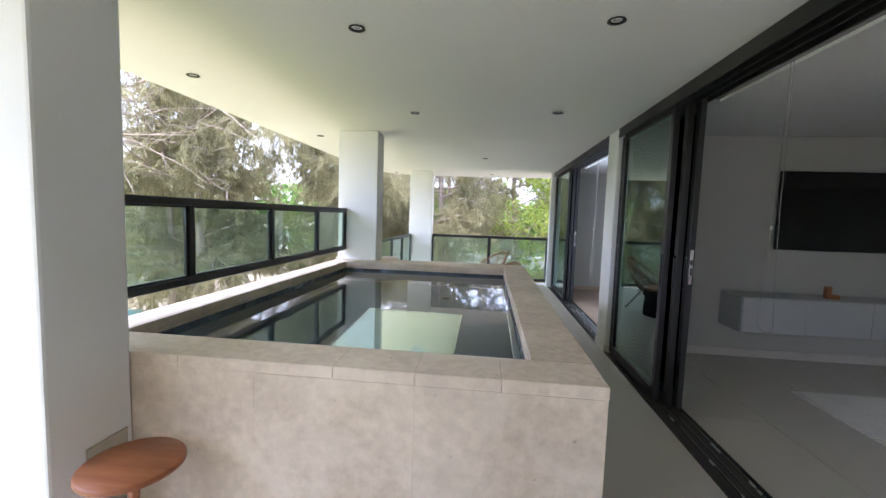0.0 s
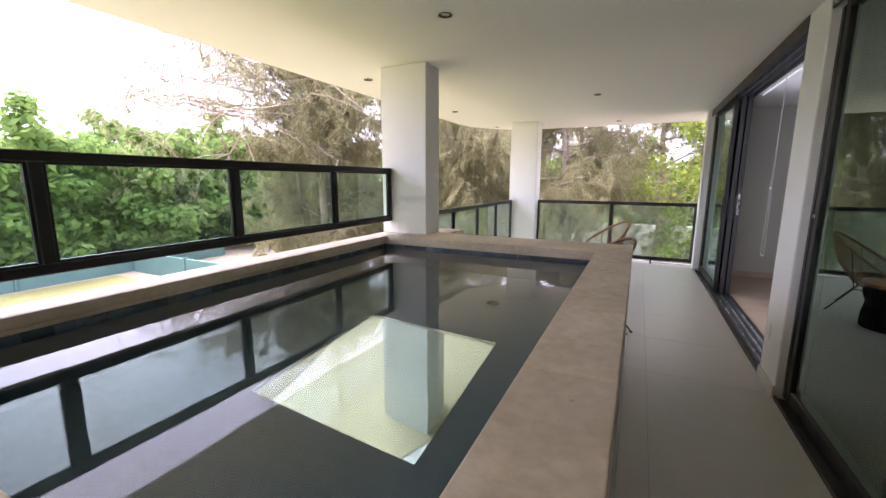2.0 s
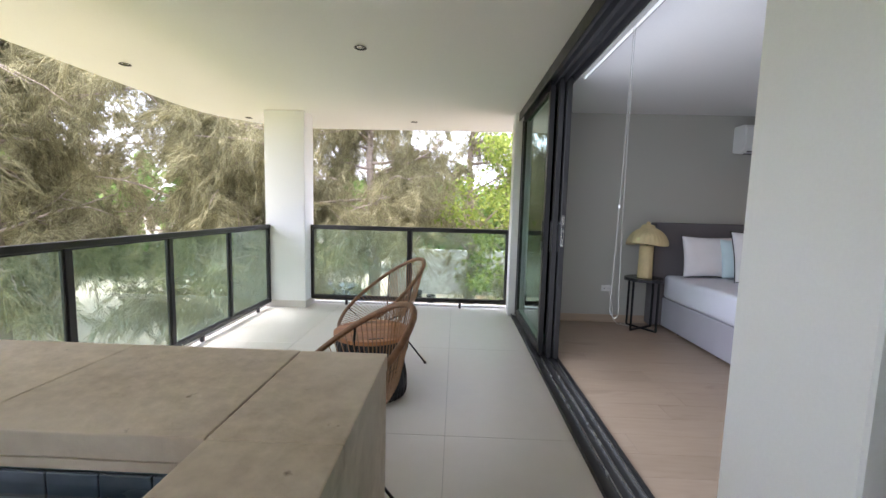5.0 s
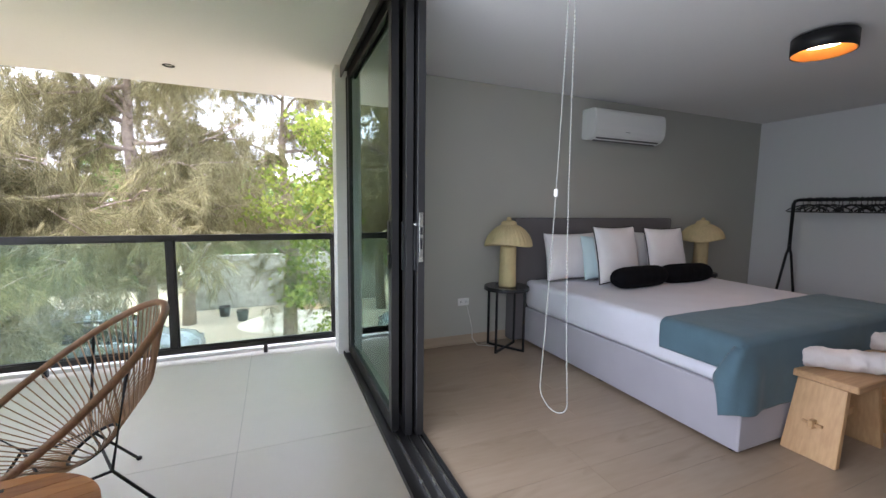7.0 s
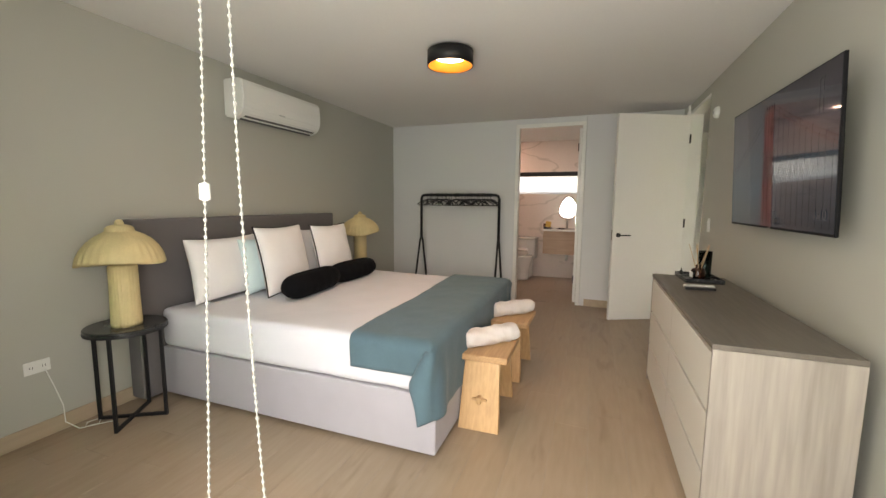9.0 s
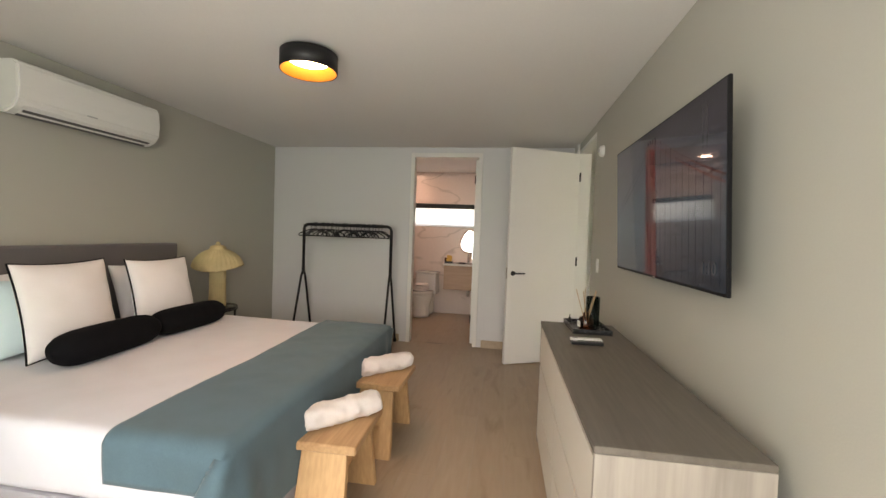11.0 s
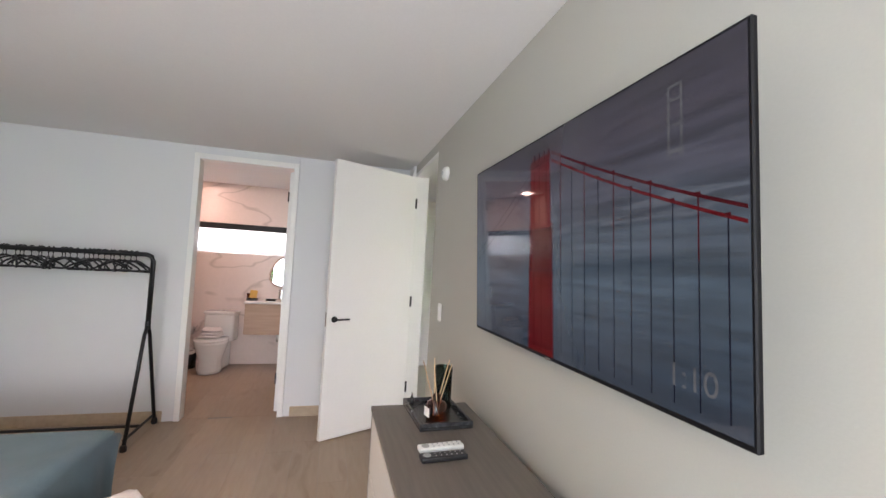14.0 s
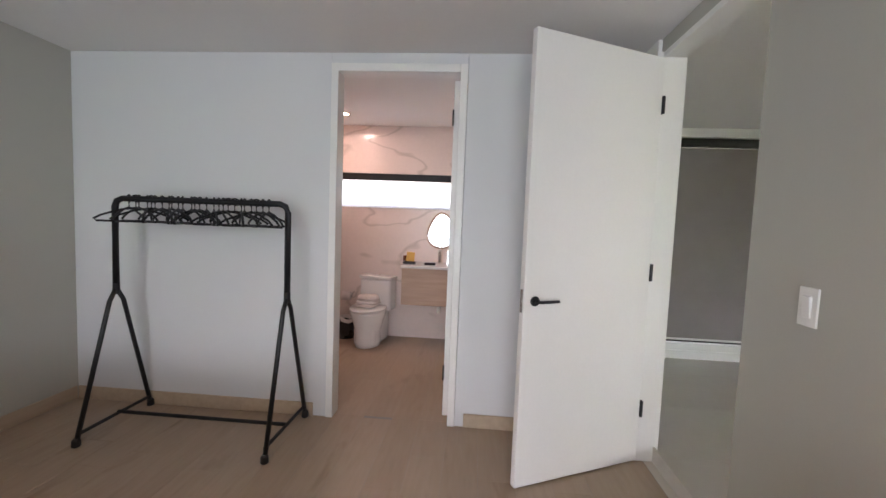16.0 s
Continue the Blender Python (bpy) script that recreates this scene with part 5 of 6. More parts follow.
# the far tower and the time of day on the screen
GREYPIC = screen_mat("screen_grey", (0.4, 0.42, 0.45), 0.006)
for x in (-0.455, -0.485):
    flat([(x, 0.50), (x - 0.006, 0.50), (x - 0.006, 0.645), (x, 0.645)], GREYPIC, "picture_far_tower", 2)
for z in (0.51, 0.56, 0.61, 0.638):
    flat([(-0.456, z), (-0.486, z), (-0.486, z + 0.006), (-0.456, z + 0.006)], GREYPIC, "picture_far_tower", 3)
clock = bpy.data.curves.new("clock_digits", "FONT")
clock.body, clock.size, clock.extrude = "1:10", 0.064, 0.0002
clock.materials.append(GREYPIC)
digits = new("clock_digits", clock)
digits.parent = tv
digits.matrix_basis = pose(-0.45, S + 0.002, 0.064, 90, 0, 180)

# round mirror
mir = thing("round_mirror", (2.575, TVW, 1.556), "large round wall mirror in a deep black frame", "mirror")
part("frame", turned(lathe([(0.30, 0.0), (0.368, 0.0), (0.371, 0.012), (0.364, 0.034), (0.335, 0.036), (0.302, 0.014)], 72, caps=False), pose(0, 0.001, 0, -90, 0, 0)), BLACK, mir, "", True)
MIRROR = bpy.data.materials.new("mirror_glass")
MIRROR.use_nodes = True
mb = MIRROR.node_tree.nodes["Principled BSDF"]
mb.inputs["Metallic"].default_value, mb.inputs["Roughness"].default_value, mb.inputs["Base Color"].default_value = 1, 0.01, (0.9, 0.91, 0.9, 1)
part("glass", turned(lathe([(0.0, 0.012), (0.301, 0.012), (0.301, 0.004)], 64), pose(0, 0.001, 0, -90, 0, 0)), MIRROR, mir)

# tray, bottles and remotes on the dresser
VEINED = material("grey_veined_black_marble", (0.07, 0.073, 0.08), 0.22, 0, 55, 0.1, 0, 22, dark=(0.003, 0.003, 0.004))
tray = thing("tray", (4.715, 5.215, DZ), "square dark marble tray on the dresser", "tray")
TR = pose(0, 0, 0, 0, 0, 2)
part("base", turned(bx(-0.165, 0.165, -0.115, 0.115, 0.0, 0.012, 0.002), TR), DARKSTONE, tray)
for d in ((-0.165, 0.165, -0.115, -0.103), (-0.165, 0.165, 0.103, 0.115), (-0.165, -0.153, -0.1025, 0.1025), (0.153, 0.165, -0.1025, 0.1025)):
    part("lip", turned(bx(*d, 0.0125, 0.03, 0.002), TR), VEINED, tray)
AMBER = pane("amber_glass", (0.16, 0.035, 0.012), 0.03)
SMOKE = sheet_glass("smoked_glass", (0.66, 0.65, 0.66), 1.45)
REED = material("reed", (0.55, 0.37, 0.22), 0.8)
dif = thing("reed_diffuser", (4.64, 5.235, DZ + 0.0125), "amber glass reed diffuser with thin reeds on the tray", "diffuser")
part("bottle", lathe([(0.0, 0.0), (0.041, 0.0), (0.044, 0.01), (0.044, 0.062), (0.036, 0.076), (0.018, 0.084), (0.018, 0.105), (0.014, 0.105), (0.014, 0.084), (0.0, 0.01)], 28), AMBER, dif, "", True)
part("label", turned(bx(-0.022, 0.022, -0.0008, 0.0008, 0.018, 0.055), pose(-0.010, 0.0435, 0, 0, 0, 13)), PLASTIC, dif, "small white label")
for k in range(5):
    a = k * 1.3
    part("reed", tube([(0.008 * math.cos(a + 2), 0.008 * math.sin(a + 2), 0.02), (0.066 * math.cos(a), 0.066 * math.sin(a), 0.245)], 0.0022, 5), REED, dif)
cv = thing("candle_vase", (4.795, 5.165, DZ + 0.0125), "tall smoked glass candle holder on the tray", "vase")
part("glass", lathe([(0.0, 0.0), (0.042, 0.0), (0.043, 0.005), (0.043, 0.185), (0.039, 0.185), (0.039, 0.01), (0.0, 0.01)], 28), SMOKE, cv, "", True)
part("candle", lathe([(0.0, 0.011), (0.036, 0.011), (0.036, 0.105), (0.0, 0.10)], 20), material("dark_wax", (0.05, 0.035, 0.03), 0.5), cv, "", True)

sn = thing("wick_snuffer", (4.84, 5.300, DZ + 0.0125), "small black wick snuffer with a steel knob on the tray", "snuffer")
part("bell", lathe([(0.0, 0.0), (0.013, 0.0), (0.012, 0.02), (0.006, 0.034), (0.0, 0.036)], 14), BLACKPLASTIC, sn, "", True)
part("knob", lathe([(0.0, 0.036), (0.004, 0.037), (0.004, 0.052), (0.0, 0.054)], 10), STEEL, sn, "steel knob", True)


def remote(at, rz, body, keys, label):
    r = thing("remote_control", at, label, "remote", "remote controls", rz)
    part("body", bx(-0.085, 0.085, -0.022, 0.022, 0, 0.018, 0.006, None, 2), body, r)
    for i in range(6):
        for j in range(2):
            part("button", lathe([(0.0, 0.0195), (0.0032, 0.0195), (0.0032, 0.0175)], 8, (-0.065 + i * 0.019, -0.009 + j * 0.018, 0)), keys, r)
    part("dial", lathe([(0.0, 0.0195), (0.014, 0.0195), (0.0145, 0.0175)], 18, (0.06, 0, 0)), keys, r)


GREYKEY = material("grey_keys", (0.4, 0.4, 0.4), 0.5)
remote((4.387, 5.28, DZ), 95, PLASTIC, GREYKEY, "white remote control on the dresser")
remote((4.315, 5.29, DZ), 93, BLACKPLASTIC, GREYKEY, "black remote control on the dresser")


# stools with rolled towels
def foot_stool(at, rz):
    s = thing("wooden_stool", at, "solid oak stool with slanted plank legs and a pegged crossbar", "stool", "oak stools", rz)
    part("top", bx(-0.215, 0.215, -0.16, 0.16, 0.412, 0.452, 0.006), OAKTOP, s)
    for q in (-1, 1):
        leg = bx(-0.019, 0.019, -0.115, 0.115, 0.0, 0.411, 0.003)
        for v in leg.verts:
            f = v.co.z / 0.411
            v.co.x += q * (0.245 - 0.085 * f)
            v.co.y *= 1.08 - 0.14 * f
        part("leg", leg, OAK, s)
        part("peg", bx(q * 0.238 - 0.008, q * 0.238 + 0.008, -0.045, 0.045, 0.18, 0.196, 0.003), OAK, s)
    part("crossbar", bx(-0.262, 0.262, -0.012, 0.012, 0.165, 0.21, 0.003), OAK, s)
    return s


def towel(at, rz, length=0.40, r=0.062, seed=0):
    t = thing("rolled_towel", at, "rolled white terry towel on an oak stool", "towel", "rolled towels", rz)
    bm = bmesh.new()
    rows = []
    for i in range(41):
        s = -1 + 2 * i / 40
        row = []
        for k in range(26):
            a = k * math.tau / 26
            rad = r * (1 + 0.16 * noise.noise(Vector((s * 4 + seed, math.cos(a) * 1.6, math.sin(a) * 1.6))) + 0.11 * noise.noise(Vector((s * 9, math.cos(a) * 4 + seed, math.sin(a) * 4)))) * (1 - 0.16 * abs(s) ** 10) + 0.006 * (k / 26)
            row.append(bm.verts.new((s * length / 2 + 0.006 * math.sin(a * 2 + seed) * abs(s), rad * 1.08 * math.cos(a), r * 0.9 + rad * 0.9 * math.sin(a))))
        rows.append(row)
    for a, b in zip(rows, rows[1:]):
        for k in range(26):
            bm.faces.new((a[k], a[(k + 1) % 26], b[(k + 1) % 26], b[k]))
    bm.faces.new(rows[0])
    bm.faces.new(rows[-1])
    part("roll", bm, TOWEL, t, "", True)
    sp = [(length / 2 + 0.001, (0.052 - 0.0014 * k) * math.cos(k * 0.5), r * 0.9 + (0.052 - 0.0014 * k) * math.sin(k * 0.5)) for k in range(34)]
    for e in (1, -1):
        part("spiral_edge", tube([(e * x, y, z) for x, y, z in sp], 0.003, 5), TOWEL, t)


foot_stool((3.925, 6.53, 0), 1)
foot_stool((4.67, 6.52, 0), -1)
towel((3.95, 6.53, 0.453), -42, 0.40, 0.062, 0)
towel((4.70, 6.53, 0.453), -46, 0.38, 0.060, 3)

# clothes rack with hangers
rack = thing("clothes_rack", (6.775, 7.68, 0), "black tubular clothes rack standing against the pale wall", "clothes rack")
RY, RH = 0.565, 1.47
part("frame", tube([(0, -RY, 0.90), (0, -RY, RH - 0.05), (0, -RY + 0.015, RH - 0.015), (0, -RY + 0.05, RH), (0, RY - 0.05, RH), (0, RY - 0.015, RH - 0.015), (0, RY, RH - 0.05), (0, RY, 0.90)], 0.019, 10), BLACK, rack, "", True)
for s in (-1, 1):
    part("collar", lathe([(0.02, 0.86), (0.02, 0.93), (0.0, 0.931)], 12, (0, s * RY, 0)), BLACK, rack)
    for q in (-1, 1):
        part("leg", tube([(0, s * RY, 0.90), (q * 0.05, s * RY, 0.82), (q * 0.27, s * (RY + 0.01), 0.03)], 0.014, 9), BLACK, rack, "", True)
        part("rubber_foot", lathe([(0.02, 0.0), (0.024, 0.006), (0.022, 0.04), (0.014, 0.05)], 12, (q * 0.273, s * (RY + 0.01), 0)), BLACKPLASTIC, rack)
    part("foot_bar", tube([(-0.255, s * RY, 0.075), (0.255, s * RY, 0.075)], 0.011, 8), BLACK, rack)
part("low_bar", tube([(0.0, -RY, 0.085), (0.0, RY, 0.085)], 0.012, 8), BLACK, rack)
hang = thing("clothes_hanger", (6.775, 8.15, RH), "thin black clothes hanger on the rack", "hanger", "black hangers", 20)
part("hook", tube([(0, 0, -0.055), (0, 0, -0.02), (0.012, 0, -0.018), (0.022, 0, 0.0), (0.016, 0, 0.019), (0, 0, 0.024), (-0.016, 0, 0.018)], 0.005, 6), BLACK, hang)
part("hanger_bar", tube([(0, 0, -0.055), (0.08, 0, -0.07), (0.17, 0, -0.105), (0.205, 0, -0.128), (0.19, 0, -0.14), (0, 0, -0.14), (-0.19, 0, -0.14), (-0.205, 0, -0.128), (-0.17, 0, -0.105), (-0.08, 0, -0.07), (0, 0, -0.055)], 0.007, 6), BLACK, hang)
rr = random.Random(3)
for k in range(25):
    copy_thing(hang, pose(6.775, 8.11 - k * 0.0365 + rr.uniform(-0.012, 0.012), RH, 0, 0, rr.choice((28, 40, 55, 65, -35, 48)) + rr.uniform(-8, 8)))

# room door, open into the room
dw, da = 0.85, math.degrees(math.atan2(5.715 - 4.95, 6.461 - 6.83))
door = thing("room_door", (6.84, 4.955, 0.0), "white flush door standing open with a black lever handle", "door", "", da)
part("leaf", bx(0, dw, -0.02, 0.02, 0.01, 2.372, 0.002), LACQUER, door)
for s in (1, -1):
    rose = part("handle_rose", turned(lathe([(0.0, 0.0), (0.026, 0.0), (0.026, 0.008), (0.0, 0.009)], 24), pose(dw - 0.065, s * 0.021, 1.01, -90 * s, 0, 0)), BLACK, door)
    lever = tube([(dw - 0.065, s * 0.028, 1.01), (dw - 0.065, s * 0.055, 1.01), (dw - 0.08, s * 0.06, 1.01), (dw - 0.19, s * 0.06, 1.01)], 0.008, 8)
    part("lever", lever, BLACK, rose, "black lever", True)
part("latch_plate", bx(dw, dw + 0.002, -0.011, 0.011, 0.95, 1.07), STEEL, door)
for z in (0.28, 1.10, 2.06):
    part("hinge", bx(-0.012, 0.002, -0.03, 0.034, z, z + 0.10, 0.002), BLACK, door)
DF = structure("door_frame_room", bx(6.83, 6.868, 4.82, 4.985, 0.0, 2.41, 0.002), LACQUER, "white lacquered door frame")
structure("door_frame_room_top", bx(5.983, 6.828, 4.83, 4.952, 2.376, 2.409, 0.002), LACQUER, "white lacquered door frame")
# bathroom door frame and the open bathroom door inside
structure("door_frame_bath_left", bx(EAST - 0.014, EAST + 0.115, 6.92, 6.968, 0.0, 2.424, 0.002), LACQUER, "white lacquered door frame")
structure("door_frame_bath_right", bx(EAST - 0.014, EAST + 0.115, 6.062, 6.11, 0.0, 2.424, 0.002), LACQUER, "white lacquered door frame")
structure("door_frame_bath_top", bx(EAST - 0.0135, EAST + 0.115, 6.111, 6.919, 2.372, 2.423, 0.002), LACQUER, "white lacquered door frame")
bdoor = thing("bathroom_door", (EAST + 0.10, 6.115, 0), "white bathroom door standing wide open", "door", "", 2)
part("leaf", bx(0.02, 0.84, 0.0, 0.038, 0.01, 2.362, 0.002), LACQUER, bdoor)
for z in (0.28, 1.10, 2.06):
    part("hinge", bx(-0.012, 0.03, 0.034, 0.046, z, z + 0.10, 0.002), BLACK if z != 1.10 else STEEL, bdoor)

sd = thing("smoke_detector", (5.69, TVW, 2.17), "small round white detector on the wall", "detector")
part("body", turned(lathe([(0.0, 0.036), (0.03, 0.036), (0.044, 0.028), (0.05, 0.01), (0.05, 0.0), (0.0, 0.0)], 28), pose(0, 0, 0, -90, 0, 0)), PLASTIC, sd, "", True)
part("sensor", turned(lathe([(0.0, 0.045), (0.013, 0.044), (0.018, 0.034)], 16), pose(0, 0, 0, -90, 0, 0)), GREYLAC, sd, "", True)

# ---------------------------------------------------------------- bathroom
CERAMIC = material("white_ceramic", (0.78, 0.77, 0.75), 0.12, 0, 40, 0.01, 0, 2)
wc = thing("toilet", (9.07, 7.05, 0), "white one-piece toilet with folded towels on its seat", "toilet", "", 169)
part("tank", bx(0.0, 0.18, -0.19, 0.19, 0.36, 0.71, 0.03, None, 3), CERAMIC, wc)
part("tank_lid", bx(-0.0, 0.19, -0.2, 0.2, 0.712, 0.75, 0.012, None, 2), CERAMIC, wc)
bowl = lathe([(0.0, 0.0), (0.13, 0.0), (0.135, 0.05), (0.13, 0.16), (0.16, 0.28), (0.185, 0.37), (0.185, 0.40), (0.0, 0.40)], 32)
for v in bowl.verts:
    v.co.x = v.co.x * 1.35 + 0.33
part("bowl", bowl, CERAMIC, wc, "", True)
lid = lathe([(0.0, 0.402), (0.188, 0.402), (0.19, 0.412), (0.186, 0.428), (0.0, 0.432)], 32)
for v in lid.verts:
    v.co.x = v.co.x * 1.33 + 0.34
part("seat_lid", lid, CERAMIC, wc, "", True)
part("skirt", bx(0.02, 0.46, -0.125, 0.125, 0.0, 0.37, 0.06, None, 4), CERAMIC, wc, "", True)
part("flush_button", lathe([(0.0, 0.759), (0.025, 0.757), (0.028, 0.75)], 16, (0.09, 0, 0)), STEEL, wc)
ft = thing("folded_towel", (8.73, 7.12, 0.434), "folded white towel on the toilet lid", "towel")
for k in range(3):
    part("fold", turned(soft(0.30 - 0.02 * k, 0.24, 0.05, 0.5, 24, 8, k), pose(0.01 * k, 0, 0.025 + 0.036 * k, 0, 0, 12 * k - 10)), TOWEL, ft, "", True)
van = thing("vanity", (8.86, 6.30, 0.49), "floating light oak vanity unit with a white basin top", "vanity")
VOAK = wood("pink_oak_veneer", (0.50, 0.36, 0.27), (0.40, 0.28, 0.2), "y", 0.45, 5, 0.1)
part("body", bx(-0.22, 0.255, -0.45, 0.435, 0.0, 0.40, 0.003), VOAK, van)
part("front", bx(-0.24, -0.221, -0.448, 0.433, 0.006, 0.394, 0.002), VOAK, van)
part("top", bx(-0.25, 0.255, -0.46, 0.445, 0.401, 0.43, 0.004), CERAMIC, van, "white basin top")
part("trap", tube([(0.05, 0.05, -0.002), (0.05, 0.05, -0.09), (0.09, 0.05, -0.13), (0.13, 0.05, -0.09), (0.25, 0.05, -0.08)], 0.02, 10), PLASTIC, van, "white drain trap", True)
tap = thing("basin_tap", (8.98, 6.36, 0.921), "slim chrome basin tap on the vanity", "tap")
part("body", tube([(0, 0, 0), (0, 0, 0.16)], 0.019, 12), STEEL, tap)
part("spout", tube([(0, 0, 0.12), (-0.05, 0, 0.125), (-0.11, 0, 0.11)], 0.013, 10), STEEL, tap)
part("lever", tube([(0, 0, 0.165), (-0.02, 0, 0.18), (-0.07, 0, 0.19)], 0.006, 8), STEEL, tap)
bm_ = thing("bathroom_mirror", (BX, 6.36, 1.27), "pebble-shaped wall mirror with a thin wooden frame", "mirror")
pts = []
for k in range(48):
    a = k * math.tau / 48
    pts.append((0, (0.155 + 0.012 * math.cos(2 * a + 0.5)) * math.cos(a), 0.205 * math.sin(a) - 0.025 * math.cos(2 * a)))
part("frame", tube([(-0.014, y, z) for _, y, z in pts], 0.012, 8, None, True), VOAK, bm_, "", True)
g = bmesh.new()
g.faces.new([g.verts.new((-0.014, y, z)) for _, y, z in pts])
part("glass", g, MIRROR, bm_)
soap = thing("amenity_tray", (8.80, 6.68, 0.921), "small dark tray with yellow amenities on the vanity", "tray")
part("tray", bx(-0.05, 0.05, -0.07, 0.07, 0, 0.03, 0.008), BLACKPLASTIC, soap)
part("packet", turned(bx(-0.03, 0.03, -0.045, 0.045, 0.03, 0.13, 0.004), pose(0, 0, 0, 6, 0, 10)), material("yellow_card", (0.65, 0.38, 0.08), 0.6), soap, "yellow packets")
part("jar", lathe([(0, 0.031), (0.02, 0.031), (0.02, 0.09), (0, 0.092)], 12, (0.0, 0.055, 0)), AMBER, soap)
cl = thing("hand_towel", (8.78, 6.45, 0.921), "dark folded cloth beside the tap", "cloth")
part("fold", bx(-0.04, 0.04, -0.06, 0.06, 0, 0.02, 0.006), VELVET, cl)
bn = thing("waste_bin", (8.96, 7.43, 0), "small black waste bin with a white liner", "bin")
part("body", lathe([(0.0, 0.0), (0.09, 0.0), (0.10, 0.24), (0.092, 0.24), (0.085, 0.01), (0.0, 0.01)], 24), BLACKPLASTIC, bn, "", True)
part("liner", lathe([(0.101, 0.20), (0.104, 0.243), (0.09, 0.245), (0.088, 0.2)], 24, (0, 0, 0), None, lambda a, r, z: (r + 0.004 * math.sin(a * 9), z + 0.012 * math.sin(a * 3)), False), TOWEL, bn, "crumpled white liner", True)
tp = thing("toilet_roll", (9.03, 7.46, 0.48), "white toilet roll on a steel holder", "toilet roll")
part("roll", turned(lathe([(0.02, -0.05), (0.052, -0.05), (0.052, 0.05), (0.02, 0.05)], 24), pose(0, 0, 0, 90, 0, 0)), TOWEL, tp, "", True)
part("holder", tube([(0.085, -0.07, 0.04), (0.02, -0.07, 0.03), (0.0, -0.07, 0.0), (0, 0.06, 0)], 0.006, 8), STEEL, tp)
bl = thing("bathroom_downlight", (8.60, 7.40, CR), "glowing warm round ceiling downlight with a dark rim", "light")
part("ring", lathe([(0.06, -0.001), (0.075, -0.002), (0.075, -0.01), (0.06, -0.008)], 28, caps=False), BLACK, bl)
part("lens", lathe([(0.0, -0.004), (0.06, -0.004), (0.06, -0.001)], 28), glowing("warm_downlight", (1.0, 0.66, 0.45), 1.2), bl, "glowing warm lens")
# made-up fixture for the added fill lamp, hidden behind the wall
bl_added = copy_thing(bl, pose(8.1, 5.6, CR))


def window_unit(name, x, y0, y1, z0, z1, label):
    w = thing(name, (x, y0, z0), label, "window", "")
    L, H = y1 - y0, z1 - z0
    for n, d in (("frame_bar", (0, L, 0, 0.04)), ("frame_bar", (0, L, H - 0.04, H)), ("frame_bar", (0, 0.04, 0.0405, H - 0.0405)), ("frame_bar", (L - 0.04, L, 0.0405, H - 0.0405))):
        part(n, bx(0.06, 0.12, d[0], d[1], d[2], d[3], 0.002), ALU, w)
    part("pane", bx(0.086, 0.092, 0.041, L - 0.041, 0.041, H - 0.041), CLEAR, w, "glass pane").visible_shadow = False
    return w


window_unit("bathroom_window", BX, 5.502, 7.998, 1.537, 1.938, "wide low window with white obscured glass and dark frame")
FROST = bpy.data.materials.new("translucent_blind_fabric")
FROST.use_nodes = True
fb = FROST.node_tree
fb.nodes.remove(fb.nodes["Principled BSDF"])
ftl, fdf, fmx = fb.nodes.new("ShaderNodeBsdfTranslucent"), fb.nodes.new("ShaderNodeBsdfDiffuse"), fb.nodes.new("ShaderNodeMixShader")
ftl.inputs[0].default_value, fdf.inputs[0].default_value = (0.92, 0.95, 0.96, 1), (0.8, 0.82, 0.82, 1)
fmx.inputs[0].default_value = 0.75
fb.links.new(ftl.outputs[0], fmx.inputs[1 + 1])
fb.links.new(fdf.outputs[0], fmx.inputs[1])
fb.links.new(fmx.outputs[0], fb.nodes["Material Output"].inputs["Surface"])
bb = thing("bathroom_blind", (BX + 0.03, 5.51, 1.537), "white translucent blind under a black cassette", "blind")
part("cassette", bx(-0.02, 0.03, 0.0, 2.48, 0.325, 0.40, 0.003), BLACK, bb, "black cassette")
part("fabric", bx(0.0, 0.002, 0.01, 2.47, 0.0, 0.324), FROST, bb, "white translucent fabric")
window_unit("hall_window", HX, 2.702, 4.048, 0.172, 2.398, "tall hall window with a dark frame")
hb = thing("hall_blind", (HX + 0.03, 2.71, 0.172), "lowered grey roller blind over the hall window", "blind")
part("cassette", bx(-0.02, 0.03, 0.0, 1.33, 2.12, 2.20, 0.003), BLACK, hb, "black cassette")
part("fabric", bx(0.0, 0.003, 0.02, 1.31, 0.05, 2.119), woven("grey_blackout_fabric", (0.30, 0.275, 0.27), 400), hb, "grey blackout fabric")
part("hem_bar", bx(-0.006, 0.009, 0.02, 1.31, 0.028, 0.0495, 0.002), PLASTIC, hb)


# ---------------------------------------------------------------- outside
def quads(name, corners, material_, parent, label=""):
    """One mesh of loose four-sided blades from an array (n, 4, 3)."""
    n = len(corners)
    me = bpy.data.meshes.new(name)
    me.from_pydata(corners.reshape(-1, 3).tolist(), [], np.arange(4 * n).reshape(n, 4).tolist())
    me.materials.append(material_)
    ob = new(name, me)
    ob.parent = parent
    if label:
        tagged(ob, label)
    return ob


def limb(start, way, length, r, rng, droop=0.0, steps=5):
    pts, p, d = [Vector(start)], Vector(start), Vector(way).normalized()
    for _ in range(steps):
        d = (d + Vector(rng.normal(0, 0.16, 3)) - Vector((0, 0, droop))).normalized()
        p = p + d * (length / steps)
        pts.append(p.copy())
    return pts


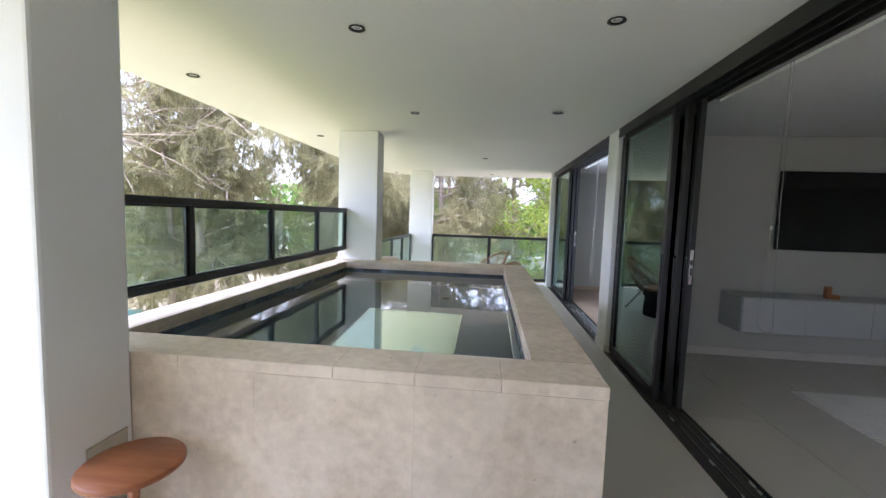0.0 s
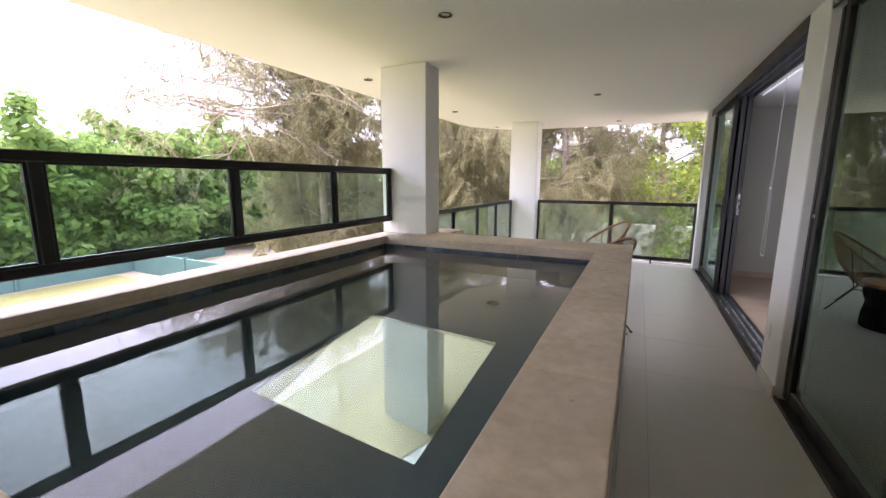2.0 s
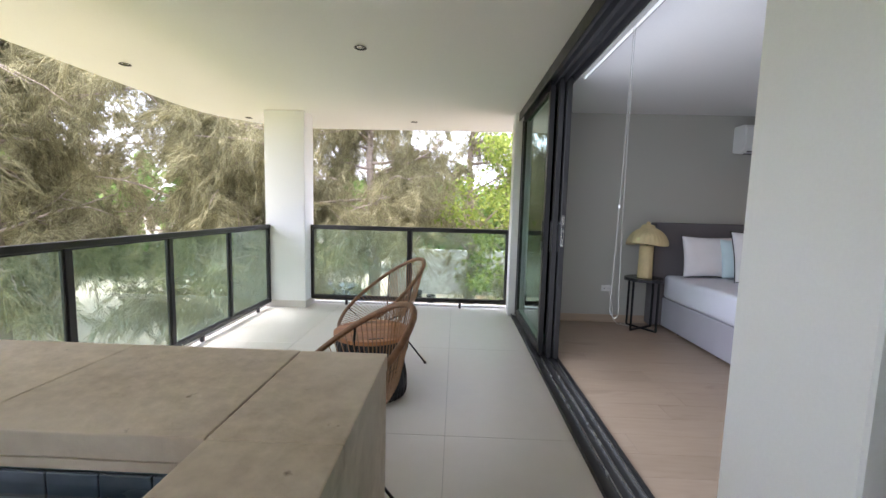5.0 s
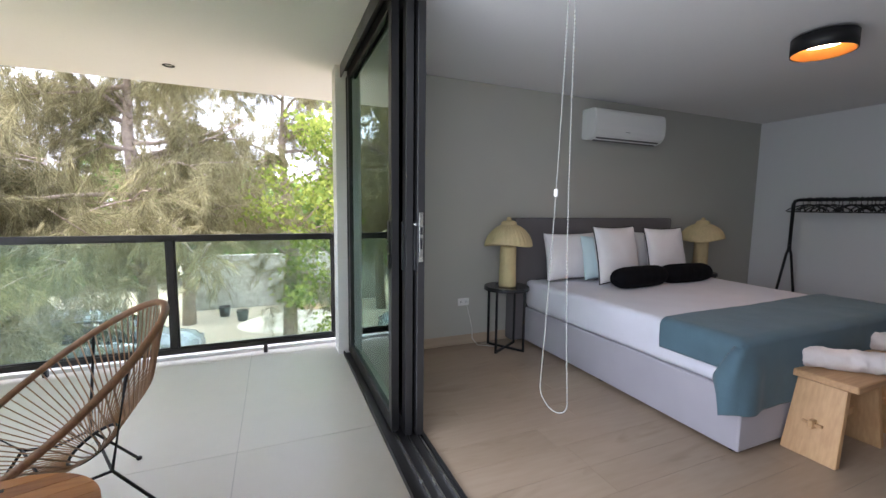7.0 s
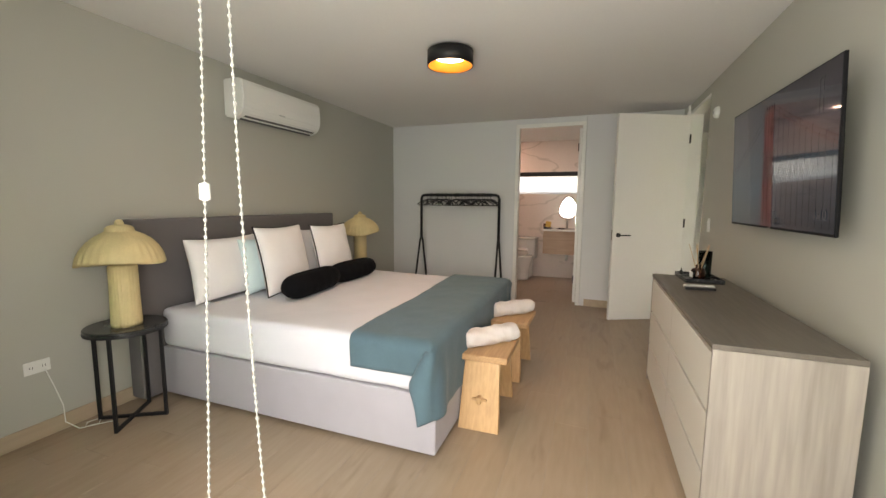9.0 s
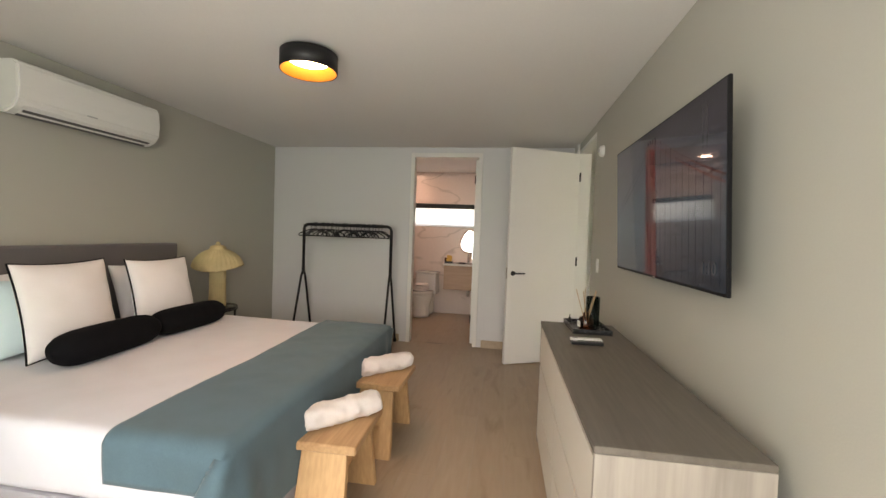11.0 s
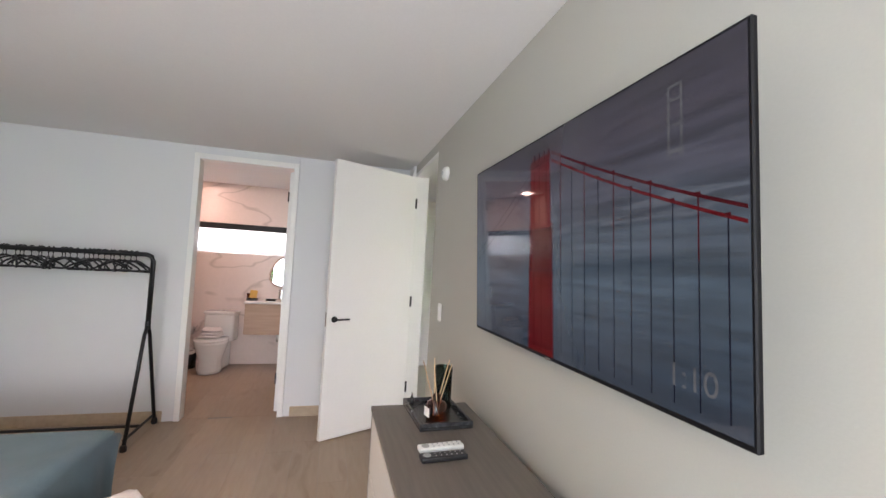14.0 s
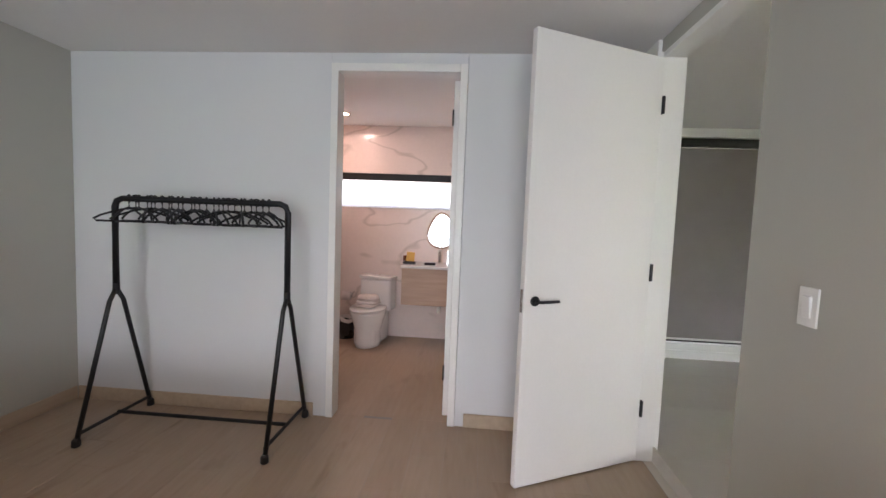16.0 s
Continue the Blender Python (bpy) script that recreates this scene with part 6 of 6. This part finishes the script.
def casuarina(at, height, spread, seed, tufts=1000, blades_each=48, low=0.24, rise=(0.1, 0.7), twigs=4, girth=0.24, side=None, label="feathery olive-brown casuarina tree with drooping needles", blade=0.0047):
    """Tall trunk, rising limbs, and fine needles hanging in tufts."""
    rng = np.random.default_rng(seed)
    t = thing("casuarina_tree", at, label, "tree", "casuarina trees")
    wood_bm = tube([(0, 0, -0.2), (0.1, 0.05, height * 0.3), (-0.1, 0.1, height * 0.65), (0.05, 0, height)], girth, 9, None, False, 0.03)
    tips = []
    for k in range(30):
        z = height * (low + (0.96 - low) * (k + rng.random()) / 30)
        a = rng.random() * math.tau if side is None else rng.normal(side, 1.0)
        reach = spread * (1.05 - 0.65 * (z / height)) * rng.uniform(0.6, 1.1)
        pts = limb((0, 0, z), (math.cos(a), math.sin(a), rng.uniform(*rise)), reach, 0.06, rng, 0.04 + 0.1 * (rise[0] > 0.3), 6)
        tube(pts, 0.23 * girth, 5, wood_bm, False, 0.012)
        for q in pts[2:]:
            tips.append((q, 1.0))
        for _ in range(twigs):
            s = pts[int(rng.integers(2, len(pts)))]
            sub = limb(s, (math.cos(a + rng.normal(0, 0.9)), math.sin(a + rng.normal(0, 0.9)), rng.uniform(-0.3, 0.6)), reach * 0.45, 0.03, rng, 0.08, 4)
            tube(sub, 0.018, 4, wood_bm, False, 0.005)
            tips += [(q, 0.8) for q in sub[1:]]
    part("trunk", wood_bm, BARK, t, "grey-brown trunk and branches", True)
    picks = rng.integers(0, len(tips), tufts)
    blades = []
    for i in picks:
        q, s = tips[i]
        c = np.array(q) + rng.normal(0, 0.20, 3)
        n = blades_each
        # a limp twig that carries its needles like a horse's tail
        way = np.array([rng.normal(0, 0.55), rng.normal(0, 0.55), rng.uniform(-1.0, 0.15)])
        way /= np.linalg.norm(way)
        reach = rng.uniform(0.35, 0.8) * s
        along = rng.uniform(0, 1, n)
        sag = np.array([0, 0, -0.35])
        p0 = c + way * (along * reach)[:, None] + sag * (along ** 2 * reach)[:, None] + rng.normal(0, 0.030, (n, 3))
        d = way * 0.9 + sag * (0.5 + along)[:, None] + rng.normal(0, 0.34, (n, 3))
        d /= np.linalg.norm(d, axis=1)[:, None]
        p1 = p0 + d * (rng.uniform(0.14, 0.34, n) * s)[:, None]
        flank = np.cross(d, rng.normal(0, 1, (n, 3)))
        flank /= np.linalg.norm(flank, axis=1)[:, None]
        w = blade
        blades.append(np.stack([p0 - flank * w, p0 + flank * w, p1 + flank * w * 0.4, p1 - flank * w * 0.4], 1))
    quads("crown", np.concatenate(blades), NEEDLE, t, "olive-brown drooping needles")
    return t


def broadleaf(at, height, spread, seed, leaves=5200, mat=None, size=0.11, label="dense green broad-leaved tree", name="broadleaf_tree", low=0.18):
    """Short trunk, forking limbs and leaves gathered in clumps with gaps."""
    rng = np.random.default_rng(seed)
    t = thing(name, at, label, "tree", "garden trees")
    wood_bm = tube([(0, 0, -0.2), (0.08, 0, height * 0.25), (0, 0.1, height * 0.7)], 0.16, 8, None, False, 0.05)
    clumps = []
    for k in range(34):
        a, z = rng.random() * math.tau, height * rng.uniform(low, 0.95)
        bulge = math.sin(min(1, z / height) * math.pi * 0.85) ** 0.6
        reach = spread * bulge * rng.uniform(0.35, 1.0)
        pts = limb((0, 0, min(z * 0.7, height * 0.65)), (math.cos(a) * reach, math.sin(a) * reach, z - min(z * 0.7, height * 0.65)), max(0.6, math.hypot(reach, z * 0.3)), 0.03, rng, 0.0, 4)
        tube(pts, 0.035, 4, wood_bm, False, 0.008)
        clumps += [(pts[-1], rng.uniform(0.35, 0.75)), (pts[-2], rng.uniform(0.3, 0.6)), (pts[-1] + Vector(rng.normal(0, 0.5, 3)), rng.uniform(0.25, 0.5))]
    part("trunk", wood_bm, BARK, t, "brown trunk and limbs", True)
    pick = rng.integers(0, len(clumps), leaves)
    cen = np.array([clumps[i][0] for i in pick])
    rad = np.array([clumps[i][1] for i in pick])
    off = rng.normal(0, 1, (leaves, 3))
    off /= np.linalg.norm(off, axis=1)[:, None]
    p = cen + off * (rad * rng.uniform(0.3, 1.3, leaves) * spread / 2.4)[:, None] * np.array([1, 1, 0.75])
    nrm = off + rng.normal(0, 0.6, (leaves, 3)) + np.array([0, 0, 0.4])
    u = np.cross(nrm, rng.normal(0, 1, (leaves, 3)))
    u /= np.linalg.norm(u, axis=1)[:, None]
    v = np.cross(nrm, u)
    v /= np.linalg.norm(v, axis=1)[:, None]
    s = size * rng.uniform(0.6, 1.3, leaves)[:, None]
    c = np.stack([p - u * s, p - v * s * 0.55, p + u * s, p + v * s * 0.55], 1)
    quads("crown", c, mat or LEAF, t, "green leaves in clumps")
    return t


ground = bmesh.new()
ground.faces.new([ground.verts.new(c) for c in ((-2500, -2500, GZ), (2500, -2500, GZ), (2500, 2500, GZ), (-2500, 2500, GZ))])
structure("ground", ground, GROUND, "bare sandy earth with dry patches")
structure("lawn", bx(-21.5, -2.9, -30, 11.5, GZ, GZ + 0.03), LAWN, "mown yellow-green lawn")
FENCE = material("teal_fence_panel", (0.10, 0.20, 0.19), 0.6, 0, 20, 0.12, 0.1, 1.0)
fence = thing("garden_fence", (-22, 0, GZ), "low teal garden wall at the far side of the lawn", "fence")
for k in range(9):
    part("fence_panel", bx(0, 0.12, -24 + k * 4.6, -19.5 + k * 4.6, 0, 1.0, 0.01), FENCE, fence)
    part("fence_post", bx(-0.05, 0.17, -19.49 + k * 4.6, -19.41 + k * 4.6, 0, 1.06, 0.01), FENCE, fence)
fence2 = thing("garden_fence", (-16, 12.4, GZ), "low teal garden wall beside the trees", "fence")
for k in range(3):
    part("fence_panel", bx(-5.8 + k * 4.2, -1.7 + k * 4.2, 0, 0.12, 0, 1.0, 0.01), FENCE, fence2)
    part("fence_post", bx(-1.69 + k * 4.2, -1.61 + k * 4.2, -0.05, 0.17, 0, 1.06, 0.01), FENCE, fence2)

# casuarinas beyond the balcony's end and corner
for k, (x, y, h, s) in enumerate(((-9.5, 12.5, 9.6, 3.6), (-5.2, 14.0, 9.2, 3.8), (-6.6, 18.5, 10.5, 4.2), (-1.6, 15.6, 9.0, 3.9), (1.4, 19.0, 9.5, 4.0), (-12.5, 17.0, 11.0, 4.2), (-2.0, 22.5, 11.0, 4.5))):
    casuarina((x, y, GZ), h, s, 11 + k, (2500, 2100, 1500, 2000, 1600, 1700, 1200)[k], 56, (0.2, 0.2, 0.2, 0.3, 0.18, 0.2, 0.2)[k], blade=(0.0068, 0.0047, 0.006, 0.0047, 0.005, 0.0075, 0.006)[k])
casuarina((-15.5, 19.5, GZ), 11.0, 4.4, 61, 1300, 50, 0.15, blade=0.009)
casuarina((-4.0, 13.1, GZ), 6.4, 3.0, 47, 1900, 56, 0.14)
casuarina((-10.4, 12.3, GZ), 9.2, 8.6, 31, 1500, 18, 0.58, (0.15, 0.7), 9, 0.13, -1.9, "sparse casuarina with thin wispy branches against the sky")
broadleaf((3.3, 15.2, GZ), 8.2, 2.5, 41, 15000, LIME, 0.066, "lime-green leafy tree by the yard", "leafy_tree", 0.10)
broadleaf((6.5, 17.5, GZ), 8.6, 2.8, 42, 12000, LIME, 0.075, "lime-green leafy tree by the yard", "leafy_tree", 0.2)
first = [broadleaf((-25.5, 9, GZ), 6.6, 3.6, 51, 10000, LEAF, 0.225, low=0.04), broadleaf((-27, 16, GZ), 7.4, 3.8, 52, 10000, LEAF, 0.225, low=0.04), broadleaf((-24.5, 2, GZ), 5.8, 3.6, 53, 10000, LEAF, 0.225, low=0.04), broadleaf((-30, -8, GZ), 9.0, 3.6, 54, 9000, LIME, 0.225, "light green crown rising above the hedge", "broadleaf_tree", 0.1)]
rng = random.Random(5)
for k in range(34):
    y = -30 + k * 1.9
    x = -25.2 - 2.6 * (k % 3) + rng.uniform(-0.8, 0.8)
    c = copy_thing(first[k % 4 if k % 7 == 3 else k % 3], pose(x, y, GZ, 0, 0, rng.uniform(0, 360)))
    c.scale = (rng.uniform(0.85, 1.2),) * 3
for k in range(12):
    copy_thing(first[k % 3], pose(-20 + k * 4.4 + rng.uniform(-1, 1), 30 + rng.uniform(-2, 3), GZ, 0, 0, rng.uniform(0, 360)))


# ---------------------------------------------------------------- patio under the balcony and the yard
PATIO = material("pale_patio_stone", (0.55, 0.47, 0.31), 0.7, 0, 20, 0.06, 0.2, 2)
structure("patio", bx(-2.88, 1.6, -4, 9.4, GZ, GZ + 0.04), PATIO, "pale stone patio under the balcony")
structure("patio_wall", bx(1.62, 1.8, -4, 9.2, GZ, -0.285), WHITE, "white ground floor wall")
for n, d in (("patio_column_1", (-1.85, -1.5, 1.3, 1.65)), ("patio_column_2", (-1.75, -1.2, 4.9, 5.3)), ("patio_column_3", (-1.7, -1.2, 9.0, 9.3))):
    structure(n, bx(*d, GZ + 0.04, -0.285), WHITE, "white ground floor column")
sl = thing("sun_lounger", (-0.9, 4.3, GZ + 0.04), "white sun lounger on the patio", "lounger", "", 60)
SLING = woven("white_sling", (0.75, 0.75, 0.73), 300)
part("bed_sling", bx(-0.9, 0.35, -0.29, 0.29, 0.29, 0.305, 0.005), SLING, sl)
part("back_sling", turned(bx(0, 0.65, -0.29, 0.29, 0, 0.015, 0.005), pose(0.35, 0, 0.295, 0, -38, 0)), SLING, sl)
for s in (-1, 1):
    part("side_rail", tube([(-0.92, s * 0.3, 0.29), (0.36, s * 0.3, 0.29)], 0.016, 8), STEEL, sl)
    part("back_rail", tube([(0.36, s * 0.3, 0.29), (0.88, s * 0.3, 0.70)], 0.016, 8), STEEL, sl)
    for x in (-0.8, 0.3):
        part("leg", tube([(x, s * 0.3, 0.29), (x, s * 0.31, 0.0)], 0.014, 8), STEEL, sl)

PAINT = material("silver_car_paint", (0.42, 0.47, 0.52), 0.25, 0.5, 200, 0.03, 0, 2)
WPAINT = material("white_car_paint", (0.72, 0.73, 0.74), 0.25, 0, 200, 0.03, 0, 2)
TYRE = material("rubber_tyre", (0.02, 0.02, 0.02), 0.85, 0, 60, 0.1, 0.2)
CARGLASS = material("dark_car_glass", (0.02, 0.025, 0.03), 0.08, 0, 40, 0.05)


def loft(stations, mat, name, parent, label=""):
    """A body from cross-sections (x, half width, bottom, top, shoulder height)."""
    bm = bmesh.new()
    rings = []
    for x, w, z0, z1, wt in stations:
        zs = z0 + (z1 - z0) * 0.55
        ring = [(w * 0.92, z0), (w, z0 + (zs - z0) * 0.4), (w, zs), (wt, z1 - 0.03), (wt * 0.8, z1), (-wt * 0.8, z1), (-wt, z1 - 0.03), (-w, zs), (-w, z0 + (zs - z0) * 0.4), (-w * 0.92, z0)]
        rings.append([bm.verts.new((x, y, z)) for y, z in ring])
    for a, b in zip(rings, rings[1:]):
        for k in range(len(a)):
            j = (k + 1) % len(a)
            bm.faces.new((a[k], a[j], b[j], b[k]))
    bm.faces.new(rings[0])
    bm.faces.new(rings[-1])
    return part(name, bm, mat, parent, label, True)


def parked_car(at, rz, paint, label):
    c = thing("parked_car", at, label, "car", "parked cars", rz)
    body = loft(((-2.2, 0.72, 0.42, 0.78, 0.62), (-2.05, 0.84, 0.30, 0.96, 0.78), (-1.2, 0.88, 0.25, 1.0, 0.80), (0.0, 0.89, 0.25, 0.98, 0.82), (1.0, 0.88, 0.25, 0.98, 0.80), (1.95, 0.84, 0.28, 0.86, 0.74), (2.2, 0.70, 0.38, 0.70, 0.58)), paint, "body", c)
    loft(((-2.0, 0.70, 0.95, 1.06, 0.66), (-1.75, 0.74, 0.95, 1.42, 0.60), (-0.8, 0.76, 0.95, 1.52, 0.62), (0.2, 0.76, 0.95, 1.50, 0.62), (0.55, 0.75, 0.95, 1.36, 0.62), (1.15, 0.73, 0.95, 1.0, 0.68)), CARGLASS, "windows", c, "dark car windows")
    part("roof", bx(-1.7, 0.35, -0.60, 0.60, 1.49, 1.535, 0.03, None, 2), paint, c)
    for x in (-1.55, -0.65, 0.4):
        for s in (-1, 1):
            part("pillar", tube([(x, s * 0.765, 0.98), (x - 0.03, s * 0.62, 1.5)], 0.035, 6), paint, c)
    for x in (-1.35, 1.35):
        for s in (-1, 1):
            w = part("wheel", turned(lathe([(0.12, -0.1), (0.31, -0.1), (0.33, -0.06), (0.33, 0.06), (0.31, 0.1), (0.12, 0.1)], 28), pose(x, s * 0.80, 0.33, 90, 0, 0)), TYRE, c, "black tyre", True)
            part("rim", turned(lathe([(0.0, -0.09), (0.19, -0.08), (0.2, 0.09), (0.0, 0.105)], 10), pose(x, s * 0.81, 0.33, 90, 0, 0)), STEEL, w)
    for s in (-1, 1):
        part("headlight", bx(2.02, 2.16, s * 0.62 - 0.14, s * 0.62 + 0.14, 0.60, 0.74, 0.03, None, 2), CLEAR, c)
        part("tail_light", bx(-2.17, -2.06, s * 0.70 - 0.08, s * 0.70 + 0.08, 0.66, 0.90, 0.02), material("red_lens", (0.35, 0.02, 0.02), 0.2), c)
        part("mirror", bx(0.72, 0.84, s * 0.98 - 0.09, s * 0.98 + 0.07, 0.95, 1.08, 0.03), paint, c)
    part("roof_rail", tube([(-1.6, 0.55, 1.56), (0.2, 0.55, 1.56)], 0.018, 6), STEEL, c)
    part("roof_rail", tube([(-1.6, -0.55, 1.56), (0.2, -0.55, 1.56)], 0.018, 6), STEEL, c)
    return c


parked_car((-3.2, 18.3, GZ), -12, PAINT, "silver-blue estate car parked in the sandy yard")
parked_car((6.2, 19.6, GZ), 100, WPAINT, "white car parked in the sandy yard")
structure("yard_wall", bx(-2.4, 9.0, 24.6, 24.9, GZ, GZ + 2.3), material("weathered_white_wall", (0.62, 0.60, 0.55), 0.85, 0, 6, 0.15, 0.3, 0.9, dark=(0.30, 0.28, 0.24)), "weathered white wall behind the yard")
POT = material("dark_plastic_pot", (0.04, 0.035, 0.03), 0.7)
for x, y in ((-0.2, 22.4), (-0.9, 23.3), (1.5, 24.0)):
    p = thing("plant_pot", (x, y, GZ), "dark plastic plant pot standing in the yard", "pot", "plant pots")
    part("pot", lathe([(0, 0), (0.17, 0), (0.22, 0.4), (0.2, 0.4), (0.16, 0.3), (0, 0.3)], 20), POT, p)
trough = thing("wooden_pallet", (3.0, 23.2, GZ), "weathered wooden frame lying in the yard", "pallet")
for k in range(5):
    part("board", bx(-1.0, 1.0, -0.4 + k * 0.2, -0.27 + k * 0.2, 0.1, 0.13, 0.004), OAKTOP, trough)
for x in (-0.9, 0, 0.9):
    part("bearer", bx(x - 0.05, x + 0.05, -0.42, 0.55, 0.0, 0.099), OAKTOP, trough)
heap = bmesh.new()
rows_ = []
for i in range(9):
    rr_ = 1.5 * i / 8
    rows_.append([heap.verts.new((rr_ * 1.5 * math.cos(k * math.tau / 28), rr_ * math.sin(k * math.tau / 28), max(0.0, 0.34 * (1 - (rr_ / 1.5) ** 1.3) + (0.07 * noise.noise(Vector((rr_ * 2.5, k * 0.9, 2))) if 0 < i < 8 else 0)))) for k in range(28)])
for a, b in zip(rows_[1:], rows_[2:]):
    for k in range(28):
        heap.faces.new((a[k], a[(k + 1) % 28], b[(k + 1) % 28], b[k]))
heap.faces.new(rows_[1])
mound = thing("sand_heap", (1.9, 21.6, GZ), "low heap of pale sand and rubble in the yard", "sand heap")
part("sand", heap, material("pale_sand", (0.60, 0.54, 0.44), 0.95, 0, 14, 0.2, 0.6, 1.5), mound, "", True)
gate = thing("wire_fence", (-9.0, 21.5, GZ), "grey metal fence among the trees", "fence")
for k in range(7):
    part("post", tube([(k * 0.9, 0, 0), (k * 0.9, 0, 1.3)], 0.03, 6), STEEL, gate)
for z in (0.4, 1.2):
    part("rail", tube([(0, 0, z), (5.4, 0, z)], 0.02, 6), STEEL, gate)

# ---------------------------------------------------------------- floors, piece by piece
def floor_pieces(name, base_label, x_cuts, y_cuts_for, thick, mat, gap, piece, z=0.0):
    """Pieces on one sheet of grout, alike ones sharing a mesh."""
    x0, x1 = x_cuts[0], x_cuts[-1]
    ys = y_cuts_for(0)
    base = structure(name, bx(x0, x1, ys[0], ys[-1], z - 0.0115, z - 0.0018), GROUT, base_label)
    shared = {}
    for i, (a, b) in enumerate(zip(x_cuts, x_cuts[1:])):
        ys = y_cuts_for(i)
        for c, d in zip(ys, ys[1:]):
            w, h = round(b - a - gap, 3), round(d - c - gap, 3)
            if w < 0.02 or h < 0.02:
                continue
            if (w, h) not in shared:
                me = bpy.data.meshes.new(piece)
                bm = bx(-w / 2, w / 2, -h / 2, h / 2, -0.0085, 0.0, 0.0008)
                bm.to_mesh(me)
                bm.free()
                me.materials.append(mat)
                shared[w, h] = me
            ob = new(piece, shared[w, h])
            ob.parent = base
            ob.location = ((a + b) / 2, (c + d) / 2, z)
    return base


floor_pieces("floor_balcony", "pale grey-beige porcelain tile floor of the balcony", [-1.625, -1.44, -0.69, 0.06, 0.81, FX0 - 0.001], lambda i: [-4.0, -2.8, -1.3, 0.2, 1.36], 0.01, TILE, 0.002, "floor_tile")
floor_pieces("floor_balcony_side", "pale grey-beige porcelain tile floor beside the pool", [0.66, 0.81, FX0 - 0.001], lambda i: [1.361, 1.7, 3.2, 4.7, 5.47], 0.01, TILE, 0.002, "floor_tile")
floor_pieces("floor_balcony_north", "pale grey-beige porcelain tile floor of the balcony", [-1.625, -1.44, -0.69, 0.06, 0.81, FX0 - 0.001], lambda i: [5.471, 6.2, 7.7, 9.2, 9.34], 0.01, TILE, 0.002, "floor_tile")
floor_pieces("floor_living", "pale grey-beige porcelain tile floor of the living room and hall", [1.805, 2.4, 3.15, 3.9, 4.65, 5.4, 6.15, 6.9, 7.65, 8.4, 8.93], lambda i: [-4.0, -2.8, -1.3, 0.2, 1.7, 3.2, 4.9], 0.01, TILE, 0.002, "floor_tile")
rows_y = [4.902 + 0.2 * k for k in range(21)] + [8.95]
flip = random.Random(8)


def plank_floor(name, label, x0, x1, y_edges):
    base = structure(name, bx(x0, x1, y_edges[0], y_edges[-1], -0.0115, -0.0012), GROUT, label)
    shared = {}
    for c, d in zip(y_edges, y_edges[1:]):
        x = x0 - flip.uniform(0, 1.1)
        while x < x1:
            a, b = max(x, x0), min(x + 1.2, x1)
            w, h = round(b - a - 0.0012, 3), round(d - c - 0.0012, 3)
            if w > 0.03 and h > 0.02:
                if (w, h) not in shared:
                    me = bpy.data.meshes.new("plank")
                    bm = bx(-w / 2, w / 2, -h / 2, h / 2, -0.0085, 0.0, 0.0005)
                    bm.to_mesh(me)
                    bm.free()
                    me.materials.append(PLANK)
                    shared[w, h] = me
                ob = new("plank", shared[w, h])
                ob.parent = base
                ob.location = ((a + b) / 2, (c + d) / 2, 0)
            x += 1.2


plank_floor("floor_bedroom", "light brown wood-look plank tile floor of the bedroom", 1.805, EAST + 0.05, rows_y)
plank_floor("floor_bathroom", "light brown wood-look plank tile floor of the bathroom", EAST + 0.051, BX, rows_y[:15])
